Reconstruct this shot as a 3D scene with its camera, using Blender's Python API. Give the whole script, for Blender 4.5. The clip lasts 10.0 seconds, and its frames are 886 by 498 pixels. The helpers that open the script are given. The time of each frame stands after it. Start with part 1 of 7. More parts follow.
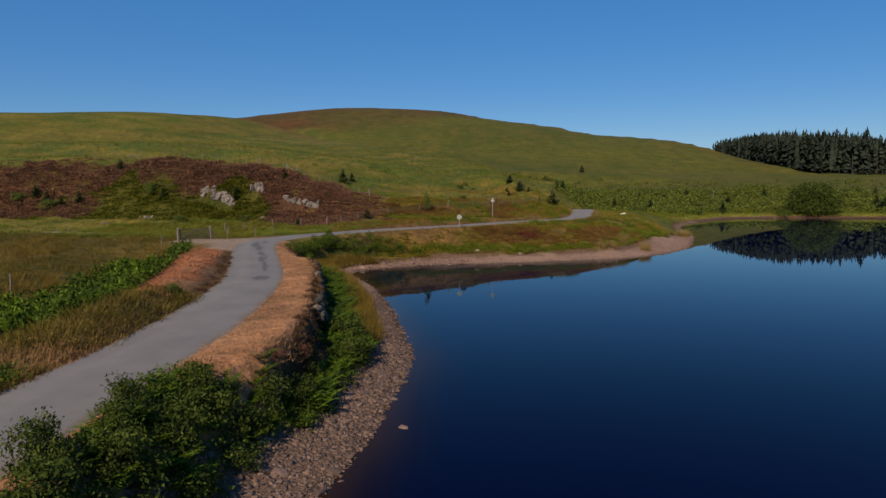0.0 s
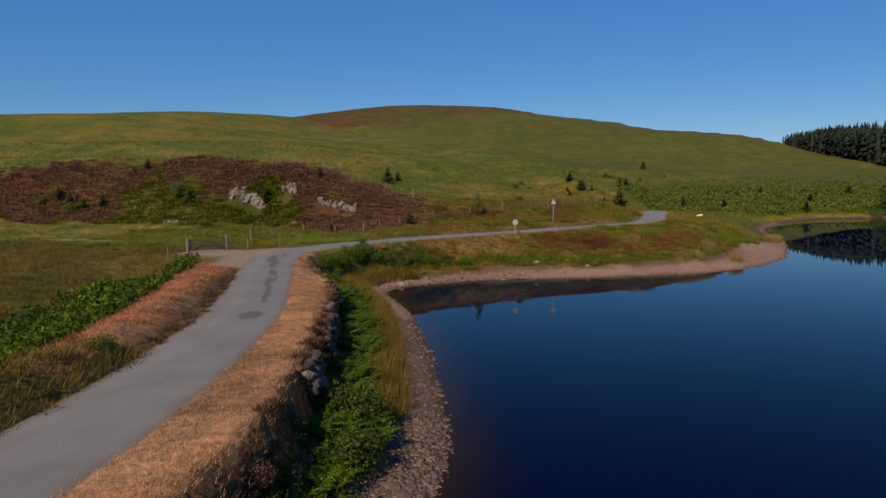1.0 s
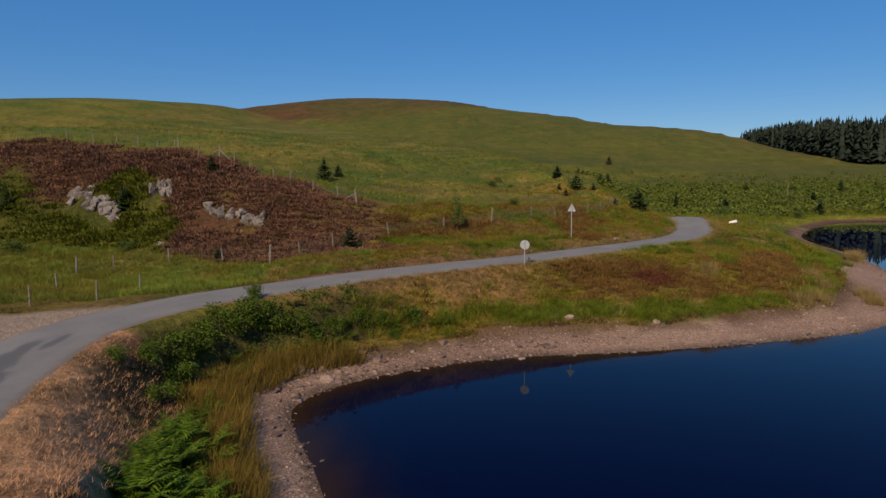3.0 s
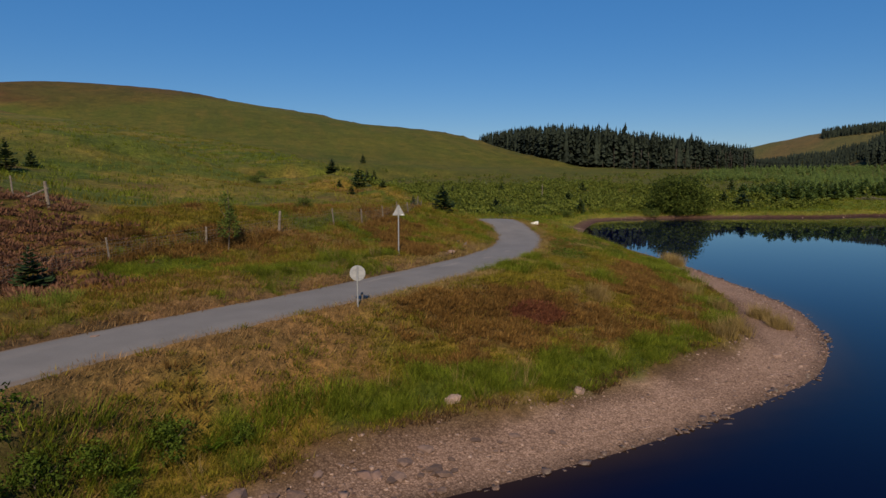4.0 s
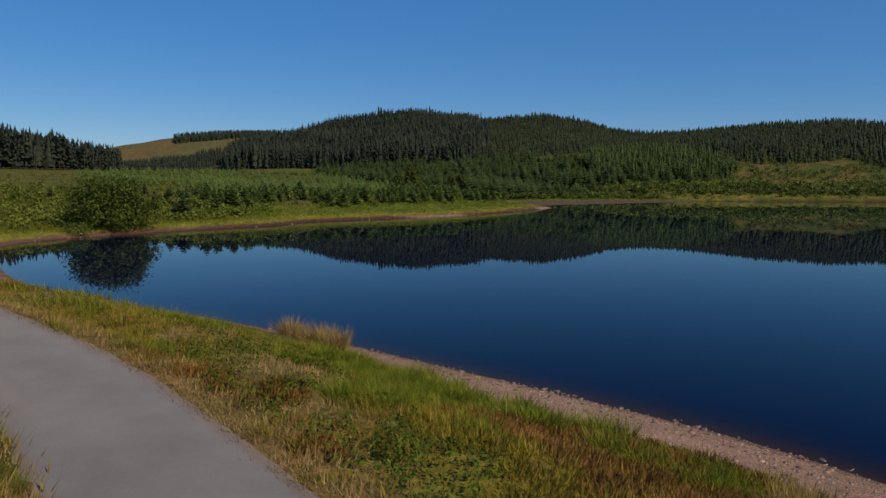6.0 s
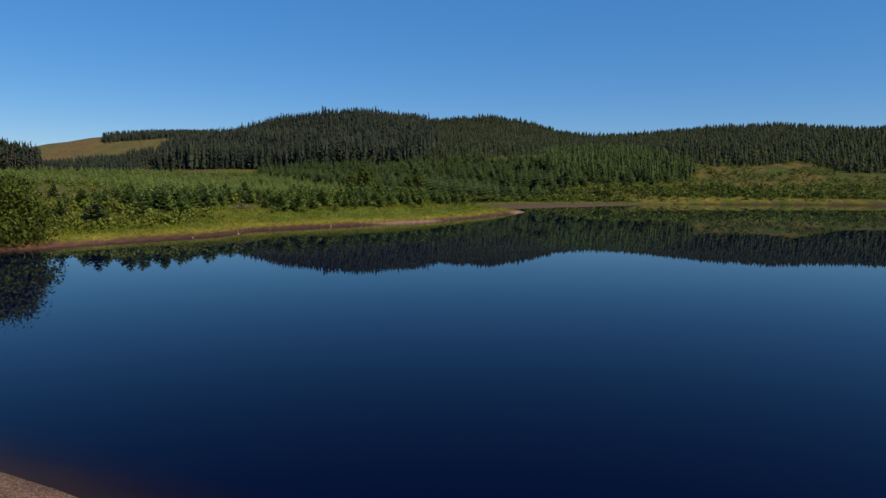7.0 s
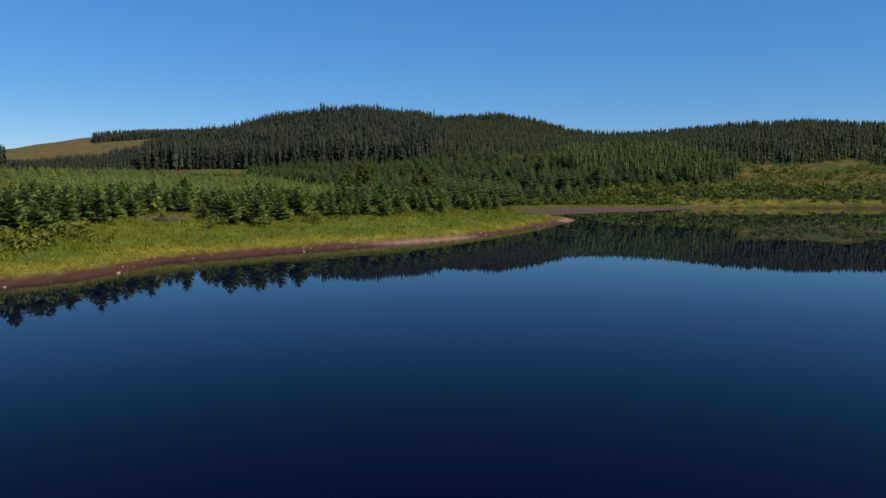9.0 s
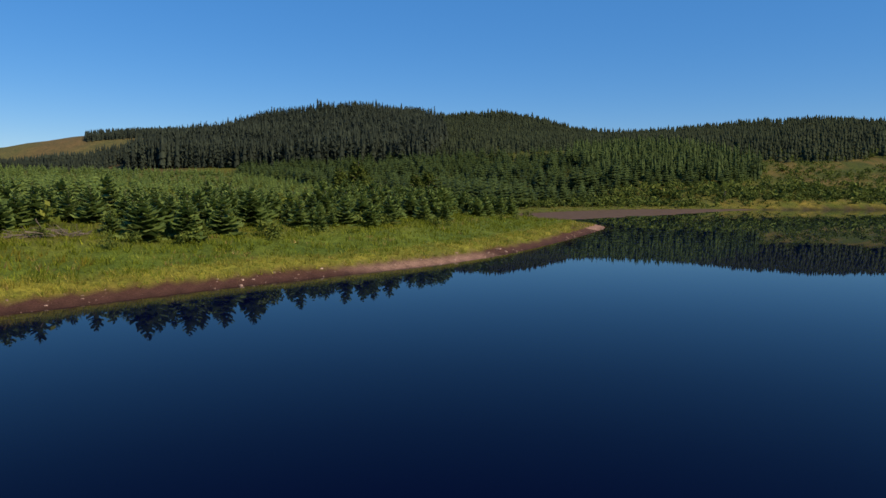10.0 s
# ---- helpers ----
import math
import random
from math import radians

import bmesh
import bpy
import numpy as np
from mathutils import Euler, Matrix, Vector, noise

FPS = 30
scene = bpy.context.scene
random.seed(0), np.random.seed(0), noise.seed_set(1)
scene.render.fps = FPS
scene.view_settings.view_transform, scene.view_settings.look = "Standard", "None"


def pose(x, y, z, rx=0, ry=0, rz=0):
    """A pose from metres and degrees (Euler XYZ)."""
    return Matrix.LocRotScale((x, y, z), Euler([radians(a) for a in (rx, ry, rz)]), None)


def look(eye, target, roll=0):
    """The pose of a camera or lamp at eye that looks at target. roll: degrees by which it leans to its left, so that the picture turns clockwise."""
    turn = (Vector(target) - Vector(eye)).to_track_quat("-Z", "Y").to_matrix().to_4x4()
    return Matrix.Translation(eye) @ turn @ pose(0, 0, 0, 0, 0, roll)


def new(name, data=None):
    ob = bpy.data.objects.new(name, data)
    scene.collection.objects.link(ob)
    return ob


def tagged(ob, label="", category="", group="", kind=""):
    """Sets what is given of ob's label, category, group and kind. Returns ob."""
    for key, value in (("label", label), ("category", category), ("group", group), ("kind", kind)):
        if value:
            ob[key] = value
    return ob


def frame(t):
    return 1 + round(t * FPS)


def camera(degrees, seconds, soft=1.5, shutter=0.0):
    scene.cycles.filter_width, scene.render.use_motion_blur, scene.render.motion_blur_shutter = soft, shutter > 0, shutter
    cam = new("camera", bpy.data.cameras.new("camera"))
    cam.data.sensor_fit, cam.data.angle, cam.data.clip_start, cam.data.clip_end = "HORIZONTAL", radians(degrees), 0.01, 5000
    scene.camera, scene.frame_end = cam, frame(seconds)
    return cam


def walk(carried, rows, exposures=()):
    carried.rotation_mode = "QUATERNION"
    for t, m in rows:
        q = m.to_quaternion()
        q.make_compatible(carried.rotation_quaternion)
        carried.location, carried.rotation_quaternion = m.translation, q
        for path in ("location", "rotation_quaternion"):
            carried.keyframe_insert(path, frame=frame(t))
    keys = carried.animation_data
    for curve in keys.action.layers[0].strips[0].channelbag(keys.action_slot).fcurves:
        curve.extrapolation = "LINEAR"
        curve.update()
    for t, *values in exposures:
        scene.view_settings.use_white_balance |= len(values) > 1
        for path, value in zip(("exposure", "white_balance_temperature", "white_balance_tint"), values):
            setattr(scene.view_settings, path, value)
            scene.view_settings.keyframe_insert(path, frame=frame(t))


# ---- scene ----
cam = camera(66.0, 10.0)
PATH = [
    (0, (0.816, 1.876, 8.872), (0.806, 3.868, 8.693), -0.3),
    (0.5, (0.798, 7.132, 9.076), (0.709, 9.121, 8.894), -0.4),
    (1, (0.809, 13.735, 9.249), (0.642, 15.719, 9.064), -0.6),
    (1.5, (0.526, 20.469, 9.276), (0.288, 22.446, 9.093), -0.7),
    (2, (-0.022, 28.484, 9.484), (-0.305, 30.455, 9.296), -0.7),
    (2.2, (-0.342, 31.746, 9.52), (-0.626, 33.717, 9.331), -0.7),
    (3.3, (-3.142, 50.09, 9.238), (-3.011, 52.076, 9.04), -0.6),
    (3.5, (-3.437, 53.779, 9.149), (-3.197, 55.754, 8.95), -0.6),
    (4, (-3.917, 63.68, 8.859), (-3.221, 65.545, 8.657), -0.1),
    (4.5, (-3.287, 72.881, 8.571), (-2.159, 74.521, 8.37), -0.0),
    (5, (-1.318, 82.131, 8.513), (0.158, 83.464, 8.313), 0.2),
    (5.5, (2.518, 91.274, 8.617), (4.257, 92.242, 8.421), 0.4),
    (6, (9.735, 101.646, 8.903), (11.621, 102.282, 8.712), 0.3),
    (6.2, (13.492, 105.169, 8.954), (15.402, 105.731, 8.766), 0.5),
    (7.3, (39.336, 119.974, 8.369), (41.271, 120.446, 8.187), 0.4),
    (7.5, (44.446, 122.146, 8.317), (46.381, 122.62, 8.137), 0.3),
    (8, (57.735, 126.718, 8.209), (59.668, 127.198, 8.03), 0.3),
    (8.5, (71.026, 131.066, 8.075), (72.959, 131.547, 7.896), 0.3),
    (9, (85.005, 135.251, 7.995), (86.938, 135.731, 7.817), 0.3),
    (9.5, (98.895, 139.29, 8.017), (100.828, 139.77, 7.839), 0.3),
    (10, (113.05, 142.99, 8.159), (114.983, 143.471, 7.98), 0.3),
]
walk(cam, [(t, look(eye, target, roll)) for t, eye, target, roll in PATH],
     [(0, 0.07), (3.5, 0.07), (4.5, -0.2), (5.5, -0.12), (6.2, 0.12), (7.5, 0.39), (10.0, 0.43)])

# ---- daylight: clear summer sky, sun from the south-west ----
SUN_AZ, SUN_EL = radians(201), radians(38)
world = bpy.data.worlds.new("world")
scene.world = world
world.use_nodes = True
wn = world.node_tree
sky = wn.nodes.new("ShaderNodeTexSky")
sky.sky_type, sky.sun_disc = "NISHITA", False
sky.sun_elevation, sky.sun_rotation = SUN_EL, SUN_AZ
sky.altitude, sky.air_density, sky.dust_density, sky.ozone_density = 300, 1.0, 0.0, 4.5
vivid = wn.nodes.new("ShaderNodeHueSaturation")
vivid.inputs["Saturation"].default_value, vivid.inputs["Hue"].default_value = 1.32, 0.506
wn.links.new(sky.outputs[0], vivid.inputs["Color"])
even = wn.nodes.new("ShaderNodeMix")
even.data_type = "RGBA"
even.inputs[0].default_value = 0.44
even.inputs[7].default_value = (0.98, 3.20, 7.50, 1)
wn.links.new(vivid.outputs[0], even.inputs[6])
wn.links.new(even.outputs[2], wn.nodes["Background"].inputs["Color"])
wn.nodes["Background"].inputs["Strength"].default_value = 0.075
sun_data = bpy.data.lights.new("sun", "SUN")
sun_data.energy, sun_data.angle, sun_data.color = 5.0, radians(0.6), (1.0, 0.80, 0.55)
sun = new("sun", sun_data)
to_sun = Vector((math.sin(SUN_AZ) * math.cos(SUN_EL), math.cos(SUN_AZ) * math.cos(SUN_EL), math.sin(SUN_EL)))
sun.matrix_world = look(to_sun * 300, (0, 0, 0))

# ---- small numeric kit ----
def hash2(i, j, seed):
    n = (i * 374761393 + j * 668265263 + seed * 974711) & 0x7FFFFFFF
    n = ((n ^ (n >> 13)) * 1274126177) & 0x7FFFFFFF
    return ((n ^ (n >> 16)) & 0xFFFF) / 65535.0


def vnoise(x, y, seed=0):
    """Smooth value noise, 0 to 1, one cell a metre."""
    xi, yi = np.floor(x).astype(np.int64), np.floor(y).astype(np.int64)
    u, v = x - xi, y - yi
    u, v = u * u * (3 - 2 * u), v * v * (3 - 2 * v)
    a, b = hash2(xi, yi, seed), hash2(xi + 1, yi, seed)
    c, d = hash2(xi, yi + 1, seed), hash2(xi + 1, yi + 1, seed)
    return (a * (1 - u) + b * u) * (1 - v) + (c * (1 - u) + d * u) * v


def fbm(x, y, size, seed=0, octaves=4):
    total, amp, norm = 0.0, 1.0, 0.0
    for k in range(octaves):
        total = total + amp * vnoise(x / size * 2 ** k + 17.3 * k, y / size * 2 ** k - 9.1 * k, seed + k)
        norm += amp
        amp *= 0.5
    return total / norm


def smooth(a, b, x):
    t = np.clip((x - a) / (b - a), 0, 1)
    return t * t * (3 - 2 * t)


def along(line, x, y):
    """Distance to a polyline, and the polyline's further columns at the nearest place."""
    line = np.asarray(line, float)
    best = np.full(np.shape(x), 1e18)
    vals = np.zeros(np.shape(x) + (line.shape[1] - 2,))
    for p, q in zip(line[:-1], line[1:]):
        d = q[:2] - p[:2]
        t = np.clip(((x - p[0]) * d[0] + (y - p[1]) * d[1]) / (d @ d), 0, 1)
        dist = (x - p[0] - t * d[0]) ** 2 + (y - p[1] - t * d[1]) ** 2
        near = dist < best
        best = np.where(near, dist, best)
        if line.shape[1] > 2:
            vals = np.where(near[..., None], p[2:] + t[..., None] * (q[2:] - p[2:]), vals)
    return np.sqrt(best), vals


def inside(poly, x, y):
    poly = np.asarray(poly, float)
    hit = np.zeros(np.shape(x), bool)
    for (x0, y0), (x1, y1) in zip(poly[:, :2], np.roll(poly[:, :2], -1, 0)):
        if y0 != y1:
            hit ^= ((y0 > y) != (y1 > y)) & (x < (x1 - x0) * (y - y0) / (y1 - y0) + x0)
    return hit


def rounded(line, step=1.5):
    """A polyline rounded by a Catmull-Rom spline, about step metres apart."""
    p = np.asarray(line, float)
    p = np.vstack([2 * p[0] - p[1], p, 2 * p[-1] - p[-2]])
    out = []
    for a, b, c, d in zip(p[:-3], p[1:-2], p[2:-1], p[3:]):
        n = max(2, int(np.linalg.norm((c - b)[:2]) / step))
        for t in np.arange(n) / n:
            out.append(0.5 * (2 * b + (c - a) * t + (2 * a - 5 * b + 4 * c - d) * t ** 2 + (3 * b - a - 3 * c + d) * t ** 3))
    out.append(p[-2])
    return np.array(out)


# ---- the plan ----
SHORE_WEST = [(-12, -60), (-7, -20), (-4, 5), (-3, 20), (-2, 25), (-1.5, 31), (-1.0, 36.5), (-1.8, 43), (-3.5, 53), (-6.2, 64), (-9.2, 72.5),
              (-7.1, 76.2), (-4.6, 78.1), (-2.2, 79.4), (1.3, 80.6), (5, 81.1), (9.1, 81.8), (14, 83.0), (19, 84.6), (22.2, 85.8), (26.5, 88.8),
              (31, 93.3), (34.9, 98.7), (38, 105.5), (41.2, 113.5), (43.6, 120), (47, 131), (49.4, 142), (53, 153), (59.5, 164.5), (68, 176),
              (77, 186.5), (85, 190.5), (96, 190.5), (113, 186.5), (135, 179)]
SHORE_NORTH = [(148, 180), (154, 177), (162, 173), (171.6, 167.5), (179, 163), (189, 158), (209, 152.5), (242, 146.5), (262, 144.5), (269, 147),
               (264, 152), (262, 160), (275, 168), (300, 172), (330, 166), (360, 152), (385, 133), (402, 100), (425, 52), (440, 10), (448, -60), (430, -160),
               (330, -300), (150, -330), (20, -250), (-20, -140)]
LAKE = np.vstack([rounded(SHORE_WEST, 2.0), rounded(SHORE_NORTH, 4.0)])
ROAD = rounded([(-22, -70, 3.0), (-14, -30, 3.0), (-10.6, 0, 3.05), (-10.1, 20, 3.1), (-9.9, 31, 3.2), (-11.2, 43, 3.2), (-13.9, 54, 3.25), (-16.9, 64.5, 3.4),
                (-17.9, 72, 3.5), (-15.8, 78.2, 3.55), (-11.6, 83.0, 3.6), (-7.7, 86.8, 3.65), (-2.6, 90.6, 3.7), (2.7, 94.2, 3.75), (10.9, 100.4, 3.9),
                (15.8, 105.6, 3.85), (20.8, 112.8, 3.75), (23.9, 119.3, 4.05), (25.7, 126.6, 4.7), (26.9, 133, 4.5), (27.2, 140, 3.9), (25, 148, 3.6), (18, 155, 4.2), (8, 160, 5.4)], 1.0)
ROAD_WEST, ROAD_EAST = ROAD[ROAD[:, 1] < 70], ROAD[(ROAD[:, 1] > 80) & (ROAD[:, 1] < 132)]
ROAD_HALF = 1.72
APRON = [(-18.6, 65.0), (-20.0, 69.5), (-19.5, 74.5), (-22.5, 72.8), (-25.2, 73.6)]
OUTCROPS = [(-33.2, 103.3, 2.0, 1.7, 9, 5.6), (-30.8, 101.6, 1.7, 1.5, 4, 2.0), (-27.0, 102.8, 1.8, 2.0, 4, 1.4), (-20.8, 99.4, 1.5, 1.2, 6, 4.0), (-17.7, 98.1, 1.6, 1.7, 2, 0.6), (-38.6, 97.2, 1.6, 0.5, 5, 4.0), (-47.5, 99.0, 1.0, 0.6, 2, 1.2), (14.3, 108.6, 0.5, 0.35, 2, 0.7), (-25.0, 97.0, 0.7, 0.5, 2, 1.0), (-43.0, 101.5, 1.0, 0.7, 3, 2.4)]
TRACK = [(-41.5, 84.6), (-44.5, 86.2), (-48.5, 87.4)]
WALL_LINE = rounded([(-6.6, 4), (-6.0, 16), (-5.5, 24), (-5.3, 30), (-5.8, 35), (-6.7, 41), (-8.3, 49), (-10.0, 57), (-12.4, 64.5)], 0.6)
A_LINES = [[(-500, 120, 8), (-200, 112, 5), (-80, 101, 4.2), (-40, 96, 4.0), (-25, 92.5, 3.9), (-14.5, 87.5, 3.8), (-5.5, 93.2, 3.9), (6.0, 100.6, 4.0), (13.2, 107.5, 4.0), (18.4, 116.5, 4.0),
            (22.0, 126, 4.6), (23.6, 134, 4.4), (23.5, 141, 4.0), (20, 152, 4.2), (26, 170, 4.8), (32, 200, 7), (42, 260, 11), (20, 330, 17), (-40, 400, 30)],
           [(-40, 400, 31), (-65, 392, 36), (-103, 418, 45.5), (-142, 390, 50), (-174, 364, 49), (-217, 338, 44.5), (-300, 320, 43), (-500, 300, 49)],
           [(22, 131, 5.9), (20.5, 140, 7.8), (16, 153, 10.2), (5, 230, 16.5), (-10, 283, 21.6), (-35, 332, 28.5), (-60, 380, 35)],
           [(-130, 134, 14.5), (-60, 123, 15.0), (-36, 115, 13.6), (-24, 109.5, 11.9), (-12, 107, 8.0), (2, 113, 7.2), (14, 125, 6.6)],
           [(-150, 200, 22), (-60, 190, 21), (-15, 170, 15)]]
B_LINES = [[(-300, 520, 44), (-103, 440, 37), (-30, 410, 26), (30, 395, 18), (90, 405, 16), (150, 412, 14), (205, 434, 14), (237, 466, 16.5)],
           [(244, 481, 20), (239, 510, 25), (228, 550, 33.6), (202, 608, 49.4), (156, 682, 59.4), (102, 743, 75.3), (43, 799, 89.3), (0, 830, 100.3), (-60, 858, 104.5), (-119, 882, 108.5), (-212, 905, 95), (-420, 930, 60)]]
C_LINES = [[(380, -420, 5), (440, -180, 3), (455, -60, 3), (447, 10, 3), (425, 70, 3), (415, 110, 3), (440, 150, 6), (500, 230, 11), (560, 330, 16), (600, 430, 21), (606, 520, 25), (640, 620, 26)],
           [(700, 640, 34), (810, 579, 58), (863, 547, 77), (905, 505, 91), (946, 459, 99), (1000, 405, 90), (1220, 319, 121), (1279, 250, 110), (1285, 145, 72), (1132, 54, 85), (1061, -81, 94), (982, -177, 77), (880, -420, 60)],
           [(640, 150, 32), (760, 138, 46), (900, 135, 60), (1020, 140, 68)]]
D_LINES = [[(700, 640, 26), (800, 800, 27), (900, 1000, 30), (950, 1400, 34)],
           [(1020, 1420, 40), (1125, 1216, 76), (1219, 1117, 103), (1290, 1000, 110), (1290, 840, 104), (1200, 700, 90)]]


def hill(strands, x, y, back=0.18, front=0.5, power=3.2):
    """A hillside between its foot (first line) and its crest (second), with further lines that shape it; behind the crest it falls away."""
    foot, crest = np.asarray(strands[0], float), np.asarray(strands[1], float)
    df, zf = along(foot, x, y)
    dc, zc = along(crest, x, y)
    out = np.where(dc < df, np.maximum(zc[..., 0] - back * dc, zf[..., 0] - front * df), zf[..., 0] - front * df)
    within = inside(np.vstack([foot, crest]), x, y)
    px, py = x[within], y[within]
    marks = np.vstack([rounded(l, 9.0) for l in strands])
    gaps = np.concatenate([np.gradient(np.concatenate([[0], np.cumsum(np.linalg.norm(np.diff(rounded(l, 9.0)[:, :2], axis=0), axis=1))])) for l in strands])
    up = np.empty(len(px))
    for k in range(0, len(px), 20000):
        d2 = (px[k:k + 20000, None] - marks[:, 0]) ** 2 + (py[k:k + 20000, None] - marks[:, 1]) ** 2 + 6
        w = gaps * d2 ** (-power / 2)
        up[k:k + 20000] = (w @ marks[:, 2]) / w.sum(1)
    out[within] = up
    return out


def shore_distance(x, y):
    d, _ = along(np.vstack([LAKE, LAKE[:1]]), x, y)
    return np.where(inside(LAKE, x, y), -d, d)


def beach_width(x, y):
    spit = np.exp(-((x - 20) ** 2 + (y - 90) ** 2) / 260)
    return 2.4 + 0.7 * (1 - smooth(20, 27, y)) * (x < 10) + 0.9 * smooth(-6, 4, x) * smooth(66, 78, y) * (x < 60) + 0.4 * spit + 2.5 * np.exp(-((x - 262) ** 2 + (y - 148) ** 2) / 500) + 0.2 * smooth(90, 130, x) + 1.6 * np.exp(-((x - 37) ** 2 + (y - 107) ** 2) / 60) + 1.9 * np.exp(-((x - 32) ** 2 + (y - 101) ** 2) / 110) - 1.5 * smooth(114, 122, y) * (x < 60) - 1.3 * smooth(320, 350, x)


def ground_height(x, y, full=False):
    x, y = np.atleast_1d(np.asarray(x, float)), np.atleast_1d(np.asarray(y, float))
    s = shore_distance(x, y)
    wob = (fbm(x, y, 6.0, 3) - 0.5) * 1.6
    bw = beach_width(x, y)
    land = s + wob * smooth(0.3, 4, s)
    beach = 0.19 * np.minimum(s, bw)
    near = beach + 0.22 * smooth(-0.15, 0.25, land - bw) + (3.1 - 0.19 * bw) * smooth(0, 1, (land - bw * 0.9) / 10.5) + 0.02 * np.maximum(0, s - 30)
    low = beach + 0.35 * smooth(0, 1.2, land - bw) + 0.042 * np.maximum(0, s - bw) * (1 - 0.25 * smooth(150, 500, s))
    shelf_n = smooth(118, 150, x) * (1 - smooth(275, 300, x)) * (y > 130)
    low = low + shelf_n * (0.105 * np.clip(s - bw, 0, 20) - 0.01 * np.clip(s - 30, 0, 120))
    low = np.minimum(low + 4.0 * smooth(170, 330, s) * smooth(90, 170, x) * smooth(240, 330, y) * (1 - smooth(520, 620, x)), 26 + 0.004 * s)
    wn_ = (1 - smooth(45, 80, x)) * (1 - smooth(150, 200, y))
    z = np.where(s > 0, near * wn_ + low * (1 - wn_), np.maximum(0.22 * s, -4))
    # hills
    lumps = (fbm(x, y, 60, 11) - 0.5)
    ha = hill(A_LINES, x, y)
    hb = hill(B_LINES, x, y, 0.30)
    hc = hill(C_LINES, x, y, 0.10, 0.5, 2.1)
    hd = hill(D_LINES, x, y, 0.10)
    big = smooth(120, 350, np.hypot(x, y - 60))
    for h in (ha, hb, hc, hd):
        h = h + lumps * (1.0 + 2.5 * big)
        k = 1.2 + 4 * big
        d = np.clip(0.5 + (h - z) / (2 * k), 0, 1)
        z = np.where(s > 0, z * (1 - d) + h * d + k * d * (1 - d) * 0.5, z)
    # field west of the road: a shallow hollow below the verge
    dr, zr = along(ROAD, x, y)
    zr = zr[..., 0]
    west = (x < np.interp(y, ROAD_WEST[:, 1], ROAD_WEST[:, 0])) & (y < 84)
    off = dr - ROAD_HALF
    z = np.where(west, z - 0.9 * np.exp(-((off - 8) / 4.0) ** 2) * (1 - smooth(60, 75, y)), z)
    z = np.where(s > 0.5, z + (fbm(x, y, 2.4, 21, 3) - 0.5) * (0.28 + 0.3 * (y > 80) * (x > -5) * (x < 60)) * smooth(0.5 + 2 * (y > 80), 4, s) + (fbm(x, y, 14, 25, 3) - 0.5) * 0.6 * smooth(4, 12, s), z)
    # verges and carriageway
    lakeside = (y < 66) & (x < 8) & (x > np.interp(y, ROAD_WEST[:, 1], ROAD_WEST[:, 0]))
    dwall, _ = along(WALL_LINE, x, y)
    bank_w = np.where(west, 3.2, 3.0)
    lip = np.where(west, (0.22 + 0.55 * smooth(22, 32, y) * (1 - smooth(52, 60, y))) * np.exp(-((off - 2.2) / 1.3) ** 2), 0.0)
    uphill = (y > 84) & (y < 150) & (x > -14) & (x < 40) & (y > np.interp(x, ROAD_EAST[:, 0], ROAD_EAST[:, 1]))
    lip = lip + uphill * smooth(84, 90, y) * (1 - smooth(126, 140, y)) * 0.42 * smooth(0.1, 0.9, off) * (1 - smooth(3.0, 8.0, off))
    bank_w = np.where(uphill, 2.0, bank_w)
    blend = 1 - smooth(0.2, bank_w, off)
    wx = np.interp(y, WALL_LINE[:, 1], WALL_LINE[:, 0])
    blend_wall = 1 - smooth(-0.12 - 2.2 * (1 - smooth(22, 27, y)), 0.25, x - wx)
    strip = lakeside & (s > 0)
    fade = np.where(strip, 1 - smooth(55, 66, y), 0.0)
    extra = 0.7 * (1 - smooth(20, 27, y))
    shelf = np.minimum(z, 0.19 * np.minimum(s, 2.2 + extra) + 2.0 * smooth(1.9 + extra, 3.9 + extra, s))
    z = np.where(strip & (x > wx - 0.3), z * (1 - fade) + shelf * fade, z)
    blend = blend * (1 - fade) + np.where(x < wx, np.maximum(blend, blend_wall), blend_wall) * fade
    z = z * (1 - blend) + (zr - 0.005) * blend + lip + (off > 0.45) * blend * (fbm(x, y, 1.1, 31, 2) - 0.45) * 0.14
    z = np.where(off < 0.42, zr - 0.035, z)
    da2, _ = along(APRON, x, y)
    ap = 1 - smooth(2.6, 4.2, da2)
    z = z * (1 - ap) + (np.where(off < 0.3, zr - 0.03, 3.45)) * ap
    return (z, s, off, west, lakeside) if full else z


# ---- mesh helpers ----
def mesh_np(name, verts, faces, attrs=None, smooth_shade=False):
    """A mesh from an array of vertices and an array of triangles or quads."""
    me = bpy.data.meshes.new(name)
    verts, faces = np.asarray(verts, np.float32), np.asarray(faces, np.int32)
    n, k = faces.shape
    me.vertices.add(len(verts))
    me.vertices.foreach_set("co", verts.ravel())
    me.loops.add(n * k)
    me.loops.foreach_set("vertex_index", faces.ravel())
    me.polygons.add(n)
    me.polygons.foreach_set("loop_start", np.arange(0, n * k, k, dtype=np.int32))
    me.update(calc_edges=True)
    for key, col in (attrs or {}).items():
        a = me.color_attributes.new(key, "FLOAT_COLOR", "POINT")
        a.data.foreach_set("color", np.hstack([col, np.ones((len(col), 1))]).astype(np.float32).ravel())
    if smooth_shade:
        me.polygons.foreach_set("use_smooth", np.ones(n, bool))
    return me


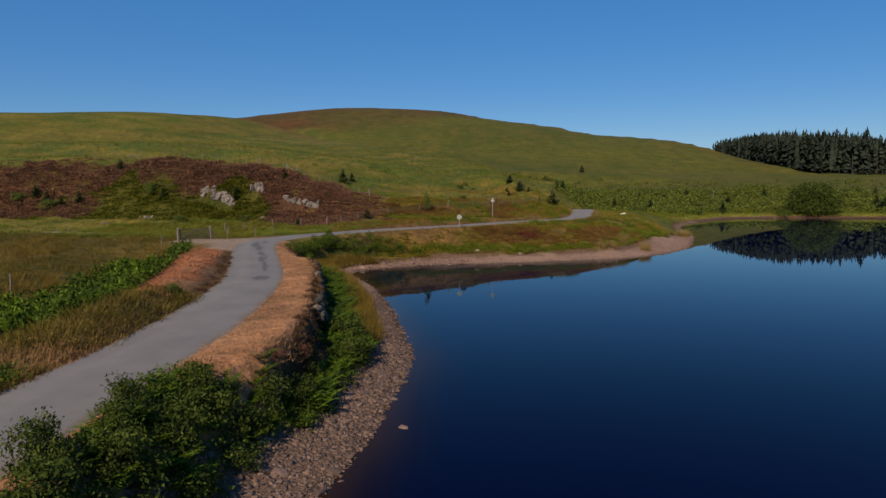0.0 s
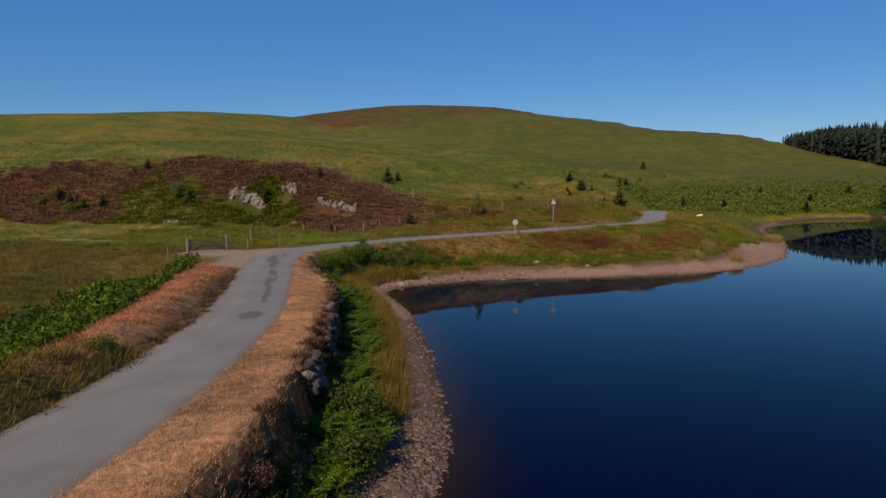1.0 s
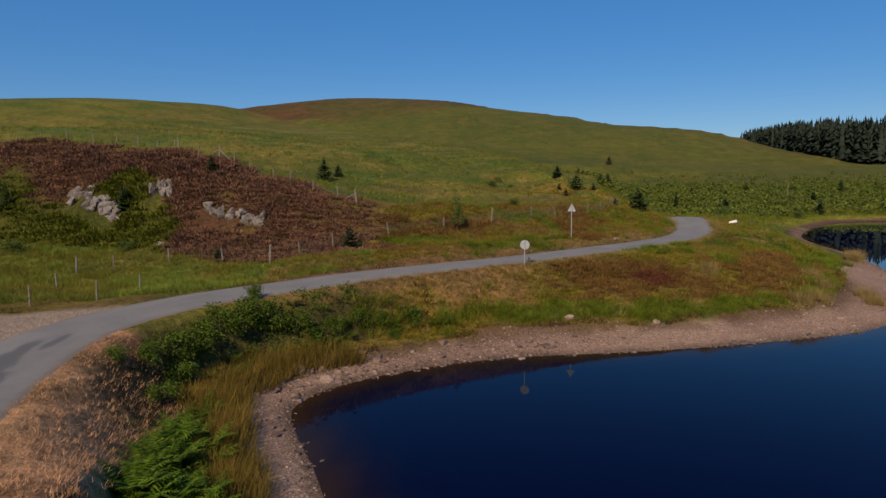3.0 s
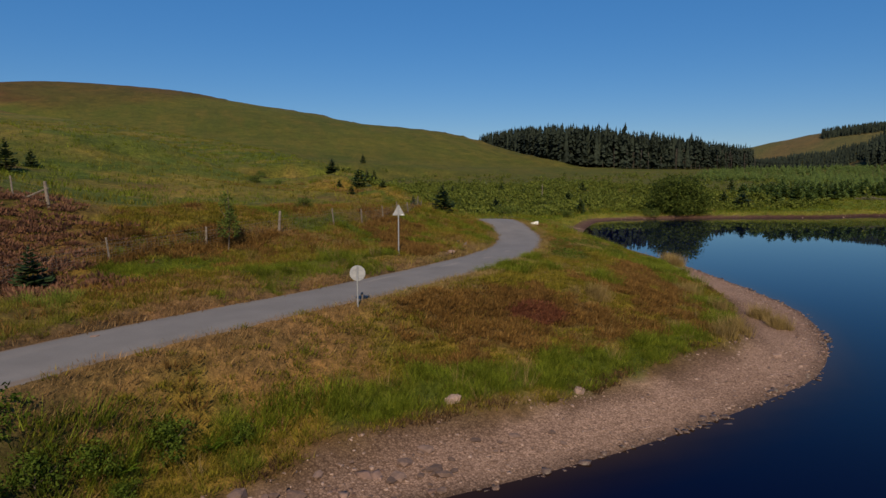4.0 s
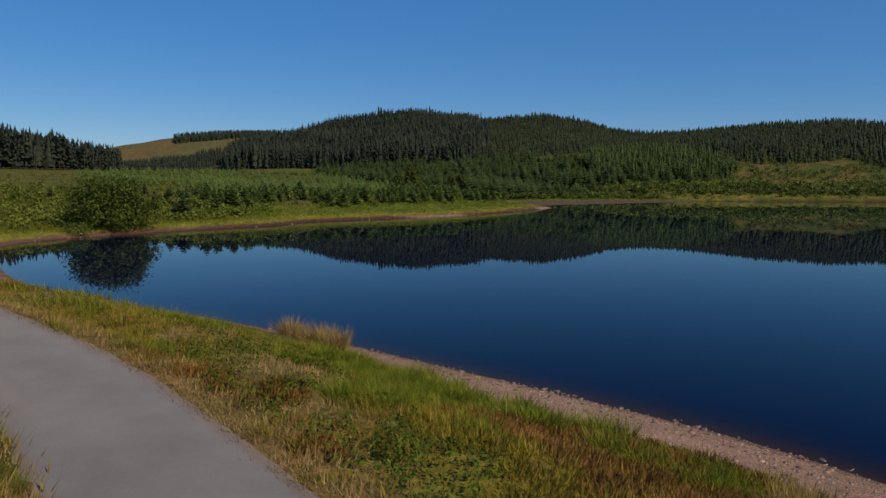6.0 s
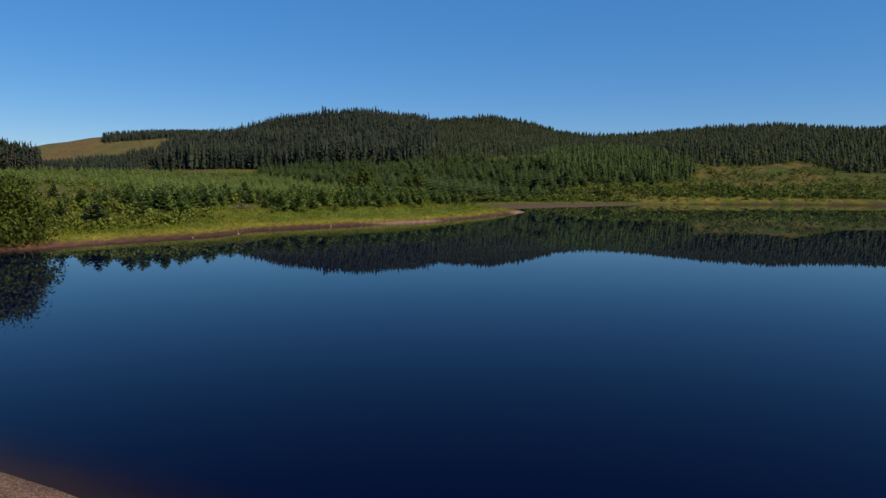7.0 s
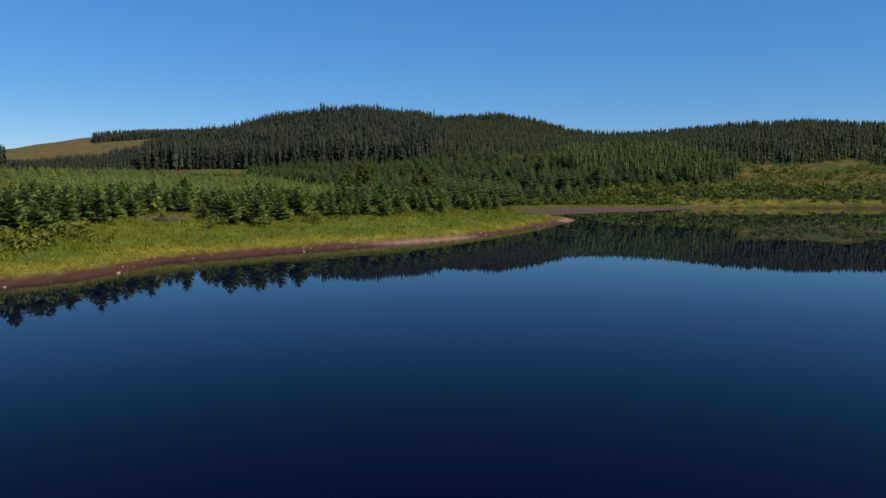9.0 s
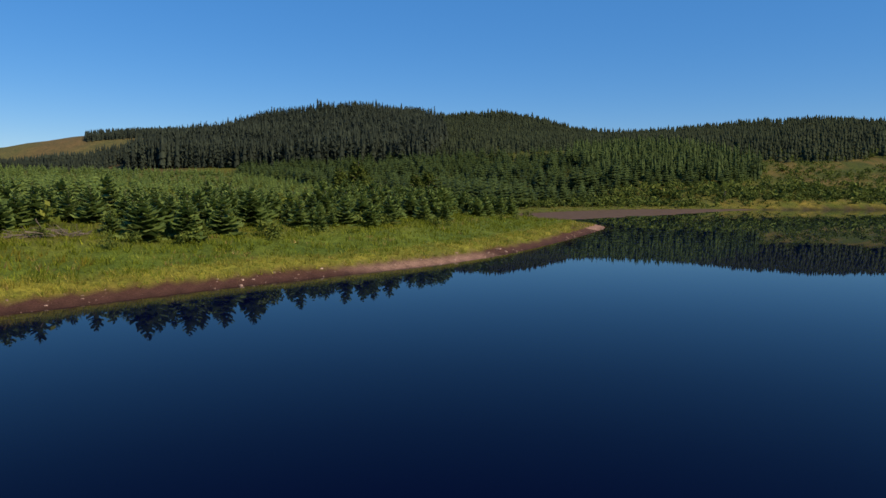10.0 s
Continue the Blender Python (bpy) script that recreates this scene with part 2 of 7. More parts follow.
def part(name, data, material, parent=None, label=""):
    """Links a bmesh or mesh as one mesh object, under a thing or a part if given."""
    if isinstance(data, bmesh.types.BMesh):
        me = bpy.data.meshes.new(name)
        data.to_mesh(me)
        data.free()
    else:
        me = data
    if material and not me.materials:
        me.materials.append(material)
    ob = new(name, me)
    if parent:
        ob.parent = parent
    return tagged(ob, label)


def thing(name, m, label, category, group="", kind=""):
    ob = new(name)
    ob.empty_display_size = 0.3
    ob.matrix_world = m
    return tagged(ob, label, category, group, kind)


def scattered(template, places, yaws, scales, tilt=0.0, seed=1, stretch=None):
    """Many copies of a template (vertices, faces) in one array of vertices and faces."""
    tv, tf = template
    n, r = len(places), np.random.default_rng(seed)
    c, s_ = np.cos(yaws), np.sin(yaws)
    sx = np.asarray(scales)[:, None]
    sz = sx if stretch is None else sx * np.asarray(stretch)[:, None]
    x, y, z = tv[None, :, 0] * sx, tv[None, :, 1] * sx, tv[None, :, 2] * sz
    if tilt:
        tx, ty = r.normal(0, tilt, (n, 1)), r.normal(0, tilt, (n, 1))
        x, y = x + z * tx, y + z * ty
    v = np.stack([x * c[:, None] - y * s_[:, None], x * s_[:, None] + y * c[:, None], z], -1) + np.asarray(places)[:, None, :]
    f = tf[None] + (np.arange(n) * len(tv))[:, None, None]
    return v.reshape(-1, 3), f.reshape(-1, tf.shape[1])


# ---- materials ----
def material(name, build, rough=0.8, **sockets):
    m = bpy.data.materials.new(name)
    m.use_nodes = True
    nt = m.node_tree
    bsdf = nt.nodes["Principled BSDF"]
    bsdf.inputs["Roughness"].default_value = rough
    for key, value in sockets.items():
        bsdf.inputs[key.replace("_", " ")].default_value = value
    if build:
        build(nt, bsdf)
    return m


def node(nt, kind, **values):
    n = nt.nodes.new(kind)
    for key, value in values.items():
        n.inputs[key.replace("_", " ")].default_value = value
    return n


def ramp(nt, source, stops):
    r = nt.nodes.new("ShaderNodeValToRGB")
    els = r.color_ramp.elements
    while len(els) < len(stops):
        els.new(0.5)
    for e, (p, c) in zip(els, stops):
        e.position, e.color = p, (*c, 1)
    nt.links.new(source, r.inputs[0])
    return r.outputs[0]


def mixed(nt, kind, fac, a, b):
    m = nt.nodes.new("ShaderNodeMix")
    m.data_type, m.blend_type = "RGBA", kind
    for sock, v in ((m.inputs[0], fac), (m.inputs[6], a), (m.inputs[7], b)):
        if isinstance(v, bpy.types.NodeSocket):
            nt.links.new(v, sock)
        else:
            sock.default_value = v if not isinstance(v, tuple) else (*v, 1)
    return m.outputs[2]


def world_noise(nt, scale, detail=4.0, rough=0.6):
    g = nt.nodes.new("ShaderNodeNewGeometry")
    n = node(nt, "ShaderNodeTexNoise", Scale=scale, Detail=detail, Roughness=rough)
    nt.links.new(g.outputs["Position"], n.inputs["Vector"])
    return n.outputs["Fac"]


def bump(nt, bsdf, source, strength, distance):
    b = node(nt, "ShaderNodeBump", Strength=strength, Distance=distance)
    nt.links.new(source, b.inputs["Height"])
    nt.links.new(b.outputs[0], bsdf.inputs["Normal"])


def build_ground(nt, bsdf):
    a, gr = nt.nodes.new("ShaderNodeAttribute"), nt.nodes.new("ShaderNodeAttribute")
    a.attribute_name, gr.attribute_name = "cover", "gravel"
    fine, mid, broad = world_noise(nt, 3.1, 6, 0.7), world_noise(nt, 0.62, 5, 0.65), world_noise(nt, 0.13, 4)
    # turf and heath: tussocks and patches
    turf = mixed(nt, "MULTIPLY", 1.0, ramp(nt, fine, [(0.3, (0.35, 0.36, 0.36)), (0.5, (0.85, 0.85, 0.85)), (0.72, (1.5, 1.45, 1.4))]),
                 ramp(nt, mid, [(0.32, (0.66, 0.70, 0.70)), (0.5, (0.97, 0.97, 0.97)), (0.68, (1.30, 1.24, 1.16))]))
    turf = mixed(nt, "MULTIPLY", 1.0, turf, ramp(nt, broad, [(0.3, (0.75, 0.8, 0.8)), (0.7, (1.25, 1.2, 1.15))]))
    turf = mixed(nt, "MULTIPLY", 1.0, turf, ramp(nt, world_noise(nt, 0.036, 5, 0.7), [(0.36, (0.84, 0.92, 0.90)), (0.5, (1.0, 1.0, 1.0)), (0.64, (1.16, 1.08, 1.05))]))
    turf = mixed(nt, "MULTIPLY", 1.0, turf, ramp(nt, world_noise(nt, 21, 4, 0.7), [(0.32, (0.5, 0.5, 0.5)), (0.5, (0.98, 0.98, 0.98)), (0.68, (1.5, 1.46, 1.4))]))
    # gravel: single small stones of differing tone
    geo = nt.nodes.new("ShaderNodeNewGeometry")
    cells = node(nt, "ShaderNodeTexVoronoi", Scale=15.0)
    nt.links.new(geo.outputs["Position"], cells.inputs["Vector"])
    tone = nt.nodes.new("ShaderNodeSeparateColor")
    nt.links.new(cells.outputs["Color"], tone.inputs["Color"])
    stones = mixed(nt, "MULTIPLY", 1.0, ramp(nt, tone.outputs[0], [(0.0, (0.70, 0.68, 0.66)), (0.6, (1.0, 1.0, 1.0)), (1.0, (1.32, 1.32, 1.32))]), ramp(nt, cells.outputs["Distance"], [(0.25, (1.08, 1.08, 1.08)), (0.75, (0.55, 0.52, 0.5))]))
    stones = mixed(nt, "MULTIPLY", 0.5, stones, ramp(nt, mid, [(0.3, (0.8, 0.78, 0.76)), (0.7, (1.15, 1.15, 1.15))]))
    v = mixed(nt, "MULTIPLY", 1.0, a.outputs["Color"], mixed(nt, "MIX", gr.outputs["Fac"], turf, stones))
    nt.links.new(v, bsdf.inputs["Base Color"])
    bump(nt, bsdf, fine, 0.7, 0.12)


M_GROUND = material("moorland", build_ground, 0.95, Specular_IOR_Level=0.1)


def build_tarmac(nt, bsdf):
    g, b = world_noise(nt, 60, 3), world_noise(nt, 0.5, 5, 0.65)
    c = ramp(nt, b, [(0.3, (0.126, 0.119, 0.115)), (0.5, (0.147, 0.139, 0.135)), (0.7, (0.169, 0.160, 0.156))])
    a = nt.nodes.new("ShaderNodeAttribute")
    a.attribute_name = "wear"
    sep = nt.nodes.new("ShaderNodeSeparateColor")
    nt.links.new(a.outputs["Color"], sep.inputs["Color"])
    c = mixed(nt, "MIX", sep.outputs[1], c, ramp(nt, g, [(0.3, (0.178, 0.162, 0.151)), (0.7, (0.230, 0.210, 0.197))]))
    c = mixed(nt, "MIX", sep.outputs[2], c, ramp(nt, b, [(0.3, (0.120, 0.092, 0.072)), (0.7, (0.170, 0.130, 0.100))]))
    c = mixed(nt, "MIX", sep.outputs[0], c, ramp(nt, g, [(0.3, (0.052, 0.051, 0.052)), (0.7, (0.094, 0.091, 0.090))]))
    c = mixed(nt, "MULTIPLY", 1.0, c, ramp(nt, g, [(0.3, (0.78, 0.78, 0.78)), (0.7, (1.2, 1.2, 1.2))]))
    nt.links.new(c, bsdf.inputs["Base Color"])
    bump(nt, bsdf, g, 0.3, 0.01)


M_TARMAC = material("worn_tarmac", build_tarmac, 0.85)


def build_water(nt, bsdf):
    """Dark depth under a still mirror; the mirror follows the reflection that a polarising filter lets through."""
    a = nt.nodes.new("ShaderNodeAttribute")
    a.attribute_name = "cover"
    nt.links.new(a.outputs["Color"], bsdf.inputs["Base Color"])
    g = nt.nodes.new("ShaderNodeNewGeometry")
    n = node(nt, "ShaderNodeTexNoise", Scale=0.9, Detail=2.0)
    nt.links.new(g.outputs["Position"], n.inputs["Vector"])
    b = node(nt, "ShaderNodeBump", Strength=0.03, Distance=0.02)
    nt.links.new(n.outputs["Fac"], b.inputs["Height"])
    gloss = node(nt, "ShaderNodeBsdfGlossy", Roughness=0.012, Color=(0.92, 1.0, 0.97, 1))
    nt.links.new(b.outputs[0], gloss.inputs["Normal"])
    f = node(nt, "ShaderNodeFresnel", IOR=1.33)
    share = ramp(nt, f.outputs[0], [(p, (v, v, v)) for p, v in ((0.02, 0.001), (0.0865, 0.0173), (0.1325, 0.047), (0.2115, 0.1107), (0.347, 0.2387), (0.583, 0.493), (1.0, 1.0))])
    mx = nt.nodes.new("ShaderNodeMixShader")
    nt.links.new(share, mx.inputs[0])
    nt.links.new(bsdf.outputs[0], mx.inputs[1])
    nt.links.new(gloss.outputs[0], mx.inputs[2])
    nt.links.new(mx.outputs[0], nt.nodes["Material Output"].inputs["Surface"])


M_WATER = material("still_peaty_water", build_water, 0.9, Specular_IOR_Level=0.0)


def foliage(name, dark, mid, light, rough=0.6, scale=1.5, fine=0.0):
    """Leaf or blade material: colour varies from piece to piece, and lets a little light through."""
    def build(nt, bsdf):
        r = nt.nodes.new("ShaderNodeNewGeometry").outputs["Random Per Island"]
        c = ramp(nt, r, [(0.0, dark), (0.5, mid), (1.0, light)])
        n = world_noise(nt, scale, 3)
        c = mixed(nt, "MULTIPLY", 1.0, c, ramp(nt, n, [(0.3, (0.7, 0.7, 0.7)), (0.7, (1.25, 1.25, 1.2))]))
        if fine:
            g = world_noise(nt, fine, 5, 0.75)
            c = mixed(nt, "MULTIPLY", 1.0, c, ramp(nt, g, [(0.34, (0.6, 0.6, 0.6)), (0.5, (1.0, 1.0, 1.0)), (0.66, (1.45, 1.42, 1.4))]))
        nt.links.new(c, bsdf.inputs["Base Color"])
        t = nt.nodes.new("ShaderNodeBsdfTranslucent")
        nt.links.new(c, t.inputs["Color"])
        mx = node(nt, "ShaderNodeMixShader", Fac=0.25)
        nt.links.new(bsdf.outputs[0], mx.inputs[1])
        nt.links.new(t.outputs[0], mx.inputs[2])
        nt.links.new(mx.outputs[0], nt.nodes["Material Output"].inputs["Surface"])
    return material(name, build, max(rough, 0.7), Specular_IOR_Level=0.08)


M_SPRUCE_FAR = foliage("spruce_needles_far", (0.021, 0.029, 0.023), (0.027, 0.037, 0.028), (0.037, 0.049, 0.036), 0.7, 0.02)
M_SPRUCE_RIDGE = foliage("young_spruce_needles_far", (0.0222, 0.0318, 0.0192), (0.0289, 0.0407, 0.0229), (0.0385, 0.0518, 0.0281), 0.7, 0.02)
M_SPRUCE_LIGHT = foliage("larch_needles_far", (0.0334, 0.0547, 0.0182), (0.0471, 0.0745, 0.0243), (0.0638, 0.0942, 0.0319), 0.7, 0.05)
M_SPRUCE = foliage("spruce_needles", (0.058, 0.096, 0.028), (0.098, 0.148, 0.040), (0.150, 0.204, 0.056), 0.6, 0.8)
M_SPRUCE_DARK = foliage("dark_spruce_needles", (0.022, 0.040, 0.016), (0.036, 0.060, 0.022), (0.056, 0.086, 0.032), 0.6, 0.8)
M_LEAF = foliage("willow_leaves", (0.052, 0.076, 0.016), (0.084, 0.116, 0.024), (0.122, 0.152, 0.034), 0.5, 0.5)

# ---- ground: one sheet to the horizon ----
def lines(stretches):
    out = [np.arange(a, b, step) for a, b, step in stretches]
    return np.concatenate(out)


def growing(start, end, first, factor):
    out, p, step = [], start, first
    while p < end:
        out.append(p)
        p += step
        step *= factor
    out.append(end)
    return np.array(out)


gx = np.concatenate([-growing(46, 3200, 1.0, 1.08)[::-1], np.arange(-45, -20, 0.72), np.arange(-20, 1, 0.36), np.arange(1, 55, 0.72), np.arange(55, 120, 2.0), np.arange(120, 275, 1.1), np.arange(275, 460, 4.0), growing(460, 3800, 9, 1.07)])
gy = np.concatenate([-growing(6, 3200, 1.5, 1.12)[::-1], np.arange(-4, 145, 0.72), np.arange(145, 205, 1.0), growing(205, 3800, 2.5, 1.045)])
GX, GY = np.meshgrid(gx, gy)
GZ, GS, GOFF, GWEST, GLAKE = ground_height(GX, GY, True)


def zat_side(x, y):
    """Positive uphill of the road, negative on the lake side."""
    return y - np.interp(x, ROAD_EAST[:, 0], ROAD_EAST[:, 1])


def bank_tone(x, y):
    """Above zero where heather rules the bank, below where bilberry does."""
    edge = np.interp(x, [-110, -66, -56, -50, -45, -33, -27, -24, -20], [104, 103, 104, 106.5, 105.5, 104.3, 103, 97, 90])
    return y - edge - 4.0 * smooth(-36, -44, x) * (1 - smooth(-50, -58, x))


def bank_foot(x):
    return np.interp(x, [-110, -60, -36, -25, -16, -4], [108.5, 104, 99, 96, 91, 94])


def slope_zones(x, y, s, off):
    """What rules the slope between hill foot and shingle: shares of lush grass, heather, rust-red sorrel and dry grass."""
    up = zat_side(x, y) > 0
    e = s - beach_width(x, y)
    n = 0.6 * fbm(x, y, 1.7, 301, 3) + 0.4 * fbm(x, y, 4.5, 302, 2)
    strip = np.exp(-((e - 1.7) / 1.5) ** 2) * ~up * smooth(-4, 1, x) * (1 - smooth(116, 124, y))
    roadside = np.exp(-((x - 3.0) ** 2 / 22 + (y - 98.9 - 0.72 * (x - 3.0)) ** 2 / 2.4)) + 0.5 * np.exp(-((x + 4.5) ** 2 + (y - 95.5) ** 2) / 10)
    low = along([(8, 91.5), (15.5, 94.6), (23, 98.3), (28.0, 103.5)], x, y)[0]
    low = np.minimum(low, along([(10, 91.4), (17.8, 92.4), (22.5, 95.5)], x, y)[0])
    green = smooth(0.48, 0.56, n - 0.115 - 0.20 * np.exp(-(low / 2.8) ** 2) * ~up + 0.225 * strip + 0.26 * roadside + 0.02 * up)
    high = along([(-9, 97.5), (2, 103.5), (8, 108.5), (13, 115)], x, y)[0]
    m_ = 0.5 * fbm(x, y, 1.8, 303, 3) + 0.5 * fbm(x, y, 5, 304, 2)
    heath = smooth(0.46, 0.55, m_ - 0.150 + 0.34 * np.exp(-(low / 3.4) ** 2) * ~up + 0.15 * np.exp(-(high / 2.6) ** 2)) * (off > 0.9) * (e > 1.2)
    rust = smooth(0.35, 0.6, 1.2 * np.exp(-((x - 11.3) ** 2 / 3.2 + (y - 92.2) ** 2 / 0.9)) - 0.6 * fbm(x, y, 1.2, 306, 2) + 0.2)
    dry = np.clip((1 - smooth(0.3, 1.5, off)) + 0.8 * smooth(0.54, 0.66, fbm(x, y, 2.2, 307, 3)) + 0.6 * smooth(112, 124, y) * ~up + 0.9 * ~up * (1 - smooth(1.0, 4.0, x)) * (1 - smooth(2.4, 4.2, off)) * smooth(0.35, 0.5, fbm(x, y, 2.0, 415)), 0, 1)
    green = green * (1 - rust)
    heath = heath * (1 - rust) * (1 - green)
    return {"green": green, "heath": heath, "rust": rust, "dry": dry * (1 - green) * (1 - heath) * (1 - rust)}


def cover_colour(x, y, z, s, off, west, lakeside):
    """What grows or lies where: real surface colours of moor grass, heather, shale and mud, plus shade painted by wall,
    road lip and plants.
    """
    def mix(a, b, w):
        return a * (1 - w[..., None]) + b * w[..., None]
    col = lambda *c: np.array(c) * np.ones(x.shape + (3,))
    n1, n2, n3 = fbm(x, y, 9, 41), fbm(x, y, 30, 42), fbm(x, y, 3.5, 43)
    far = smooth(150, 400, np.hypot(x, y - 60))
    grass = mix(col(0.138, 0.120, 0.025), col(0.078, 0.096, 0.016), smooth(0.42, 0.58, n1))
    grass = mix(grass, col(0.135, 0.110, 0.025), smooth(0.52, 0.68, n2) * 0.5)
    grass = mix(grass, col(0.050, 0.085, 0.014), smooth(0.55, 0.7, n3) * 0.6 * (1 - far))
    c = mix(grass, mix(col(0.074, 0.060, 0.012), col(0.110, 0.082, 0.020), smooth(0.45, 0.6, fbm(x + y * 0.4, y * 0.5, 4, 406))), west * (y < 90) * 0.9)
    on = (off < 16) * (y > 78) * (x > -14) * (s < 40) * (y < 150) * (x < 60)
    zones = slope_zones(x, y, s, off)
    sl = mix(col(0.146, 0.122, 0.019), col(0.176, 0.120, 0.024), smooth(0.4, 0.62, fbm(x, y, 4, 305)))
    sl = mix(sl, mix(col(0.185, 0.125, 0.055), col(0.175, 0.100, 0.044), (x < 3.0) * 1.0), zones["dry"] * 0.8)
    sl = mix(sl, col(0.058, 0.088, 0.014), zones["green"] * 0.9)
    sl = mix(sl, mix(col(0.088, 0.052, 0.028), col(0.112, 0.068, 0.028), smooth(0.4, 0.6, n3)), zones["heath"] * 0.85)
    sl = mix(sl, col(0.120, 0.048, 0.028), zones["rust"] * 0.9)
    c = mix(c, sl, on * (1 - smooth(11, 16, off)) * 0.95)
    for a_, b_, w_ in ((-7.2, 136.9, 3.6), (2.4, 149.7, 2.4), (9.5, 137.0, 2.6), (13.2, 136.0, 2.8), (-20.0, 141.0, 3.0)):
        c = mix(c, col(0.105, 0.058, 0.030), 0.8 * np.exp(-(((x - a_) / w_) ** 2 + ((y - b_) / (w_ * 0.8)) ** 2)) * smooth(0.35, 0.55, fbm(x, y, 1.7, 344)))
    # browned hilltop and bilberry patches on the far hill
    hb = smooth(0, 5, z - np.interp(x, [-200, -90, -40, 10, 40, 90], [60, 61, 67, 79, 83, 90]) + 9 * (fbm(x, y, 60, 53) - 0.5)) * (y > 560) * (x < 250)
    streak = smooth(0.52, 0.64, fbm(x * 0.5 + y * 0.3, y, 70, 50)) * far * (y > 350)
    c = mix(c, col(0.125, 0.082, 0.024), streak * 0.7)
    c = mix(c, col(0.070, 0.082, 0.015), smooth(0.54, 0.66, fbm(x, y, 90, 51)) * far * 0.5)
    edge = np.exp(-(along(B_LINES[1][1:7], x, y)[0] / (9 + 16 * fbm(x, y, 40, 52))) ** 2)
    c = mix(c, col(0.120, 0.060, 0.024), edge * 0.9)
    c = mix(c, mix(col(0.088, 0.047, 0.019), col(0.082, 0.054, 0.018), smooth(0.45, 0.6, n2)), hb * 0.97)
    # heather bank
    bank_top = np.interp(x, [-110, -60, -45, -36, -22, -10], [119, 115.5, 114, 112.5, 107.5, 106]) + 6 * (fbm(x, y, 7, 75) - 0.5)
    on_bank = (y > bank_foot(x)) * (1 - smooth(-1, 1.5, y - bank_top)) * smooth(-112, -100, x) * (1 - smooth(-14, -6, x))
    c = mix(c, col(0.060, 0.058, 0.013), on_bank * 0.85)
    d, _ = along([(-110, 112), (-60, 106), (-36, 103), (-18, 97)], x, y)
    heath = np.clip((1 - smooth(8, 15, d)) * smooth(0.30, 0.50, n3 * 0.5 + n1 * 0.6), 0, 1) * (y > bank_foot(x) - 0.5)
    c = mix(c, mix(col(0.046, 0.052, 0.010), col(0.080, 0.037, 0.024), smooth(-1.5, 2, bank_tone(x, y) + 3 * (n3 - 0.5))), heath * on_bank * 0.9)
    # lowland scrub and shore meadow
    scrub = smooth(60, 110, x + 0.4 * (y - 180)) * smooth(10, 26, s) * (1 - smooth(600, 900, np.hypot(x, y)))
    c = mix(c, mix(col(0.064, 0.078, 0.014), col(0.092, 0.086, 0.018), smooth(0.45, 0.6, n1)), scrub * 0.8)
    meadow = (x > 60) * (1 - smooth(12, 22, s)) * (y > 100)
    c = mix(c, mix(mix(col(0.072, 0.110, 0.015), col(0.172, 0.172, 0.026), 1 - smooth(5, 7.5, s + 3 * (n1 - 0.5))), col(0.086, 0.096, 0.020), smooth(285, 310, x)), meadow * 0.9)
    moor = smooth(700, 900, y) * smooth(900, 1000, x)
    c = mix(c, mix(col(0.098, 0.096, 0.038), col(0.120, 0.090, 0.042), smooth(0.5, 0.62, fbm(x, y, 120, 48))), moor * 0.9)
    flat = smooth(455, 490, y) * smooth(420, 450, x) * (1 - smooth(640, 670, x)) * (1 - smooth(600, 640, y))
    c = mix(c, col(0.090, 0.062, 0.036), flat * 0.7)
    heath3 = smooth(440, 470, x) * (1 - smooth(40, 90, y)) * (x < 700)
    c = mix(c, mix(col(0.050, 0.066, 0.014), col(0.112, 0.086, 0.028), smooth(0.52, 0.66, fbm(x, y, 14, 47)) * smooth(0, 8, z - 5)), heath3 * 0.9)
    # verges
    verge = (1 - smooth(1.4, 3.2, off)) * (off < 4)
    dry = mix(mix(col(0.430, 0.225, 0.125), col(0.300, 0.150, 0.080), smooth(0.4, 0.6, n3)), col(0.180, 0.105, 0.050), smooth(0.5, 0.64, fbm(x, y, 1.9, 49)) * 0.8)
    dry = np.where((west & (y < 72))[..., None], mix(mix(col(0.200, 0.120, 0.052), col(0.130, 0.085, 0.030), smooth(0.4, 0.6, n3)), col(0.095, 0.074, 0.020), smooth(25, 30, y) * (1 - smooth(34, 39, y)) * 0.85), dry)
    c = mix(c, np.where((y < 72)[..., None], dry, col(0.170, 0.105, 0.048)), verge * np.where(y < 72, 1.0, 0.7 * smooth(0.35, 0.6, n3)))
    wx_ = np.interp(y, WALL_LINE[:, 1], WALL_LINE[:, 0])
    c = mix(c, dry, ((y < 66) & lakeside & (x < wx_)) * 1.0)
    # wall face and foot painted near-black as the shade below the verge
    wall_shade = (y > 26) * (y < 60) * smooth(-0.35, -0.1, x - wx_) * (1 - smooth(1.1, 1.9, x - wx_)) * (x < 0)
    c = mix(c, col(0.024, 0.019, 0.013), wall_shade * 0.95)
    # ground under the ferns darkened: leaf litter plus painted shade between fronds
    shaded_litter = (y > 24) * (y < 68) * (x > wx_ + 1.0) * (x < 0) * smooth(2.4, 3.0, s) * (1 - smooth(6, 8, s))
    c = mix(c, col(0.028, 0.030, 0.010), shaded_litter * 0.9)
    # ground under the road bend's bushes and ferns painted dark as their shade
    thicket_shade = (y >= 67) * (y < 84) * (x < -7) * (x > -17) * smooth(3.6, 4.2, s) * (1 - smooth(6.8, 7.6, s)) * smooth(0.8, 1.4, off)
    c = mix(c, col(0.034, 0.036, 0.012), thicket_shade * 0.85)
    rust = west * np.exp(-((off - 3.0) / 2.3) ** 4) * smooth(31, 37, y) * (1 - smooth(60, 66, y))
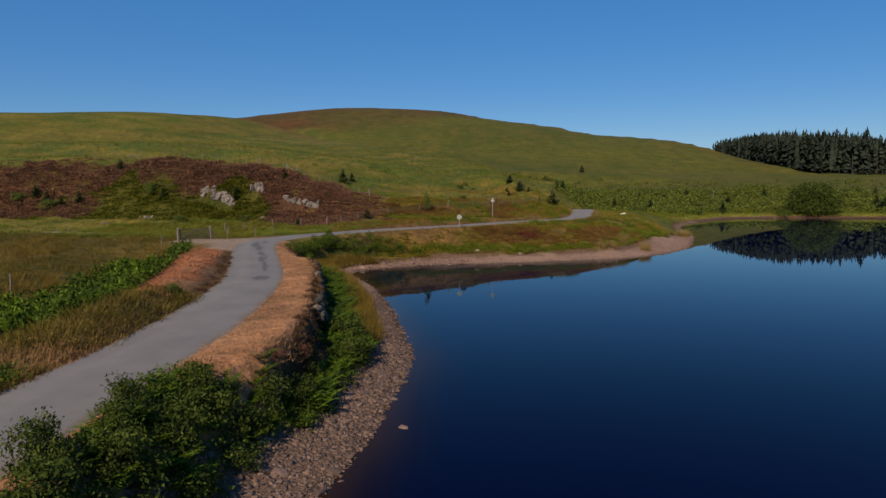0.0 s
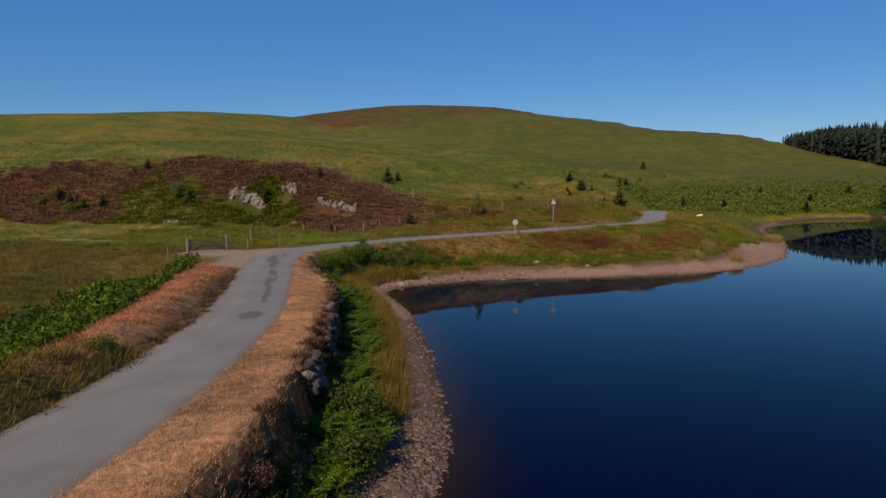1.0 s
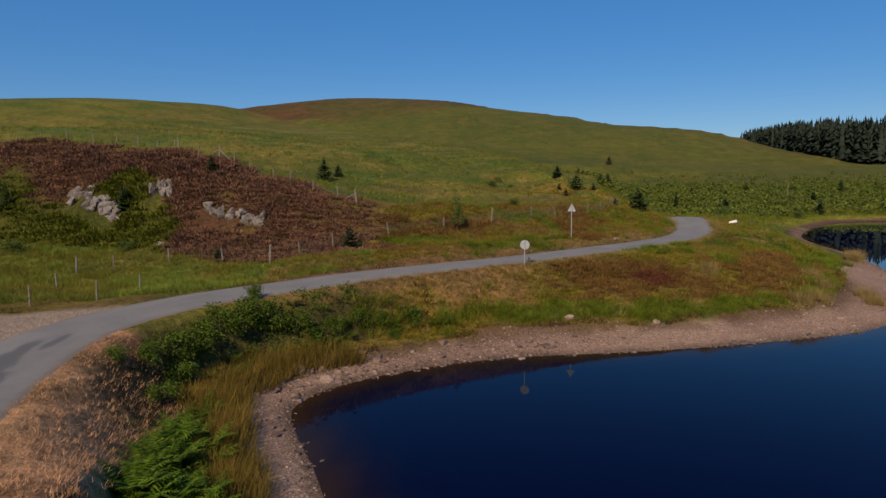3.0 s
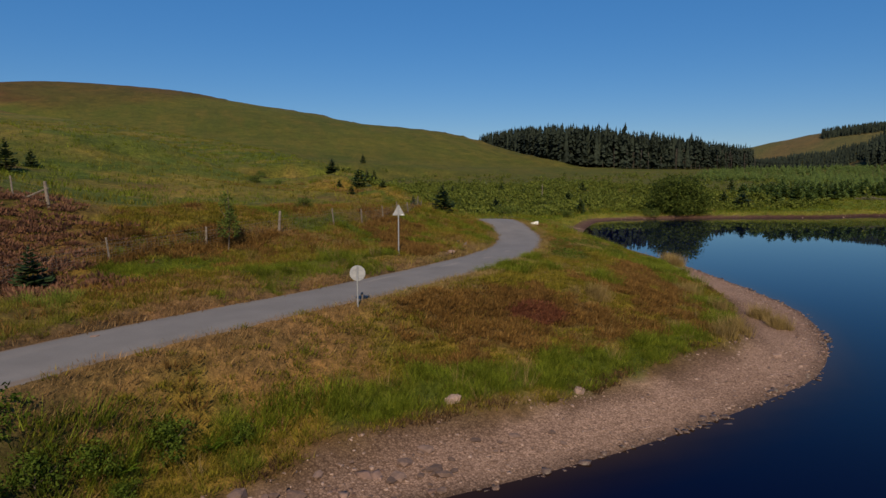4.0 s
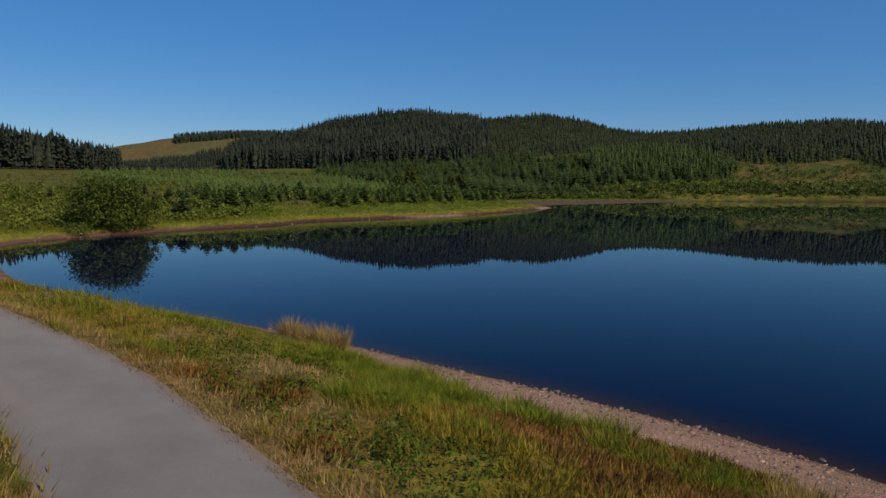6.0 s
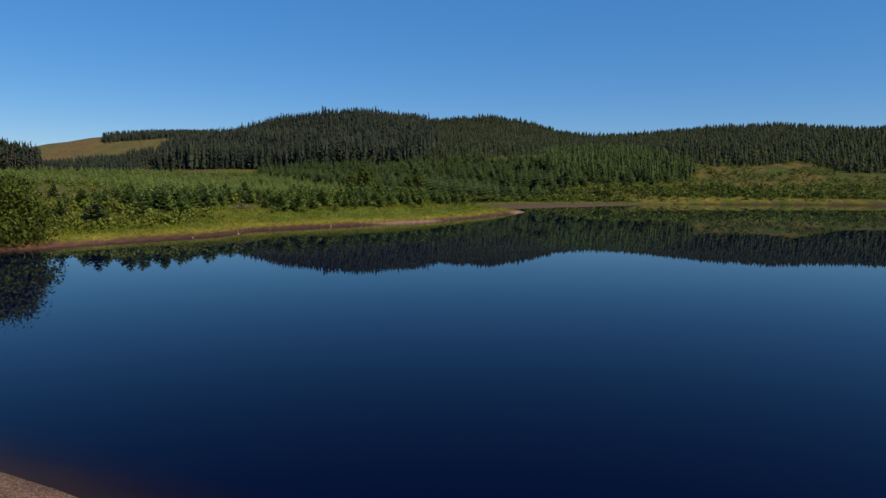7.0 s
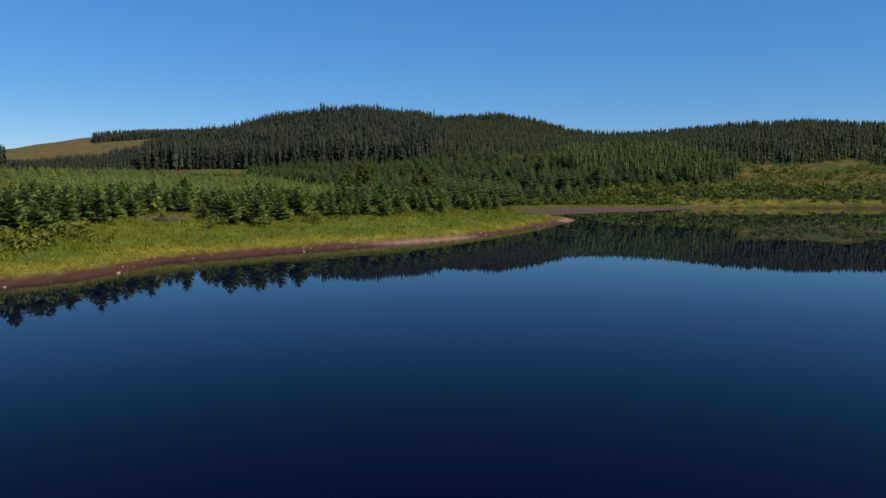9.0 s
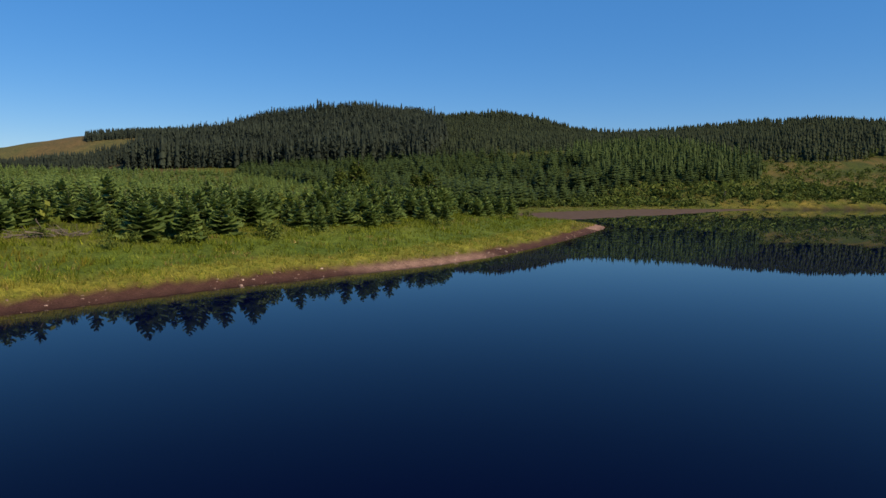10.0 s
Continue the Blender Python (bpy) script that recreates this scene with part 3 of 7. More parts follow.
    c = mix(c, mix(mix(col(0.330, 0.135, 0.070), col(0.230, 0.100, 0.054), smooth(0.4, 0.6, n3)), col(0.330, 0.190, 0.105), smooth(0.5, 0.62, fbm(x, y, 2.6, 308))), rust * 0.95)
    # brown road edge, with the shade of the small cut bank painted in
    shaded_edge = west * np.exp(-((off - 0.5) / 0.42) ** 2) * smooth(22, 28, y) * (1 - smooth(56, 62, y))
    c = mix(c, col(0.070, 0.044, 0.028), shaded_edge * 0.9)
    soil = np.exp(-((off - 0.35) / 0.5) ** 2) * (y > 82) * (y < 135) * ~lakeside * (n3 > 0.35) * (zat_side(x, y) > 0)
    c = mix(c, col(0.110, 0.066, 0.040), soil * 0.8)
    # beach shale, darker where wet
    bw = beach_width(x, y) + (n3 - 0.5) * 1.5 * (x < 280)
    sh = (1 - smooth(bw - 0.5, bw + 0.6, s))
    shale = mix(col(0.300, 0.205, 0.158), col(0.245, 0.164, 0.126), smooth(0.35, 0.65, n1))
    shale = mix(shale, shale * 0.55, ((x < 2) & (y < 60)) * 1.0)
    shale = mix(shale, col(0.345, 0.222, 0.172), (x > 150) * 1.0)
    shale = mix(shale, col(0.130, 0.085, 0.058), smooth(bw - 1.7, bw - 0.4, s) * (y > 74) * smooth(0.32, 0.48, n3))
    mud = mix(shale, mix(col(0.120, 0.068, 0.050), col(0.066, 0.031, 0.023), smooth(100, 135, x)), (x > 62) * np.where(np.abs(x - 262) < 14, 0.25, 0.95) * (1 - 0.8 * smooth(172, 178, x) * (1 - smooth(190, 197, x))))
    mud = mix(mud, col(0.064, 0.056, 0.024), smooth(300, 330, x))
    c = mix(c, mud, sh)
    lip_ = np.exp(-((s - bw - 0.25) / 0.35) ** 2) * (n1 > 0.42) * (x < 60)
    c = mix(c, col(0.085, 0.050, 0.022), lip_ * 0.85)
    wet = 1 - smooth(0.02, 0.14, z)
    c = mix(c, c * 0.45, wet)
    c = mix(c, col(0.050, 0.030, 0.014), smooth(-0.1, -1.2, z))
    ap = np.maximum(1 - smooth(2.2, 3.3, along(APRON, x, y)[0] + 1.0 * (n3 - 0.5)), 1 - smooth(0.5, 1.3, along(TRACK, x, y)[0] + 1.2 * (n3 - 0.5)))
    c = mix(c, col(0.300, 0.235, 0.185), ap * 0.95)
    return c, np.maximum(sh, ap)


GC, GRAVEL = cover_colour(GX, GY, GZ, GS, GOFF, GWEST, GLAKE)
ny, nx = GX.shape
ids = np.arange(nx * ny).reshape(ny, nx)
quads = np.stack([ids[:-1, :-1], ids[:-1, 1:], ids[1:, 1:], ids[1:, :-1]], -1).reshape(-1, 4)
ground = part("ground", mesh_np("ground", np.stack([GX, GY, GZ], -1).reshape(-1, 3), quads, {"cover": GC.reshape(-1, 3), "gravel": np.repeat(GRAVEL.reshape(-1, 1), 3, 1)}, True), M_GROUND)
tagged(ground, "rolling moorland of rough grass, heather and a shale shore", "ground", kind="structure")


def zat(x, y, grid=None):
    """The ground's height (or another of its grids) by lookup."""
    grid = GZ if grid is None else grid
    i, j = np.clip(np.searchsorted(gx, x) - 1, 0, nx - 2), np.clip(np.searchsorted(gy, y) - 1, 0, ny - 2)
    u, v = (x - gx[i]) / (gx[i + 1] - gx[i]), (y - gy[j]) / (gy[j + 1] - gy[j])
    return (grid[j, i] * (1 - u) + grid[j, i + 1] * u) * (1 - v) + (grid[j + 1, i] * (1 - u) + grid[j + 1, i + 1] * u) * v


# ---- water ----
wxs, wys = np.concatenate([np.arange(-40, 60, 1.2), np.arange(60, 300, 3), np.arange(300, 520, 10)]), np.concatenate([np.arange(-360, 0, 12), np.arange(0, 130, 1.2), np.arange(130, 210, 2)])
WX, WY = np.meshgrid(wxs, wys)
depth = -zat(WX, WY)
shallow = (1 - smooth(-0.05, 0.28, depth))[..., None]
near_bed = (1 - smooth(0.1, 0.65, depth))[..., None]
# brightness of the western water put into its colour as a lighter blue
open_lake = smooth(50, 95, WX)[..., None]
deep = np.array([0.0008, 0.0023, 0.0205]) * (1 - open_lake) + np.array([0.0006, 0.0016, 0.0160]) * open_lake
wc = deep * (1 - near_bed) + np.array([0.0070, 0.0040, 0.0100]) * near_bed
wc = wc * (1 - shallow) + np.array([0.024, 0.012, 0.006]) * shallow
wi = np.arange(WX.size).reshape(WX.shape)
wq = np.stack([wi[:-1, :-1], wi[:-1, 1:], wi[1:, 1:], wi[1:, :-1]], -1).reshape(-1, 4)
wet_quads = (depth.reshape(-1)[wq] > -1.5).any(1)
water = part("water", mesh_np("water", np.stack([WX, WY, 0 * WX], -1).reshape(-1, 3), wq[wet_quads], {"cover": wc.reshape(-1, 3)}, True), M_WATER)
tagged(water, "still dark blue lake mirroring the hills and sky", "lake", kind="structure")

# ---- road ----
def ribbon(line, offsets, lift=0.0, wobble=0.0, seed=5):
    d = np.gradient(line[:, :2], axis=0)
    d /= np.linalg.norm(d, axis=1, keepdims=True)
    nrm = np.stack([d[:, 1], -d[:, 0]], 1)
    rows = []
    for o in offsets:
        w = (fbm(line[:, 0] + 50 * np.sign(o), line[:, 1], 1.6, seed, 3) - 0.5) * wobble * np.sign(o)
        crown = 0.05 * (1 - (o / ROAD_HALF) ** 2)
        rows.append(np.column_stack([line[:, 0] + nrm[:, 0] * (o + w), line[:, 1] + nrm[:, 1] * (o + w), line[:, 2] + lift + crown]))
    v = np.stack(rows, 1)
    m, k = v.shape[:2]
    i = np.arange(m * k).reshape(m, k)
    q = np.stack([i[:-1, :-1], i[:-1, 1:], i[1:, 1:], i[1:, :-1]], -1).reshape(-1, 4)
    return v.reshape(-1, 3), q


def road_wear(line, offsets):
    """Shares of worn dark ruts and repairs, of pale scuffed tracks and of earthy edges over the carriageway."""
    x, y = line[:, :1] + 0 * offsets[None, :], line[:, 1:2] + 0 * offsets[None, :]
    o = 0 * x + offsets[None, :]
    rag = fbm(x * 1.0, y * 0.6 + o * 2.0, 0.55, 401, 3) - 0.5
    dark, pale = np.zeros(x.shape), np.zeros(x.shape)
    west_part = (x < -5) & (y < 74)
    for y0, y1, side, width in ((47.0, 54.5, 0.70, 0.34), (53.0, 58.5, 0.52, 0.5), (55.5, 58.6, 0.9, 0.36), (57.6, 62, 0.62, 0.44), (61, 66, 0.42, 0.55), (65, 71.5, -0.1, 0.7), (68, 71.5, 0.5, 0.4), (33, 36, 0.3, 0.25), (38, 41, 0.9, 0.2)):
        t = np.clip((y - y0) / (y1 - y0), 0, 1)
        mid = side + 0.3 * (fbm(x * 0 + side, y, 3.0, 402, 2) - 0.5)
        dark = np.maximum(dark, np.sin(math.pi * t) ** 0.5 * np.exp(-((o - mid) / (0.62 * width)) ** 2) * west_part * (0.55 if y0 < 45 else 1.0))
    dark = np.maximum(dark, 1.3 * np.exp(-(((y - 44.6) / 1.05) ** 2 + ((o - 0.55) / 0.5) ** 2) ** 2) * west_part)
    dark = smooth(0.34, 0.72, dark + 1.1 * rag)
    for y0, y1, side, width in ((99.2, 101.0, -0.5, 0.20), (102.6, 103.8, 0.1, 0.22), (106.4, 107.3, 0.2, 0.16), (95.0, 98.0, -0.9, 0.14)):
        t = np.clip((y - y0) / (y1 - y0), 0, 1)
        pale = np.maximum(pale, np.sin(math.pi * t) * np.exp(-((o - side) / width) ** 2) * (x > -5) * (x < 24))
    tracks = 0.55 * (np.exp(-((o + 0.85) / 0.42) ** 2) + 0.5 * np.exp(-((o - 1.25) / 0.22) ** 2)) * smooth(0.35, 0.65, fbm(x * 0.5 + 3 * o, y * 0.35, 1.6, 403, 3))
    pale = np.clip(smooth(0.3, 0.7, pale + rag) + 0.55 * tracks, 0, 1)
    earth = smooth(0.35, 0.8, np.exp(-((np.abs(o) - 1.82) / 0.20) ** 2) + 0.8 * (fbm(x, y, 0.9, 404, 3) - 0.5))
    return np.dstack([0.9 * dark, pale * (1 - dark), 0.8 * earth])


fine_at = np.arange(0, len(ROAD) - 1.01, 0.25)
fine_road = np.column_stack([np.interp(fine_at, np.arange(len(ROAD)), ROAD[:, k]) for k in range(3)])
across = np.concatenate([[-1.98, -1.84], np.linspace(-1.74, 1.74, 29), [1.84, 1.98]])
rv, rq = ribbon(fine_road, across, 0.0, 0.16)
rim = np.arange(len(rv)) % len(across)
rv[(rim == 0) | (rim == len(across) - 1), 2] -= 0.035
wear = road_wear(fine_road, across).reshape(-1, 3)
road = part("road", mesh_np("road", rv, rq, {"wear": wear}, True), M_TARMAC)
tagged(road, "narrow grey single-track tarmac road along the shore", "road", kind="structure")


# bare mud flat before the far shore
M_MUD = material("wet_brown_mud", lambda nt, b: nt.links.new(ramp(nt, world_noise(nt, 0.35, 6, 0.7), [(0.3, (0.058, 0.040, 0.030)), (0.7, (0.105, 0.074, 0.056))]), b.inputs["Base Color"]), 0.95, Specular_IOR_Level=0.05)
mud_out = rounded([(270, 162), (282, 154), (300, 144.4), (326, 126), (350, 113), (374, 101), (396, 92), (412, 84)], 3.0)
mud_in = rounded([(274, 170), (300, 174), (331, 168), (361, 154), (387, 134), (400, 110), (407, 97), (414, 84)], 3.0)
mt = np.linspace(0, 1, 90)
mo, mi = (np.column_stack([np.interp(mt, np.linspace(0, 1, len(l_)), l_[:, k]) for k in (0, 1)]) for l_ in (mud_out, mud_in))
mv = mo[:, None, :] * (1 - np.linspace(0, 1, 12))[None, :, None] + mi[:, None, :] * np.linspace(0, 1, 12)[None, :, None]
mz = -0.05 + 0.30 * np.linspace(0, 1, 12)[None, :] + 0.10 * (fbm(mv[..., 0], mv[..., 1], 9, 356) - 0.5)
mk = np.arange(90 * 12).reshape(90, 12)
mud_flat = part("mud_flat", mesh_np("mud_flat", np.dstack([mv, mz]).reshape(-1, 3), np.stack([mk[:-1, :-1], mk[1:, :-1], mk[1:, 1:], mk[:-1, 1:]], -1).reshape(-1, 4), None, True), M_MUD)
tagged(mud_flat, "bare brown mud flat before the far shore", "mud", kind="structure")


# ---- far conifer woods ----
def conifer_far(layers=5, sides=4, r0=0.165, seed=2):
    """A tall ragged spruce of height 1, full in the crown."""
    r = np.random.default_rng(seed)
    v, f = [], []
    for k in range(layers):
        t = k / layers
        zb, zt = 0.06 + 0.82 * t, min(1.0, 0.06 + 0.82 * t + 0.40)
        rad = r0 * (1 - t) ** 0.58
        base, a0 = len(v), r.uniform(0, 6)
        v.append((0, 0, zt))
        for i in range(sides * 2):
            a = a0 + math.pi * i / sides
            g = rad * ((1.12 if i % 2 else 0.66) + r.uniform(-0.16, 0.16))
            v.append((g * math.cos(a), g * math.sin(a), zb + r.uniform(-0.04, 0.04) + (0.0 if i % 2 else 0.05)))
        for i in range(sides * 2):
            f.append((base, base + 1 + i, base + 1 + (i + 1) % (sides * 2)))
    return np.array(v), np.array(f)


def conifer_loose(n, r0, seed):
    """A tall spruce of height 1 from single drooping sprays, ragged in outline."""
    r = np.random.default_rng(seed)
    v, f = [], []
    for k in range(n):
        t = (k + r.random()) / n
        z0, a = 0.08 + 0.90 * t, r.uniform(0, 6.283)
        rad = (r0 * (1 - t) ** 0.5 + 0.006) * r.uniform(0.6, 1.2)
        ca, sa, w, base = math.cos(a), math.sin(a), rad * 0.5 + 0.006, len(v)
        v += [(0, 0, z0 + 0.075), (rad * 0.6 * ca - w * sa, rad * 0.6 * sa + w * ca, z0 + r.uniform(-0.03, 0.02)), (rad * ca, rad * sa, z0 - 0.03 + r.uniform(-0.02, 0.02)), (rad * 0.6 * ca + w * sa, rad * 0.6 * sa - w * ca, z0 + r.uniform(-0.03, 0.02))]
        f += [(base, base + 1, base + 2), (base, base + 2, base + 3)]
    return np.array(v), np.array(f)


def grown(poly, step, seed, keep=1.0):
    """Jittered places within an outline."""
    p = np.asarray(poly, float)
    r = np.random.default_rng(seed)
    xs, ys = np.meshgrid(np.arange(p[:, 0].min(), p[:, 0].max(), step), np.arange(p[:, 1].min(), p[:, 1].max(), step))
    x, y = xs.ravel() + r.uniform(-0.45, 0.45, xs.size) * step, ys.ravel() + r.uniform(-0.45, 0.45, xs.size) * step
    ok = inside(p, x, y) & (r.random(x.size) < keep)
    return x[ok], y[ok]


def wood(name, poly, step, tall, mat, label, seed, keep=1.0, spread=0.055, skirt=0.0, kinds=(), canopy=None):
    """A wood within an outline: tall is a height, or heights over x; skirt adds smaller trees along its edge."""
    x, y = grown(poly, step, seed, keep)
    r = np.random.default_rng(seed)
    h = (np.interp(x, *tall) if isinstance(tall, tuple) else tall) * (1 + r.normal(0, spread, x.size) + 0.3 * (fbm(x, y, 26, seed) - 0.5)).clip(0.55, 1.4)
    if skirt:
        x2, y2 = grown(poly, step * 0.75, seed + 50)
        near = along(np.vstack([poly, poly[:1]]), x2, y2)[0] < skirt
        h = np.concatenate([h, (np.interp(x2[near], *tall) if isinstance(tall, tuple) else tall) * r.uniform(0.3, 0.75, near.sum())])
        x, y = np.concatenate([x, x2[near]]), np.concatenate([y, y2[near]])
    z = zat(x, y) - 0.3
    if canopy:
        h = np.clip(h, 4.0, np.maximum(4.5, np.interp(x, *canopy) - z + r.normal(0, 1.2, x.size)))
    vs, fs, base = [], [], 0
    which = r.integers(0, len(kinds), x.size)
    for k, t in enumerate(kinds):
        m = which == k
        if not m.any():
            continue
        v, f = scattered(t, np.column_stack([x, y, z])[m], r.uniform(0, 6.3, m.sum()), h[m], seed=seed)
        vs.append(v), fs.append(f + base)
        base += len(v)
    return tagged(part(name, mesh_np(name, np.vstack(vs), np.vstack(fs)), mat), label, "wood", kind="stuff")


WOOD_L = [(242, 500), (300, 493), (357, 502), (427, 519), (490, 560), (520, 600), (450, 660), (340, 700), (272, 690), (256, 660), (250, 610), (246, 560)]
WOOD_R = [(594, 530), (606, 470), (618, 400), (628, 340), (630, 285), (760, 300), (900, 340), (1010, 400), (960, 500), (890, 560), (820, 610), (720, 604), (650, 572)]
WOOD_S = [(640, 285), (640, 240), (680, 150), (600, 62), (575, 40), (590, 5), (620, -25), (560, -45), (560, -90), (640, -190), (830, -230), (1000, -210), (1090, -95), (1150, 40), (1300, 135), (1300, 260), (1240, 335), (1030, 400), (900, 340), (760, 300)]
DENSE_TREES = [conifer_loose(30, 0.14, k + 30) for k in range(5)] + [conifer_far(6, 4, 0.115, k) for k in range(1)]
MIXED_TREES = [conifer_far(4, 4, 0.13, k + 10) for k in range(4)] + [conifer_loose(18, 0.15, k + 60) for k in range(3)]
SMALL_TREES = [conifer_far(3, 4, 0.20, k + 20) for k in range(5)]
wood("conifer_wood", WOOD_L, 3.7, ([242, 252, 300, 380, 450, 520], [24, 29, 28, 23, 19, 17]), M_SPRUCE_FAR, "dense dark spruce wood beyond the moor", 3, kinds=DENSE_TREES, spread=0.075, canopy=([242, 256, 275, 300], [46, 50, 55, 63]))
wood("conifer_wood", WOOD_R, 4.9, 22, M_SPRUCE_FAR, "dense dark spruce wood covering the rounded hill", 4, keep=0.95, spread=0.09, skirt=9, kinds=MIXED_TREES)
wood("conifer_wood", WOOD_S, 5.8, ([600, 1115, 1155, 1300], [8.5, 8.5, 13.5, 15.5]), M_SPRUCE_RIDGE, "younger spruce wood on the hillside above the far shore", 14, keep=0.93, spread=0.20, skirt=8, kinds=SMALL_TREES)
wood("conifer_wood", [(1022, 402), (1058, 372), (1130, 345), (1160, 352), (1085, 398)], 5.2, 15, M_SPRUCE_RIDGE, "taller spruces on the saddle between the wooded hills", 15, spread=0.12, kinds=SMALL_TREES)
wood("larch_wood", [(640, 172), (690, 132), (607, 76), (540, 60), (500, 70), (483, 95), (500, 150), (560, 170)], 4.4, 10, M_SPRUCE_LIGHT, "lighter green plantation on the lower slope", 5, spread=0.24, skirt=6, kinds=MIXED_TREES)
wood("conifer_wood", [(1118, 1034), (1150, 960), (1190, 880), (1260, 880), (1215, 1000), (1165, 1070)], 5.5, 13, M_SPRUCE_FAR, "distant strip of spruce along the hill crest", 6, kinds=SMALL_TREES)
wood("conifer_wood", [(520, 690), (585, 612), (604, 556), (652, 577), (722, 608), (775, 662), (820, 780), (860, 900), (800, 920), (680, 760), (560, 740)], 6.5, 12, M_SPRUCE_FAR, "distant spruce belt below the moor", 7, kinds=SMALL_TREES)
edge_x, edge_y = grown([(252, 500), (300, 493), (357, 502), (427, 519), (490, 560), (480, 568), (425, 530), (357, 513), (300, 505), (258, 510)], 5.5, 33)
er = np.random.default_rng(34)
pole_v = np.array([(0.012 * math.cos(k * 2.09), 0.012 * math.sin(k * 2.09), zz) for zz in (-0.02, 0.75) for k in range(3)])
pole_f = np.array([(0, 1, 4), (0, 4, 3), (1, 2, 5), (1, 5, 4), (2, 0, 3), (2, 3, 5)])
tv, tf = scattered((pole_v, pole_f), np.column_stack([edge_x, edge_y - 2.0, zat(edge_x, edge_y)]), er.uniform(0, 6, len(edge_x)), er.uniform(12, 22, len(edge_x)), 0.02, 35)
M_STEMS = material("bare_spruce_stems", lambda nt, b: nt.links.new(ramp(nt, world_noise(nt, 0.4, 3), [(0.3, (0.045, 0.038, 0.032)), (0.7, (0.105, 0.090, 0.078))]), b.inputs["Base Color"]), 0.9)
tagged(part("spruce_stems", mesh_np("spruce_stems", tv, tf), M_STEMS), "bare grey stems along the edge of the wood", "wood", kind="stuff")


# ---- plants: templates ----
def blades(n, h, spread, width, seed, lean=0.5, segs=2):
    """A tuft of n grass blades, about h high."""
    r = np.random.default_rng(seed)
    v, f = [], []
    for _ in range(n):
        a, rad = r.uniform(0, 6.28), spread * math.sqrt(r.random())
        bx, by = rad * math.cos(a), rad * math.sin(a)
        da = a + r.normal(0, 0.7)
        hh, ln, w = h * r.uniform(0.55, 1.1), lean * r.uniform(0.3, 1.2), width * r.uniform(0.7, 1.2)
        px, py = -math.sin(da + r.uniform(-1, 1)) * w, math.cos(da + r.uniform(-1, 1)) * w
        base = len(v)
        mx, my = bx + math.cos(da) * ln * hh * 0.3, by + math.sin(da) * ln * hh * 0.3
        tx, ty = bx + math.cos(da) * ln * hh, by + math.sin(da) * ln * hh
        if segs == 1:
            v += [(bx - px, by - py, -0.03), (bx + px, by + py, -0.03), (tx, ty, hh)]
            f.append((base, base + 1, base + 2))
        else:
            v += [(bx - px, by - py, -0.03), (bx + px, by + py, -0.03), (mx - px * 0.8, my - py * 0.8, hh * 0.6), (mx + px * 0.8, my + py * 0.8, hh * 0.6), (tx, ty, hh * 0.95)]
            f += [(base, base + 1, base + 3), (base, base + 3, base + 2), (base + 2, base + 3, base + 4)]
    return np.array(v), np.array(f)


def leaf_cloud(n, rx, rz, size, seed, hollow=0.45, lift=0.0, lobes=7):
    """Leaves as small folded rhombs, gathered in lobes with gaps between, over a dome."""
    r = np.random.default_rng(seed)
    la, lz, lr = r.uniform(0, 6.28, lobes), r.uniform(0.15, 0.95, lobes), r.uniform(0.25, 0.75, lobes)
    cx, cy, cz = np.cos(la) * lr * rx * np.sqrt(1 - (lz * 0.8) ** 2), np.sin(la) * lr * rx * np.sqrt(1 - (lz * 0.8) ** 2), lz * rz * 0.8
    k = r.integers(0, lobes, n)
    d = r.normal(0, 1, (n, 3))
    d /= np.linalg.norm(d, axis=1, keepdims=True)
    rad = (hollow + (1 - hollow) * r.random(n))[:, None] * np.array([rx * 0.48, rx * 0.48, rz * 0.36]) * r.uniform(0.7, 1.15, lobes)[k][:, None]
    c = np.column_stack([cx[k], cy[k], cz[k]]) + d * rad
    c[:, 2] = np.abs(c[:, 2]) + lift
    u = r.normal(0, 1, (n, 3))
    u /= np.linalg.norm(u, axis=1, keepdims=True)
    w = np.cross(u, d)
    w /= np.linalg.norm(w, axis=1, keepdims=True) + 1e-9
    s_ = (size * r.uniform(0.6, 1.3, n))[:, None]
    v = np.stack([c - u * s_, c + w * s_ * 0.5, c + u * s_, c - w * s_ * 0.5], 1).reshape(-1, 3)
    b = (np.arange(n) * 4)[:, None]
    return v, np.vstack([b + [0, 1, 2], b + [0, 2, 3]])


def sprigs(n, rad, high, width, seed):
    """A low rounded cushion of dwarf shrub: upright sprigs, tallest in the middle."""
    r = np.random.default_rng(seed)
    a, q, t = r.uniform(0, 6.283, n), np.sqrt(r.random(n)), r.uniform(0, 6.283, n)
    bx, by = rad * q * np.cos(a), rad * q * np.sin(a)
    tall, w = high * (1.05 - 0.75 * q ** 2) * r.uniform(0.75, 1.2, n), width * r.uniform(0.6, 1.3, n)
    lean = 0.30 * rad * q
    v = np.stack([np.column_stack([bx - w * np.cos(t), by - w * np.sin(t), tall * 0.25 - 0.04]), np.column_stack([bx + w * np.cos(t), by + w * np.sin(t), tall * 0.25 - 0.04]),
                  np.column_stack([bx + lean * np.cos(a), by + lean * np.sin(a), tall])], 1).reshape(-1, 3)
    return v, np.arange(3 * n).reshape(-1, 3)


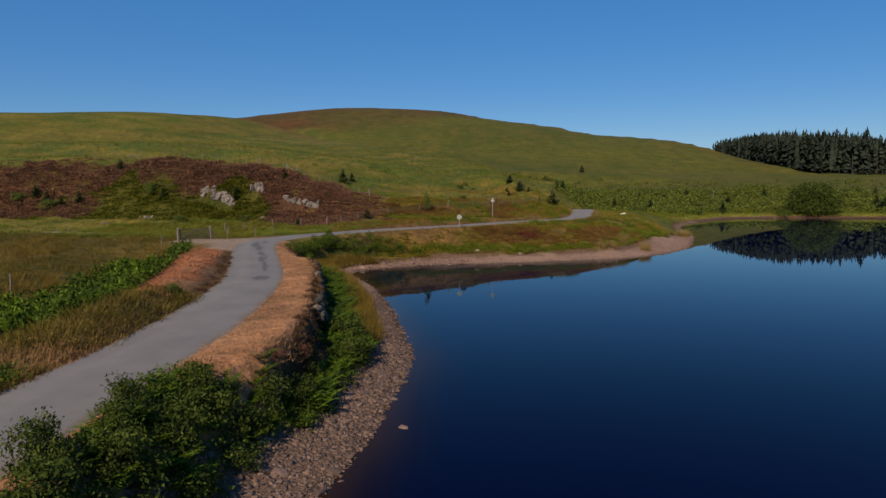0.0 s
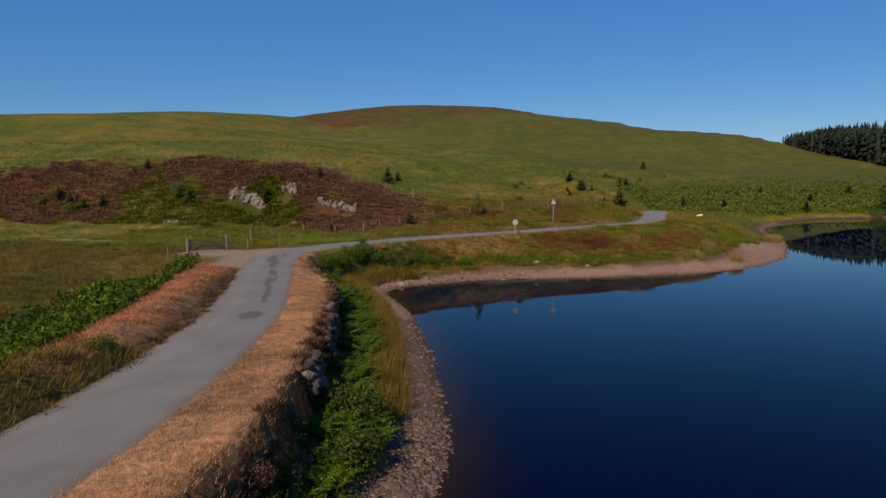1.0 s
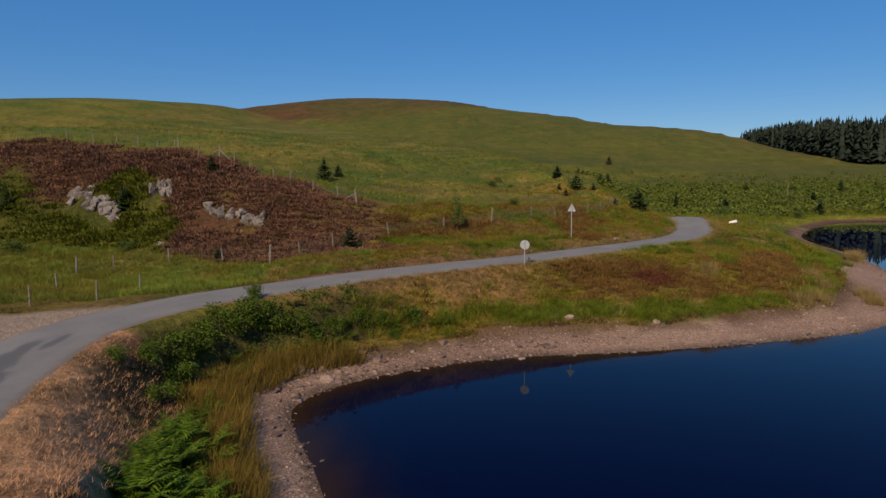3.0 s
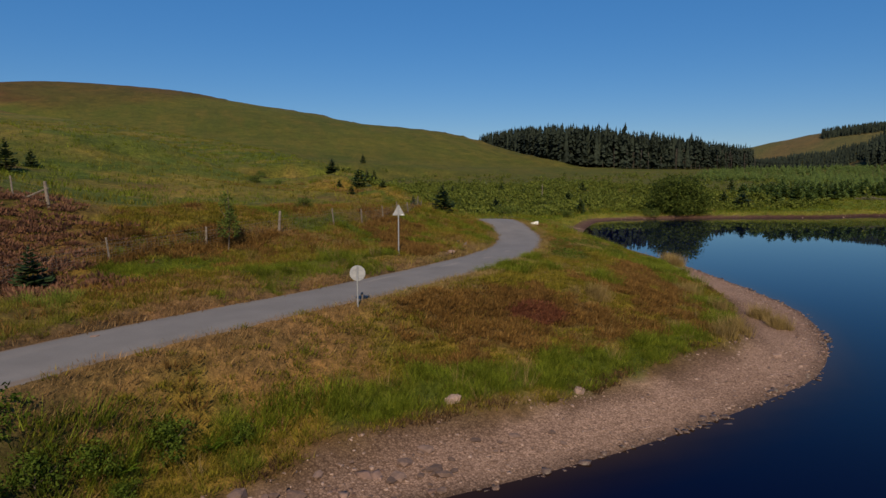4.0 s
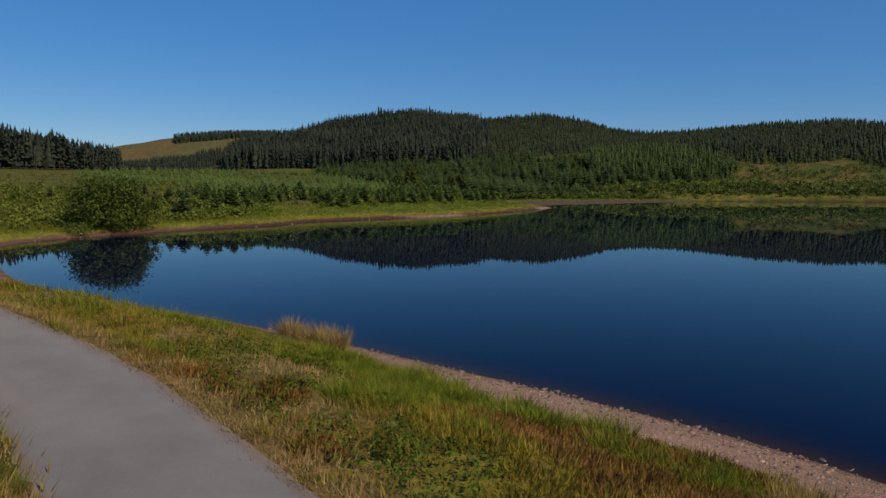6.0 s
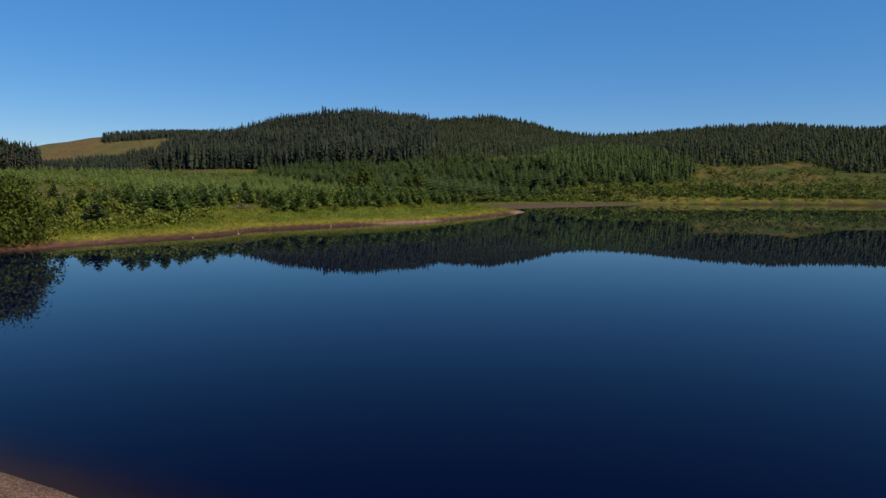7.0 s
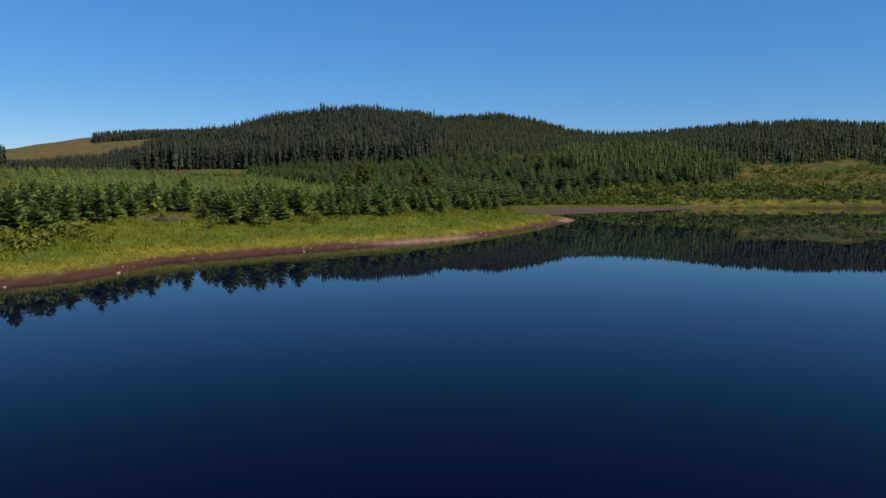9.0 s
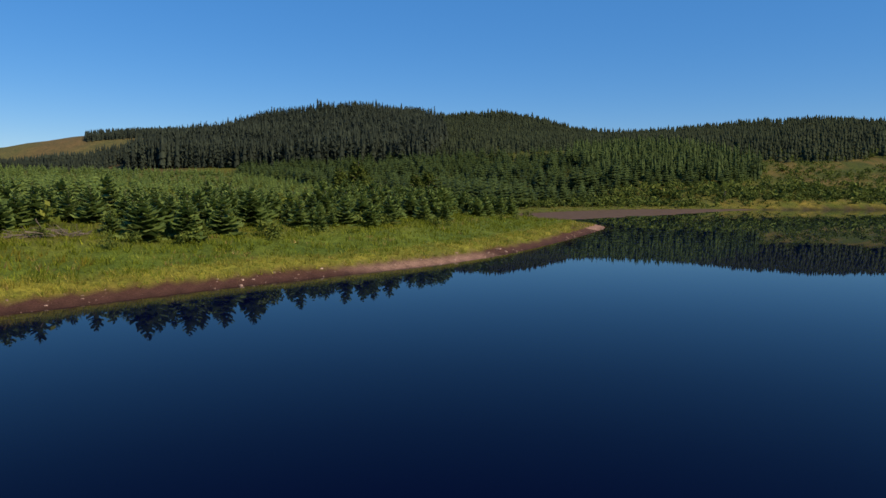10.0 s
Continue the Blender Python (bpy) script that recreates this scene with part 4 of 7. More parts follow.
def frond_plant(fronds, length, seed):
    """A bracken fern: arching fronds with paired leaflets."""
    r = np.random.default_rng(seed)
    v, f = [], []
    for i in range(fronds):
        a = 6.28 * i / fronds + r.uniform(-0.3, 0.3)
        ln, rise = length * r.uniform(0.75, 1.15), r.uniform(0.65, 1.25)
        ca, sa = math.cos(a), math.sin(a)
        for k in range(3, 15):
            t = k / 15
            out, up = ln * (t * 0.85), ln * rise * (t * 1.35 - 0.75 * t * t)
            w = 0.36 * ln * math.sin(math.pi * min(1, 0.25 + 0.75 * t)) * (1.05 - t) * 1.5
            for side in (-1, 1):
                base = len(v)
                step = ln * 0.042
                droop = -0.12 * w
                v += [(out * ca, out * sa, up), ((out + step * 1.6) * ca, (out + step * 1.6) * sa, up + 0.004),
                      ((out + step * 2.4) * ca - side * w * sa, (out + step * 2.4) * sa + side * w * ca, up + droop)]
                f.append((base, base + 1, base + 2) if side > 0 else (base + 1, base, base + 2))
        base = len(v)
        v += [(-0.012 * sa, 0.012 * ca, -0.05), (0.012 * sa, -0.012 * ca, -0.05), (ln * 0.8 * ca, ln * 0.8 * sa, ln * rise * 0.6)]
        f.append((base, base + 1, base + 2))
    return np.array(v), np.array(f)


def spruce_near(whorls, seed, r0=0.24, full=0.42):
    """A young spruce of height 1: whorls of drooping, toothed branches."""
    r = np.random.default_rng(seed)
    v, f = [], []
    for k in range(whorls):
        t = (k + 0.5) / whorls
        z = 0.03 + 0.93 * t + r.uniform(-0.02, 0.02)
        rad = (r0 * (1 - t) ** 0.8 + 0.012) * r.uniform(0.85, 1.1)
        n = max(4, int(9 - 4 * t))
        a0 = r.uniform(0, 6)
        for i in range(n):
            a = a0 + 6.283 * i / n + r.uniform(-0.25, 0.25)
            ln, dr = rad * r.uniform(0.6, 1.2), -0.30 + 0.70 * t + r.uniform(-0.16, 0.16)
            ca, sa = math.cos(a), math.sin(a)
            rib, left, right = [], [], []
            for j in range(5):
                q = j / 4
                o, zz = ln * q, z + ln * (dr * q + 0.22 * q * q)
                w = ln * full * (1 - q) ** 0.7 * (0.5 + q) * (1.0 if j % 2 else 0.72) + 0.002
                back = ln * 0.10 * (j % 2)
                rib.append((o * ca, o * sa, zz))
                left.append(((o + back) * ca - w * sa, (o + back) * sa + w * ca, zz - w * 0.35))
                right.append(((o + back) * ca + w * sa, (o + back) * sa - w * ca, zz - w * 0.35))
            base = len(v)
            v += rib + left + right
            for j in range(4):
                f += [(base + j, base + j + 1, base + 6 + j), (base + j, base + 6 + j, base + 5 + j), (base + j, base + 10 + j, base + 11 + j), (base + j, base + 11 + j, base + j + 1)]
    return np.array(v), np.array(f)


def spruce_mid(whorls, seed, r0=0.25):
    """A lighter young spruce of height 1, for places farther off."""
    r = np.random.default_rng(seed)
    v, f = [], []
    for k in range(whorls):
        t = (k + 0.5) / whorls
        rad, z, a0 = r0 * (1 - t) ** 0.8 + 0.015, 0.03 + 0.92 * t, r.uniform(0, 6)
        for i in range(5):
            a = a0 + 1.257 * i + r.uniform(-0.3, 0.3)
            ln, ca, sa = rad * r.uniform(0.7, 1.2), math.cos(a), math.sin(a)
            w, base = ln * 0.60, len(v)
            v += [(0, 0, z + 0.04), (ln * ca, ln * sa, z - ln * 0.1), (ln * 0.55 * ca - w * sa, ln * 0.55 * sa + w * ca, z - w * 0.4), (ln * 0.55 * ca + w * sa, ln * 0.55 * sa - w * ca, z - w * 0.4)]
            f += [(base, base + 1, base + 2), (base, base + 3, base + 1)]
    v += [(-0.012, 0, -0.02), (0.012, 0, -0.02), (0, 0, 1.0)]
    f.append((len(v) - 3, len(v) - 2, len(v) - 1))
    return np.array(v), np.array(f)


def trunk_mesh(name, h, r0, r1, bends=(), sides=7):
    """A tapered trunk with limbs: bends are (height, azimuth, length, rise)."""
    bm = bmesh.new()
    def limb(p, q, ra, rb):
        p, q = Vector(p), Vector(q)
        d = (q - p).normalized()
        u = d.orthogonal().normalized()
        w = d.cross(u)
        mid = (p + q) / 2 + u * (q - p).length * 0.04
        rings = [[bm.verts.new(c + (u * math.cos(6.283 * i / sides) + w * math.sin(6.283 * i / sides)) * rad) for i in range(sides)] for c, rad in ((p, ra), (mid, (ra + rb) / 2), (q, rb))]
        for a, b in zip(rings[:-1], rings[1:]):
            for i in range(sides):
                bm.faces.new((a[i], a[(i + 1) % sides], b[(i + 1) % sides], b[i]))
        bm.faces.new(rings[-1])
    limb((0, 0, -0.15), (0.02 * h, 0.01 * h, h), r0, r1)
    for z, a, ln, rise in bends:
        limb((0, 0, z), (math.cos(a) * ln, math.sin(a) * ln, z + rise), r0 * 0.5, r1 * 0.6)
    me = bpy.data.meshes.new(name)
    bm.to_mesh(me)
    bm.free()
    return me


def places(n, x0, x1, y0, y1, seed):
    r = np.random.default_rng(seed)
    return r.uniform(x0, x1, n), r.uniform(y0, y1, n), r


def stuff(name, templates, x, y, h, mat, label, category, seed, tilt=0.08, stretch=None, sink=0.0):
    """One object of uncountable plants or stones at many places."""
    r = np.random.default_rng(seed)
    z = zat(x, y) - sink
    which = r.integers(0, len(templates), len(x))
    vs, fs, base = [], [], 0
    for k, t in enumerate(templates):
        m = which == k
        if m.any():
            v, f = scattered(t, np.column_stack([x, y, z])[m], r.uniform(0, 6.3, m.sum()), h[m], tilt, seed + k, None if stretch is None else stretch[m])
            vs.append(v), fs.append(f + base)
            base += len(v)
    me = mesh_np(name, np.vstack(vs), np.vstack(fs))
    return tagged(part(name, me, mat), label, category, kind="stuff")


M_DRY = foliage("dry_grass", (0.300, 0.155, 0.085), (0.430, 0.235, 0.130), (0.540, 0.325, 0.190), 0.75, 0.9)
M_MOOR = foliage("moor_grass", (0.118, 0.098, 0.012), (0.178, 0.143, 0.019), (0.245, 0.188, 0.033), 0.75, 0.5, fine=2.2)
M_MOSS = foliage("olive_bilberry", (0.092, 0.088, 0.010), (0.144, 0.132, 0.016), (0.208, 0.172, 0.027), 0.8, 0.8, fine=2.6)
M_FIELD = foliage("field_grass", (0.078, 0.066, 0.012), (0.108, 0.088, 0.017), (0.150, 0.116, 0.027), 0.75, 0.5, fine=1.2)
M_GREEN = foliage("green_grass", (0.066, 0.094, 0.008), (0.112, 0.144, 0.012), (0.178, 0.200, 0.024), 0.65, 0.7, fine=1.6)
M_MEADOW = foliage("shore_meadow_grass", (0.092, 0.132, 0.016), (0.140, 0.180, 0.024), (0.210, 0.222, 0.046), 0.7, 0.35)
M_RIM = foliage("yellow_shore_grass", (0.165, 0.172, 0.024), (0.228, 0.218, 0.036), (0.300, 0.262, 0.064), 0.7, 0.35)
M_PALE = foliage("pale_seed_grass", (0.165, 0.120, 0.042), (0.240, 0.172, 0.068), (0.330, 0.245, 0.110), 0.75, 0.6)
M_RUSH = foliage("tawny_rush", (0.100, 0.074, 0.013), (0.150, 0.102, 0.020), (0.218, 0.146, 0.038), 0.7, 0.9)
M_SORREL = foliage("rust_sorrel", (0.095, 0.036, 0.022), (0.140, 0.052, 0.030), (0.185, 0.078, 0.044), 0.8, 0.8, fine=5.0)
M_FRINGE = foliage("dark_heath_fringe", (0.045, 0.026, 0.016), (0.075, 0.044, 0.024), (0.120, 0.075, 0.034), 0.85, 0.8, fine=5.0)
M_HEATHER = foliage("heather", (0.108, 0.054, 0.036), (0.160, 0.082, 0.054), (0.222, 0.120, 0.080), 0.85, 0.6, fine=5.0)
M_BILBERRY = foliage("bilberry", (0.056, 0.068, 0.008), (0.092, 0.104, 0.012), (0.138, 0.134, 0.018), 0.8, 0.8, fine=5.0)
M_RUSSET = foliage("russet_moor_grass", (0.125, 0.066, 0.018), (0.190, 0.104, 0.030), (0.262, 0.152, 0.050), 0.8, 0.9)
M_HILL = foliage("hill_grass", (0.102, 0.104, 0.014), (0.144, 0.138, 0.020), (0.196, 0.174, 0.032), 0.75, 0.5)
M_FERN = foliage("bracken_fronds", (0.030, 0.058, 0.005), (0.064, 0.112, 0.008), (0.130, 0.188, 0.016), 0.5, 1.2)
M_WILLOW = foliage("shore_willow_leaves", (0.032, 0.050, 0.011), (0.054, 0.078, 0.017), (0.086, 0.112, 0.026), 0.5, 0.2)
M_SCRUB = foliage("yellow_green_willow", (0.066, 0.088, 0.015), (0.102, 0.128, 0.022), (0.148, 0.168, 0.034), 0.5, 0.35)
M_LING = foliage("russet_heather", (0.106, 0.058, 0.018), (0.156, 0.088, 0.027), (0.216, 0.130, 0.042), 0.85, 0.6, fine=5.0)
M_FIELDFERN = foliage("shaded_bracken", (0.034, 0.060, 0.008), (0.056, 0.092, 0.012), (0.092, 0.132, 0.018), 0.5, 0.5)
M_LUSHLEAF = foliage("bright_bush_leaves", (0.036, 0.060, 0.008), (0.062, 0.098, 0.012), (0.105, 0.145, 0.020), 0.45, 1.0)
M_BUSH = foliage("dark_bush_leaves", (0.030, 0.047, 0.009), (0.050, 0.072, 0.013), (0.080, 0.102, 0.021), 0.45, 1.0)
M_TAN = foliage("tawny_bank_grass", (0.150, 0.092, 0.036), (0.230, 0.140, 0.060), (0.320, 0.205, 0.098), 0.75, 0.9)
M_RUSTFERN = foliage("dead_bracken", (0.240, 0.092, 0.046), (0.350, 0.145, 0.074), (0.440, 0.220, 0.125), 0.8, 0.9)
M_BARK = material("bark", lambda nt, b: nt.links.new(ramp(nt, world_noise(nt, 9, 5), [(0.3, (0.05, 0.038, 0.028)), (0.7, (0.13, 0.105, 0.085))]), b.inputs["Base Color"]), 0.9)


def keep(mask, *arrays):
    return [a[mask] for a in arrays]


def grids(x, y):
    return zat(x, y, GS), zat(x, y, GOFF)


SHORT = [blades(13, 0.12, 0.24, 0.007, k + 2, 2.0, 1) for k in range(3)]
LUSH = [blades(18, 0.42, 0.26, 0.012, k + 15, 1.0, 1) for k in range(3)]
TUSSOCK = [blades(9, 0.55, 0.30, 0.036, k + 5, 0.8, 1) for k in range(3)]
RUSHES = [blades(22, 0.9, 0.30, 0.013, k + 9, 0.62, 1) for k in range(3)]
HEATH = [sprigs(36, 0.66, 0.34, 0.085, k) for k in range(5)]
BRACKEN = [leaf_cloud(46, 0.62, 0.80, 0.105, k + 190, 0.35, 0.0, 7) for k in range(4)]
PALE = [blades(26, 0.85, 0.20, 0.007, k + 12, 0.8, 1) for k in range(3)]

# verges of bleached grass
x, y, r = places(26000, -22, -4, 2, 72, 50)
s_, off = grids(x, y)
wallx = np.interp(y, WALL_LINE[:, 1], WALL_LINE[:, 0])
right = x > np.interp(y, ROAD_WEST[:, 1], ROAD_WEST[:, 0])
m = (off > 0.12) & (along(APRON, x, y)[0] > 2.9) & np.where(right, (x < wallx + 0.1) & (y > 21 + 3 * fbm(x, y, 3, 60)), (off < 1.3 + 0.9 * (fbm(x, y, 4, 61) - 0.4)) & (y < 29))
x, y, r_ = keep(m, x, y, off)
stuff("dry_grass", SHORT, x, y, 0.5 + 0.7 * fbm(x, y, 2.5, 62) + 0.12 * np.minimum(r_, 2.5), M_DRY, "sun-bleached dry grass on the road verges", "grass", 51)

# mixed cover of the lakeside slope and the bank above the road
CUSHION = [sprigs(44, 0.46, 0.26, 0.026, k + 240) for k in range(5)]
TURF = [blades(15, 0.11, 0.30, 0.009, k + 250, 1.1, 1) for k in range(4)]
CLUMP = [blades(24, 0.40, 0.24, 0.010, k + 260, 0.9, 1) for k in range(4)]
for n_c, box_, seed_ in ((15000, (-14, 52, 80, 150), 310), (46000, (-8, 40, 82, 126), 311)):
    x, y, r = places(n_c, *box_, seed_)
    s_, off = grids(x, y)
    m = (off > 0.2) & (off < 13) & (s_ > beach_width(x, y) + 0.25 + 1.1 * (fbm(x, y, 2.2, 312) - 0.5))
    x, y, s_, off = keep(m, x, y, s_, off)
    zn = slope_zones(x, y, s_, off)
    u = r.random((3, len(x)))
    is_green = u[0] < zn["green"] * 0.95
    is_rust = ~is_green & (u[1] < zn["rust"])
    is_heath = ~is_green & ~is_rust & (u[1] < zn["heath"] * (0.5 + 0.45 * smooth(0.42, 0.56, fbm(x, y, 1.3, 345))))
    under = zn["heath"] > 0.5
    is_dry = ~is_green & ~is_rust & ~is_heath & ~under & (u[2] < 0.05 + 0.45 * zn["dry"] + 0.45 * (off < 1.3))
    is_moss = ~is_green & ~is_rust & ~is_heath & ~is_dry & ~(under & (u[2] < 0.72))
    russet = is_moss & (zat_side(x, y) > 0) & (fbm(x, y, 1.8, 346) > 0.5) & (u[0] < 0.6)
    is_moss &= ~russet
    stuff("dead_bracken", TURF, *keep(russet, x, y), r.uniform(1.0, 2.6, russet.sum()), M_RUSSET, "russet dead bracken and moor grass above the road", "fern", seed_ + 80)
    shrubby = (along([(21.5, 107.6), (27.5, 113.0), (31, 118)], x, y)[0] < 1.0 + 3.0 * fbm(x, y, 3, 336)) & ~is_green & ~is_dry & (off > 1.0)
    is_moss &= ~shrubby
    cushion = is_moss & (u[1] < 0.40)
    stuff("green_grass", CLUMP, *keep(is_green, x, y), (0.25 + 1.25 * fbm(x, y, 1.3, 313))[is_green] * (1 - 0.3 * (zat_side(x, y) > 0))[is_green] + r.uniform(-0.1, 0.25, is_green.sum()), M_GREEN, "lush green grass and rush clumps above the shingle", "grass", seed_ + 10)
    stuff("heather", CUSHION, *keep(is_heath, x, y), r.uniform(0.6, 1.25, is_heath.sum()), M_LING, "low mauve-brown heather cushions on the lakeside slope", "heather", seed_ + 20)
    if is_rust.any():
        stuff("sorrel", CUSHION, *keep(is_rust, x, y), r.uniform(0.6, 1.1, is_rust.sum()), M_SORREL, "rust-red patch of sorrel among the heather", "plants", seed_ + 30)
    tanned = is_dry & (x < 3.0)
    stuff("dry_grass", TURF, *keep(is_dry & ~tanned, x, y), r.uniform(0.8, 2.0, (is_dry & ~tanned).sum()), M_PALE, "short bleached grass beside the road and on the slope", "grass", seed_ + 40)
    stuff("dry_grass", TURF, *keep(tanned, x, y), r.uniform(0.8, 2.0, tanned.sum()), M_TAN, "reddish-tan dry grass on the lakeside verge", "grass", seed_ + 45)
    stuff("bilberry", CUSHION, *keep(cushion, x, y), r.uniform(0.45, 0.9, cushion.sum()), M_MOSS, "low olive bilberry cushions on the slope", "shrub", seed_ + 50)
    if shrubby.any():
        stuff("bilberry", [leaf_cloud(26, 0.5, 0.5, 0.06, k + 270, 0.35, 0.0, 5) for k in range(3)], *keep(shrubby & (u[2] < 0.35), x, y), r.uniform(0.6, 1.2, (shrubby & (u[2] < 0.35)).sum()), M_LUSHLEAF, "dark green low shrubs between road and shore", "shrub", seed_ + 70)
    turf_ = is_moss & ~cushion
    stuff("moor_grass", TURF, *keep(turf_, x, y), r.uniform(0.9, 2.3, turf_.sum()), M_MOOR, "golden-olive moor grass on the slope", "grass", seed_ + 60)

# tussocks over field and hillside
x, y, r = places(60000, -130, 60, 20, 330, 56)
s_, off = grids(x, y)
near_w = np.exp(-np.hypot(x, y - 60) / 95)
m = (off > np.where((x < -11) & (y < 67), 6.0, 2.2)) & (s_ > 6) & (along(APRON, x, y)[0] > 3.2) & ~((x > -16) & (y < 118) & (off < 14) & (y > 74)) & (r.random(len(x)) < 0.12 + 0.9 * near_w)
x, y = keep(m, x, y)
tone = fbm(x, y, 10, 71) - 0.14 * ((x < -12) & (y < 84))
size = 0.55 + 0.7 * fbm(x, y, 5, 72) + 0.002 * np.hypot(x, y - 60)
field = (x < -12) & (y < 84)
fx_, fy_, r = places(12000, -70, -14, 16, 84, 407)
m = (zat(fx_, fy_, GOFF) > 5.0) & (along(APRON, fx_, fy_)[0] > 3.2) & (r.random(len(fx_)) < np.exp(-np.hypot(fx_ + 20, fy_ - 40) / 45) + 0.15)
fx_, fy_ = keep(m, fx_, fy_)
tan_ = fbm(fx_ + 0.4 * fy_, 0.5 * fy_, 3.5, 408) > 0.54
stuff("rough_grass", CLUMP, *keep(~tan_, fx_, fy_), r.uniform(0.6, 1.3, (~tan_).sum()), M_FIELD, "dark brown-olive rough grass of the field", "grass", 234, 0.25)
stuff("rough_grass", CLUMP, *keep(tan_, fx_, fy_), r.uniform(0.7, 1.5, tan_.sum()), M_RUSH, "tawny sweeps of tall grass in the field", "grass", 409, 0.3)
x, y, tone, size = keep(~field, x, y, tone, size)
sel = tone > 0.52
stuff("tussock_grass", TUSSOCK, *keep(sel, x, y), size[sel] * 0.8, M_GREEN, "green tussocky grass over field and hillside", "grass", 57)
stuff("tussock_grass", TUSSOCK, *keep(~sel, x, y), size[~sel] * 0.8, M_HILL, "browned tussocky grass over field and hillside", "grass", 58)

x, y, r = places(9000, 20, 160, 160, 320, 210)
s_, off = grids(x, y)
m = (s_ > 4) & (off > 5) & ~inside(A_LINES[0] + A_LINES[1], x, y) & (r.random(len(x)) < 0.8)
x, y = keep(m, x, y)
sel = fbm(x, y, 9, 211) > 0.48
stuff("tussock_grass", TUSSOCK, *keep(sel, x, y), r.uniform(0.8, 1.5, sel.sum()), M_MOSS, "olive rough grass over the lowland", "grass", 212)
stuff("tussock_grass", TUSSOCK, *keep(~sel, x, y), r.uniform(0.8, 1.5, (~sel).sum()), M_GREEN, "green rough grass over the lowland", "grass", 213)
x, y, r = places(11000, 128, 300, 150, 245, 214)
s_, off = grids(x, y)
m = (s_ > 17) & (s_ < 56)
x, y = keep(m, x, y)
stuff("meadow_grass", TUSSOCK, x, y, r.uniform(0.6, 1.2, len(x)), M_GREEN, "tall grass between the young spruces", "grass", 215)

# meadow along the northern shore
x, y, r = places(30000, 50, 285, 138, 225, 59)
s_, off = grids(x, y)
m = (s_ > 2.6 + 1.0 * (fbm(x, y, 4, 73) - 0.5)) & (s_ < 22) & (off > 6)
x, y, s_ = keep(m, x, y, s_)
sel = (s_ > 5.4 + 5 * (fbm(x, y, 8, 101) - 0.5)) & (fbm(x, y, 5, 102) < 0.66)
hgt = 0.4 + 0.6 * fbm(x, y, 4, 74) + 0.015 * np.minimum(s_, 14)
stuff("meadow_grass", TUSSOCK, *keep(~sel, x, y), hgt[~sel], M_MEADOW, "yellow-green meadow grass along the far shore", "grass", 60)
stuff("meadow_grass", TUSSOCK, *keep(sel, x, y), hgt[sel] * 1.1, M_GREEN, "lush green rushy meadow before the plantation", "grass", 160)
x, y, r = places(60000, 60, 272, 140, 200, 328)
s_, off = grids(x, y)
m = (s_ > 2.35 + 0.5 * (fbm(x, y, 3, 329) - 0.5)) & (s_ < 6.4 + 2.0 * (fbm(x, y, 6, 347) - 0.5)) & (off > 6) & (r.random(len(x)) < 1.0 - 0.07 * s_)
x, y = keep(m, x, y)
stuff("meadow_grass", TUSSOCK, x, y, r.uniform(0.4, 0.8, len(x)), M_RIM, "fringe of yellow-green grass over the mud", "grass", 330)
x, y, r = places(3600, 60, 270, 140, 215, 161)
s_, off = grids(x, y)
m = (s_ > 4) & (s_ < 17) & (off > 6) & (fbm(x, y, 5, 103) > 0.56)
x, y = keep(m, x, y)
stuff("rushes", TUSSOCK, x, y, r.uniform(0.5, 1.1, len(x)), M_PALE, "pale tawny grass heads in the shore meadow", "grass", 162)
x, y, r = places(520, 145, 300, 150, 235, 163)
s_, off = grids(x, y)
m = (s_ > 13) & (s_ < 50)
x, y = keep(m, x, y)
SHRUB = [leaf_cloud(150, 1.0, 1.3, 0.14, k + 140, 0.35, 0.0, 7) for k in range(3)]
stuff("scrub", SHRUB, x, y, r.uniform(0.6, 1.7, len(x)), M_LEAF, "yellow-green willow scrub between the young spruces", "scrub", 164)

# heather and bilberry
x, y, r = places(24000, -115, 4, 88, 128, 61)
x, y = np.concatenate([x, r.uniform(-38, -6, 5000)]), np.concatenate([y, r.uniform(90, 114, 5000)])
d_ = along([(-110, 114), (-60, 109), (-36, 105.5), (-22, 101), (-13, 98.5), (-4, 99.5)], x, y)[0]
n_ = fbm(x, y, 7, 75)
wide = 10.0 - 7.5 * smooth(-16, -4, x)
m = (d_ + r.normal(0, 1.3, len(x)) < wide + 8 * (n_ - 0.5)) & (zat(x, y, GOFF) > 2.4) & (r.random(len(x)) < 1 - smooth(-14, -5, x)) & (y > bank_foot(x) + 2 * (n_ - 0.5)) & (y < np.interp(x, [-110, -60, -45, -36, -22, -10], [119, 115.5, 114, 112.5, 107.5, 106]) + 9 * (n_ - 0.5) + r.normal(0, 1.2, len(x))) & (r.random(len(x)) < 0.45 + 0.55 * smooth(0.3, 0.55, fbm(x, y, 3, 327)))
for a, b, w, h, n_r, wide in OUTCROPS:
    u_, v_ = (x - a) * math.cos(radians(28)) - (y - b) * math.sin(radians(28)), (x - a) * math.sin(radians(28)) + (y - b) * math.cos(radians(28))
    m &= ~((np.abs(u_) < wide / 2 + 0.45) & (v_ > -1.6) & (v_ < 0.7))
x, y = keep(m, x, y)
sel = bank_tone(x, y) + (9 + 16 * smooth(-38, -60, x)) * (fbm(x, y, 5, 76) - 0.5) > 0
low_ = 1 - 0.3 * smooth(-26, -15, x)
stuff("heather", HEATH, *keep(sel, x, y), r.uniform(0.7, 1.35, sel.sum()) * low_[sel], M_HEATHER, "dark purple-brown heather on the rocky bank", "heather", 62)
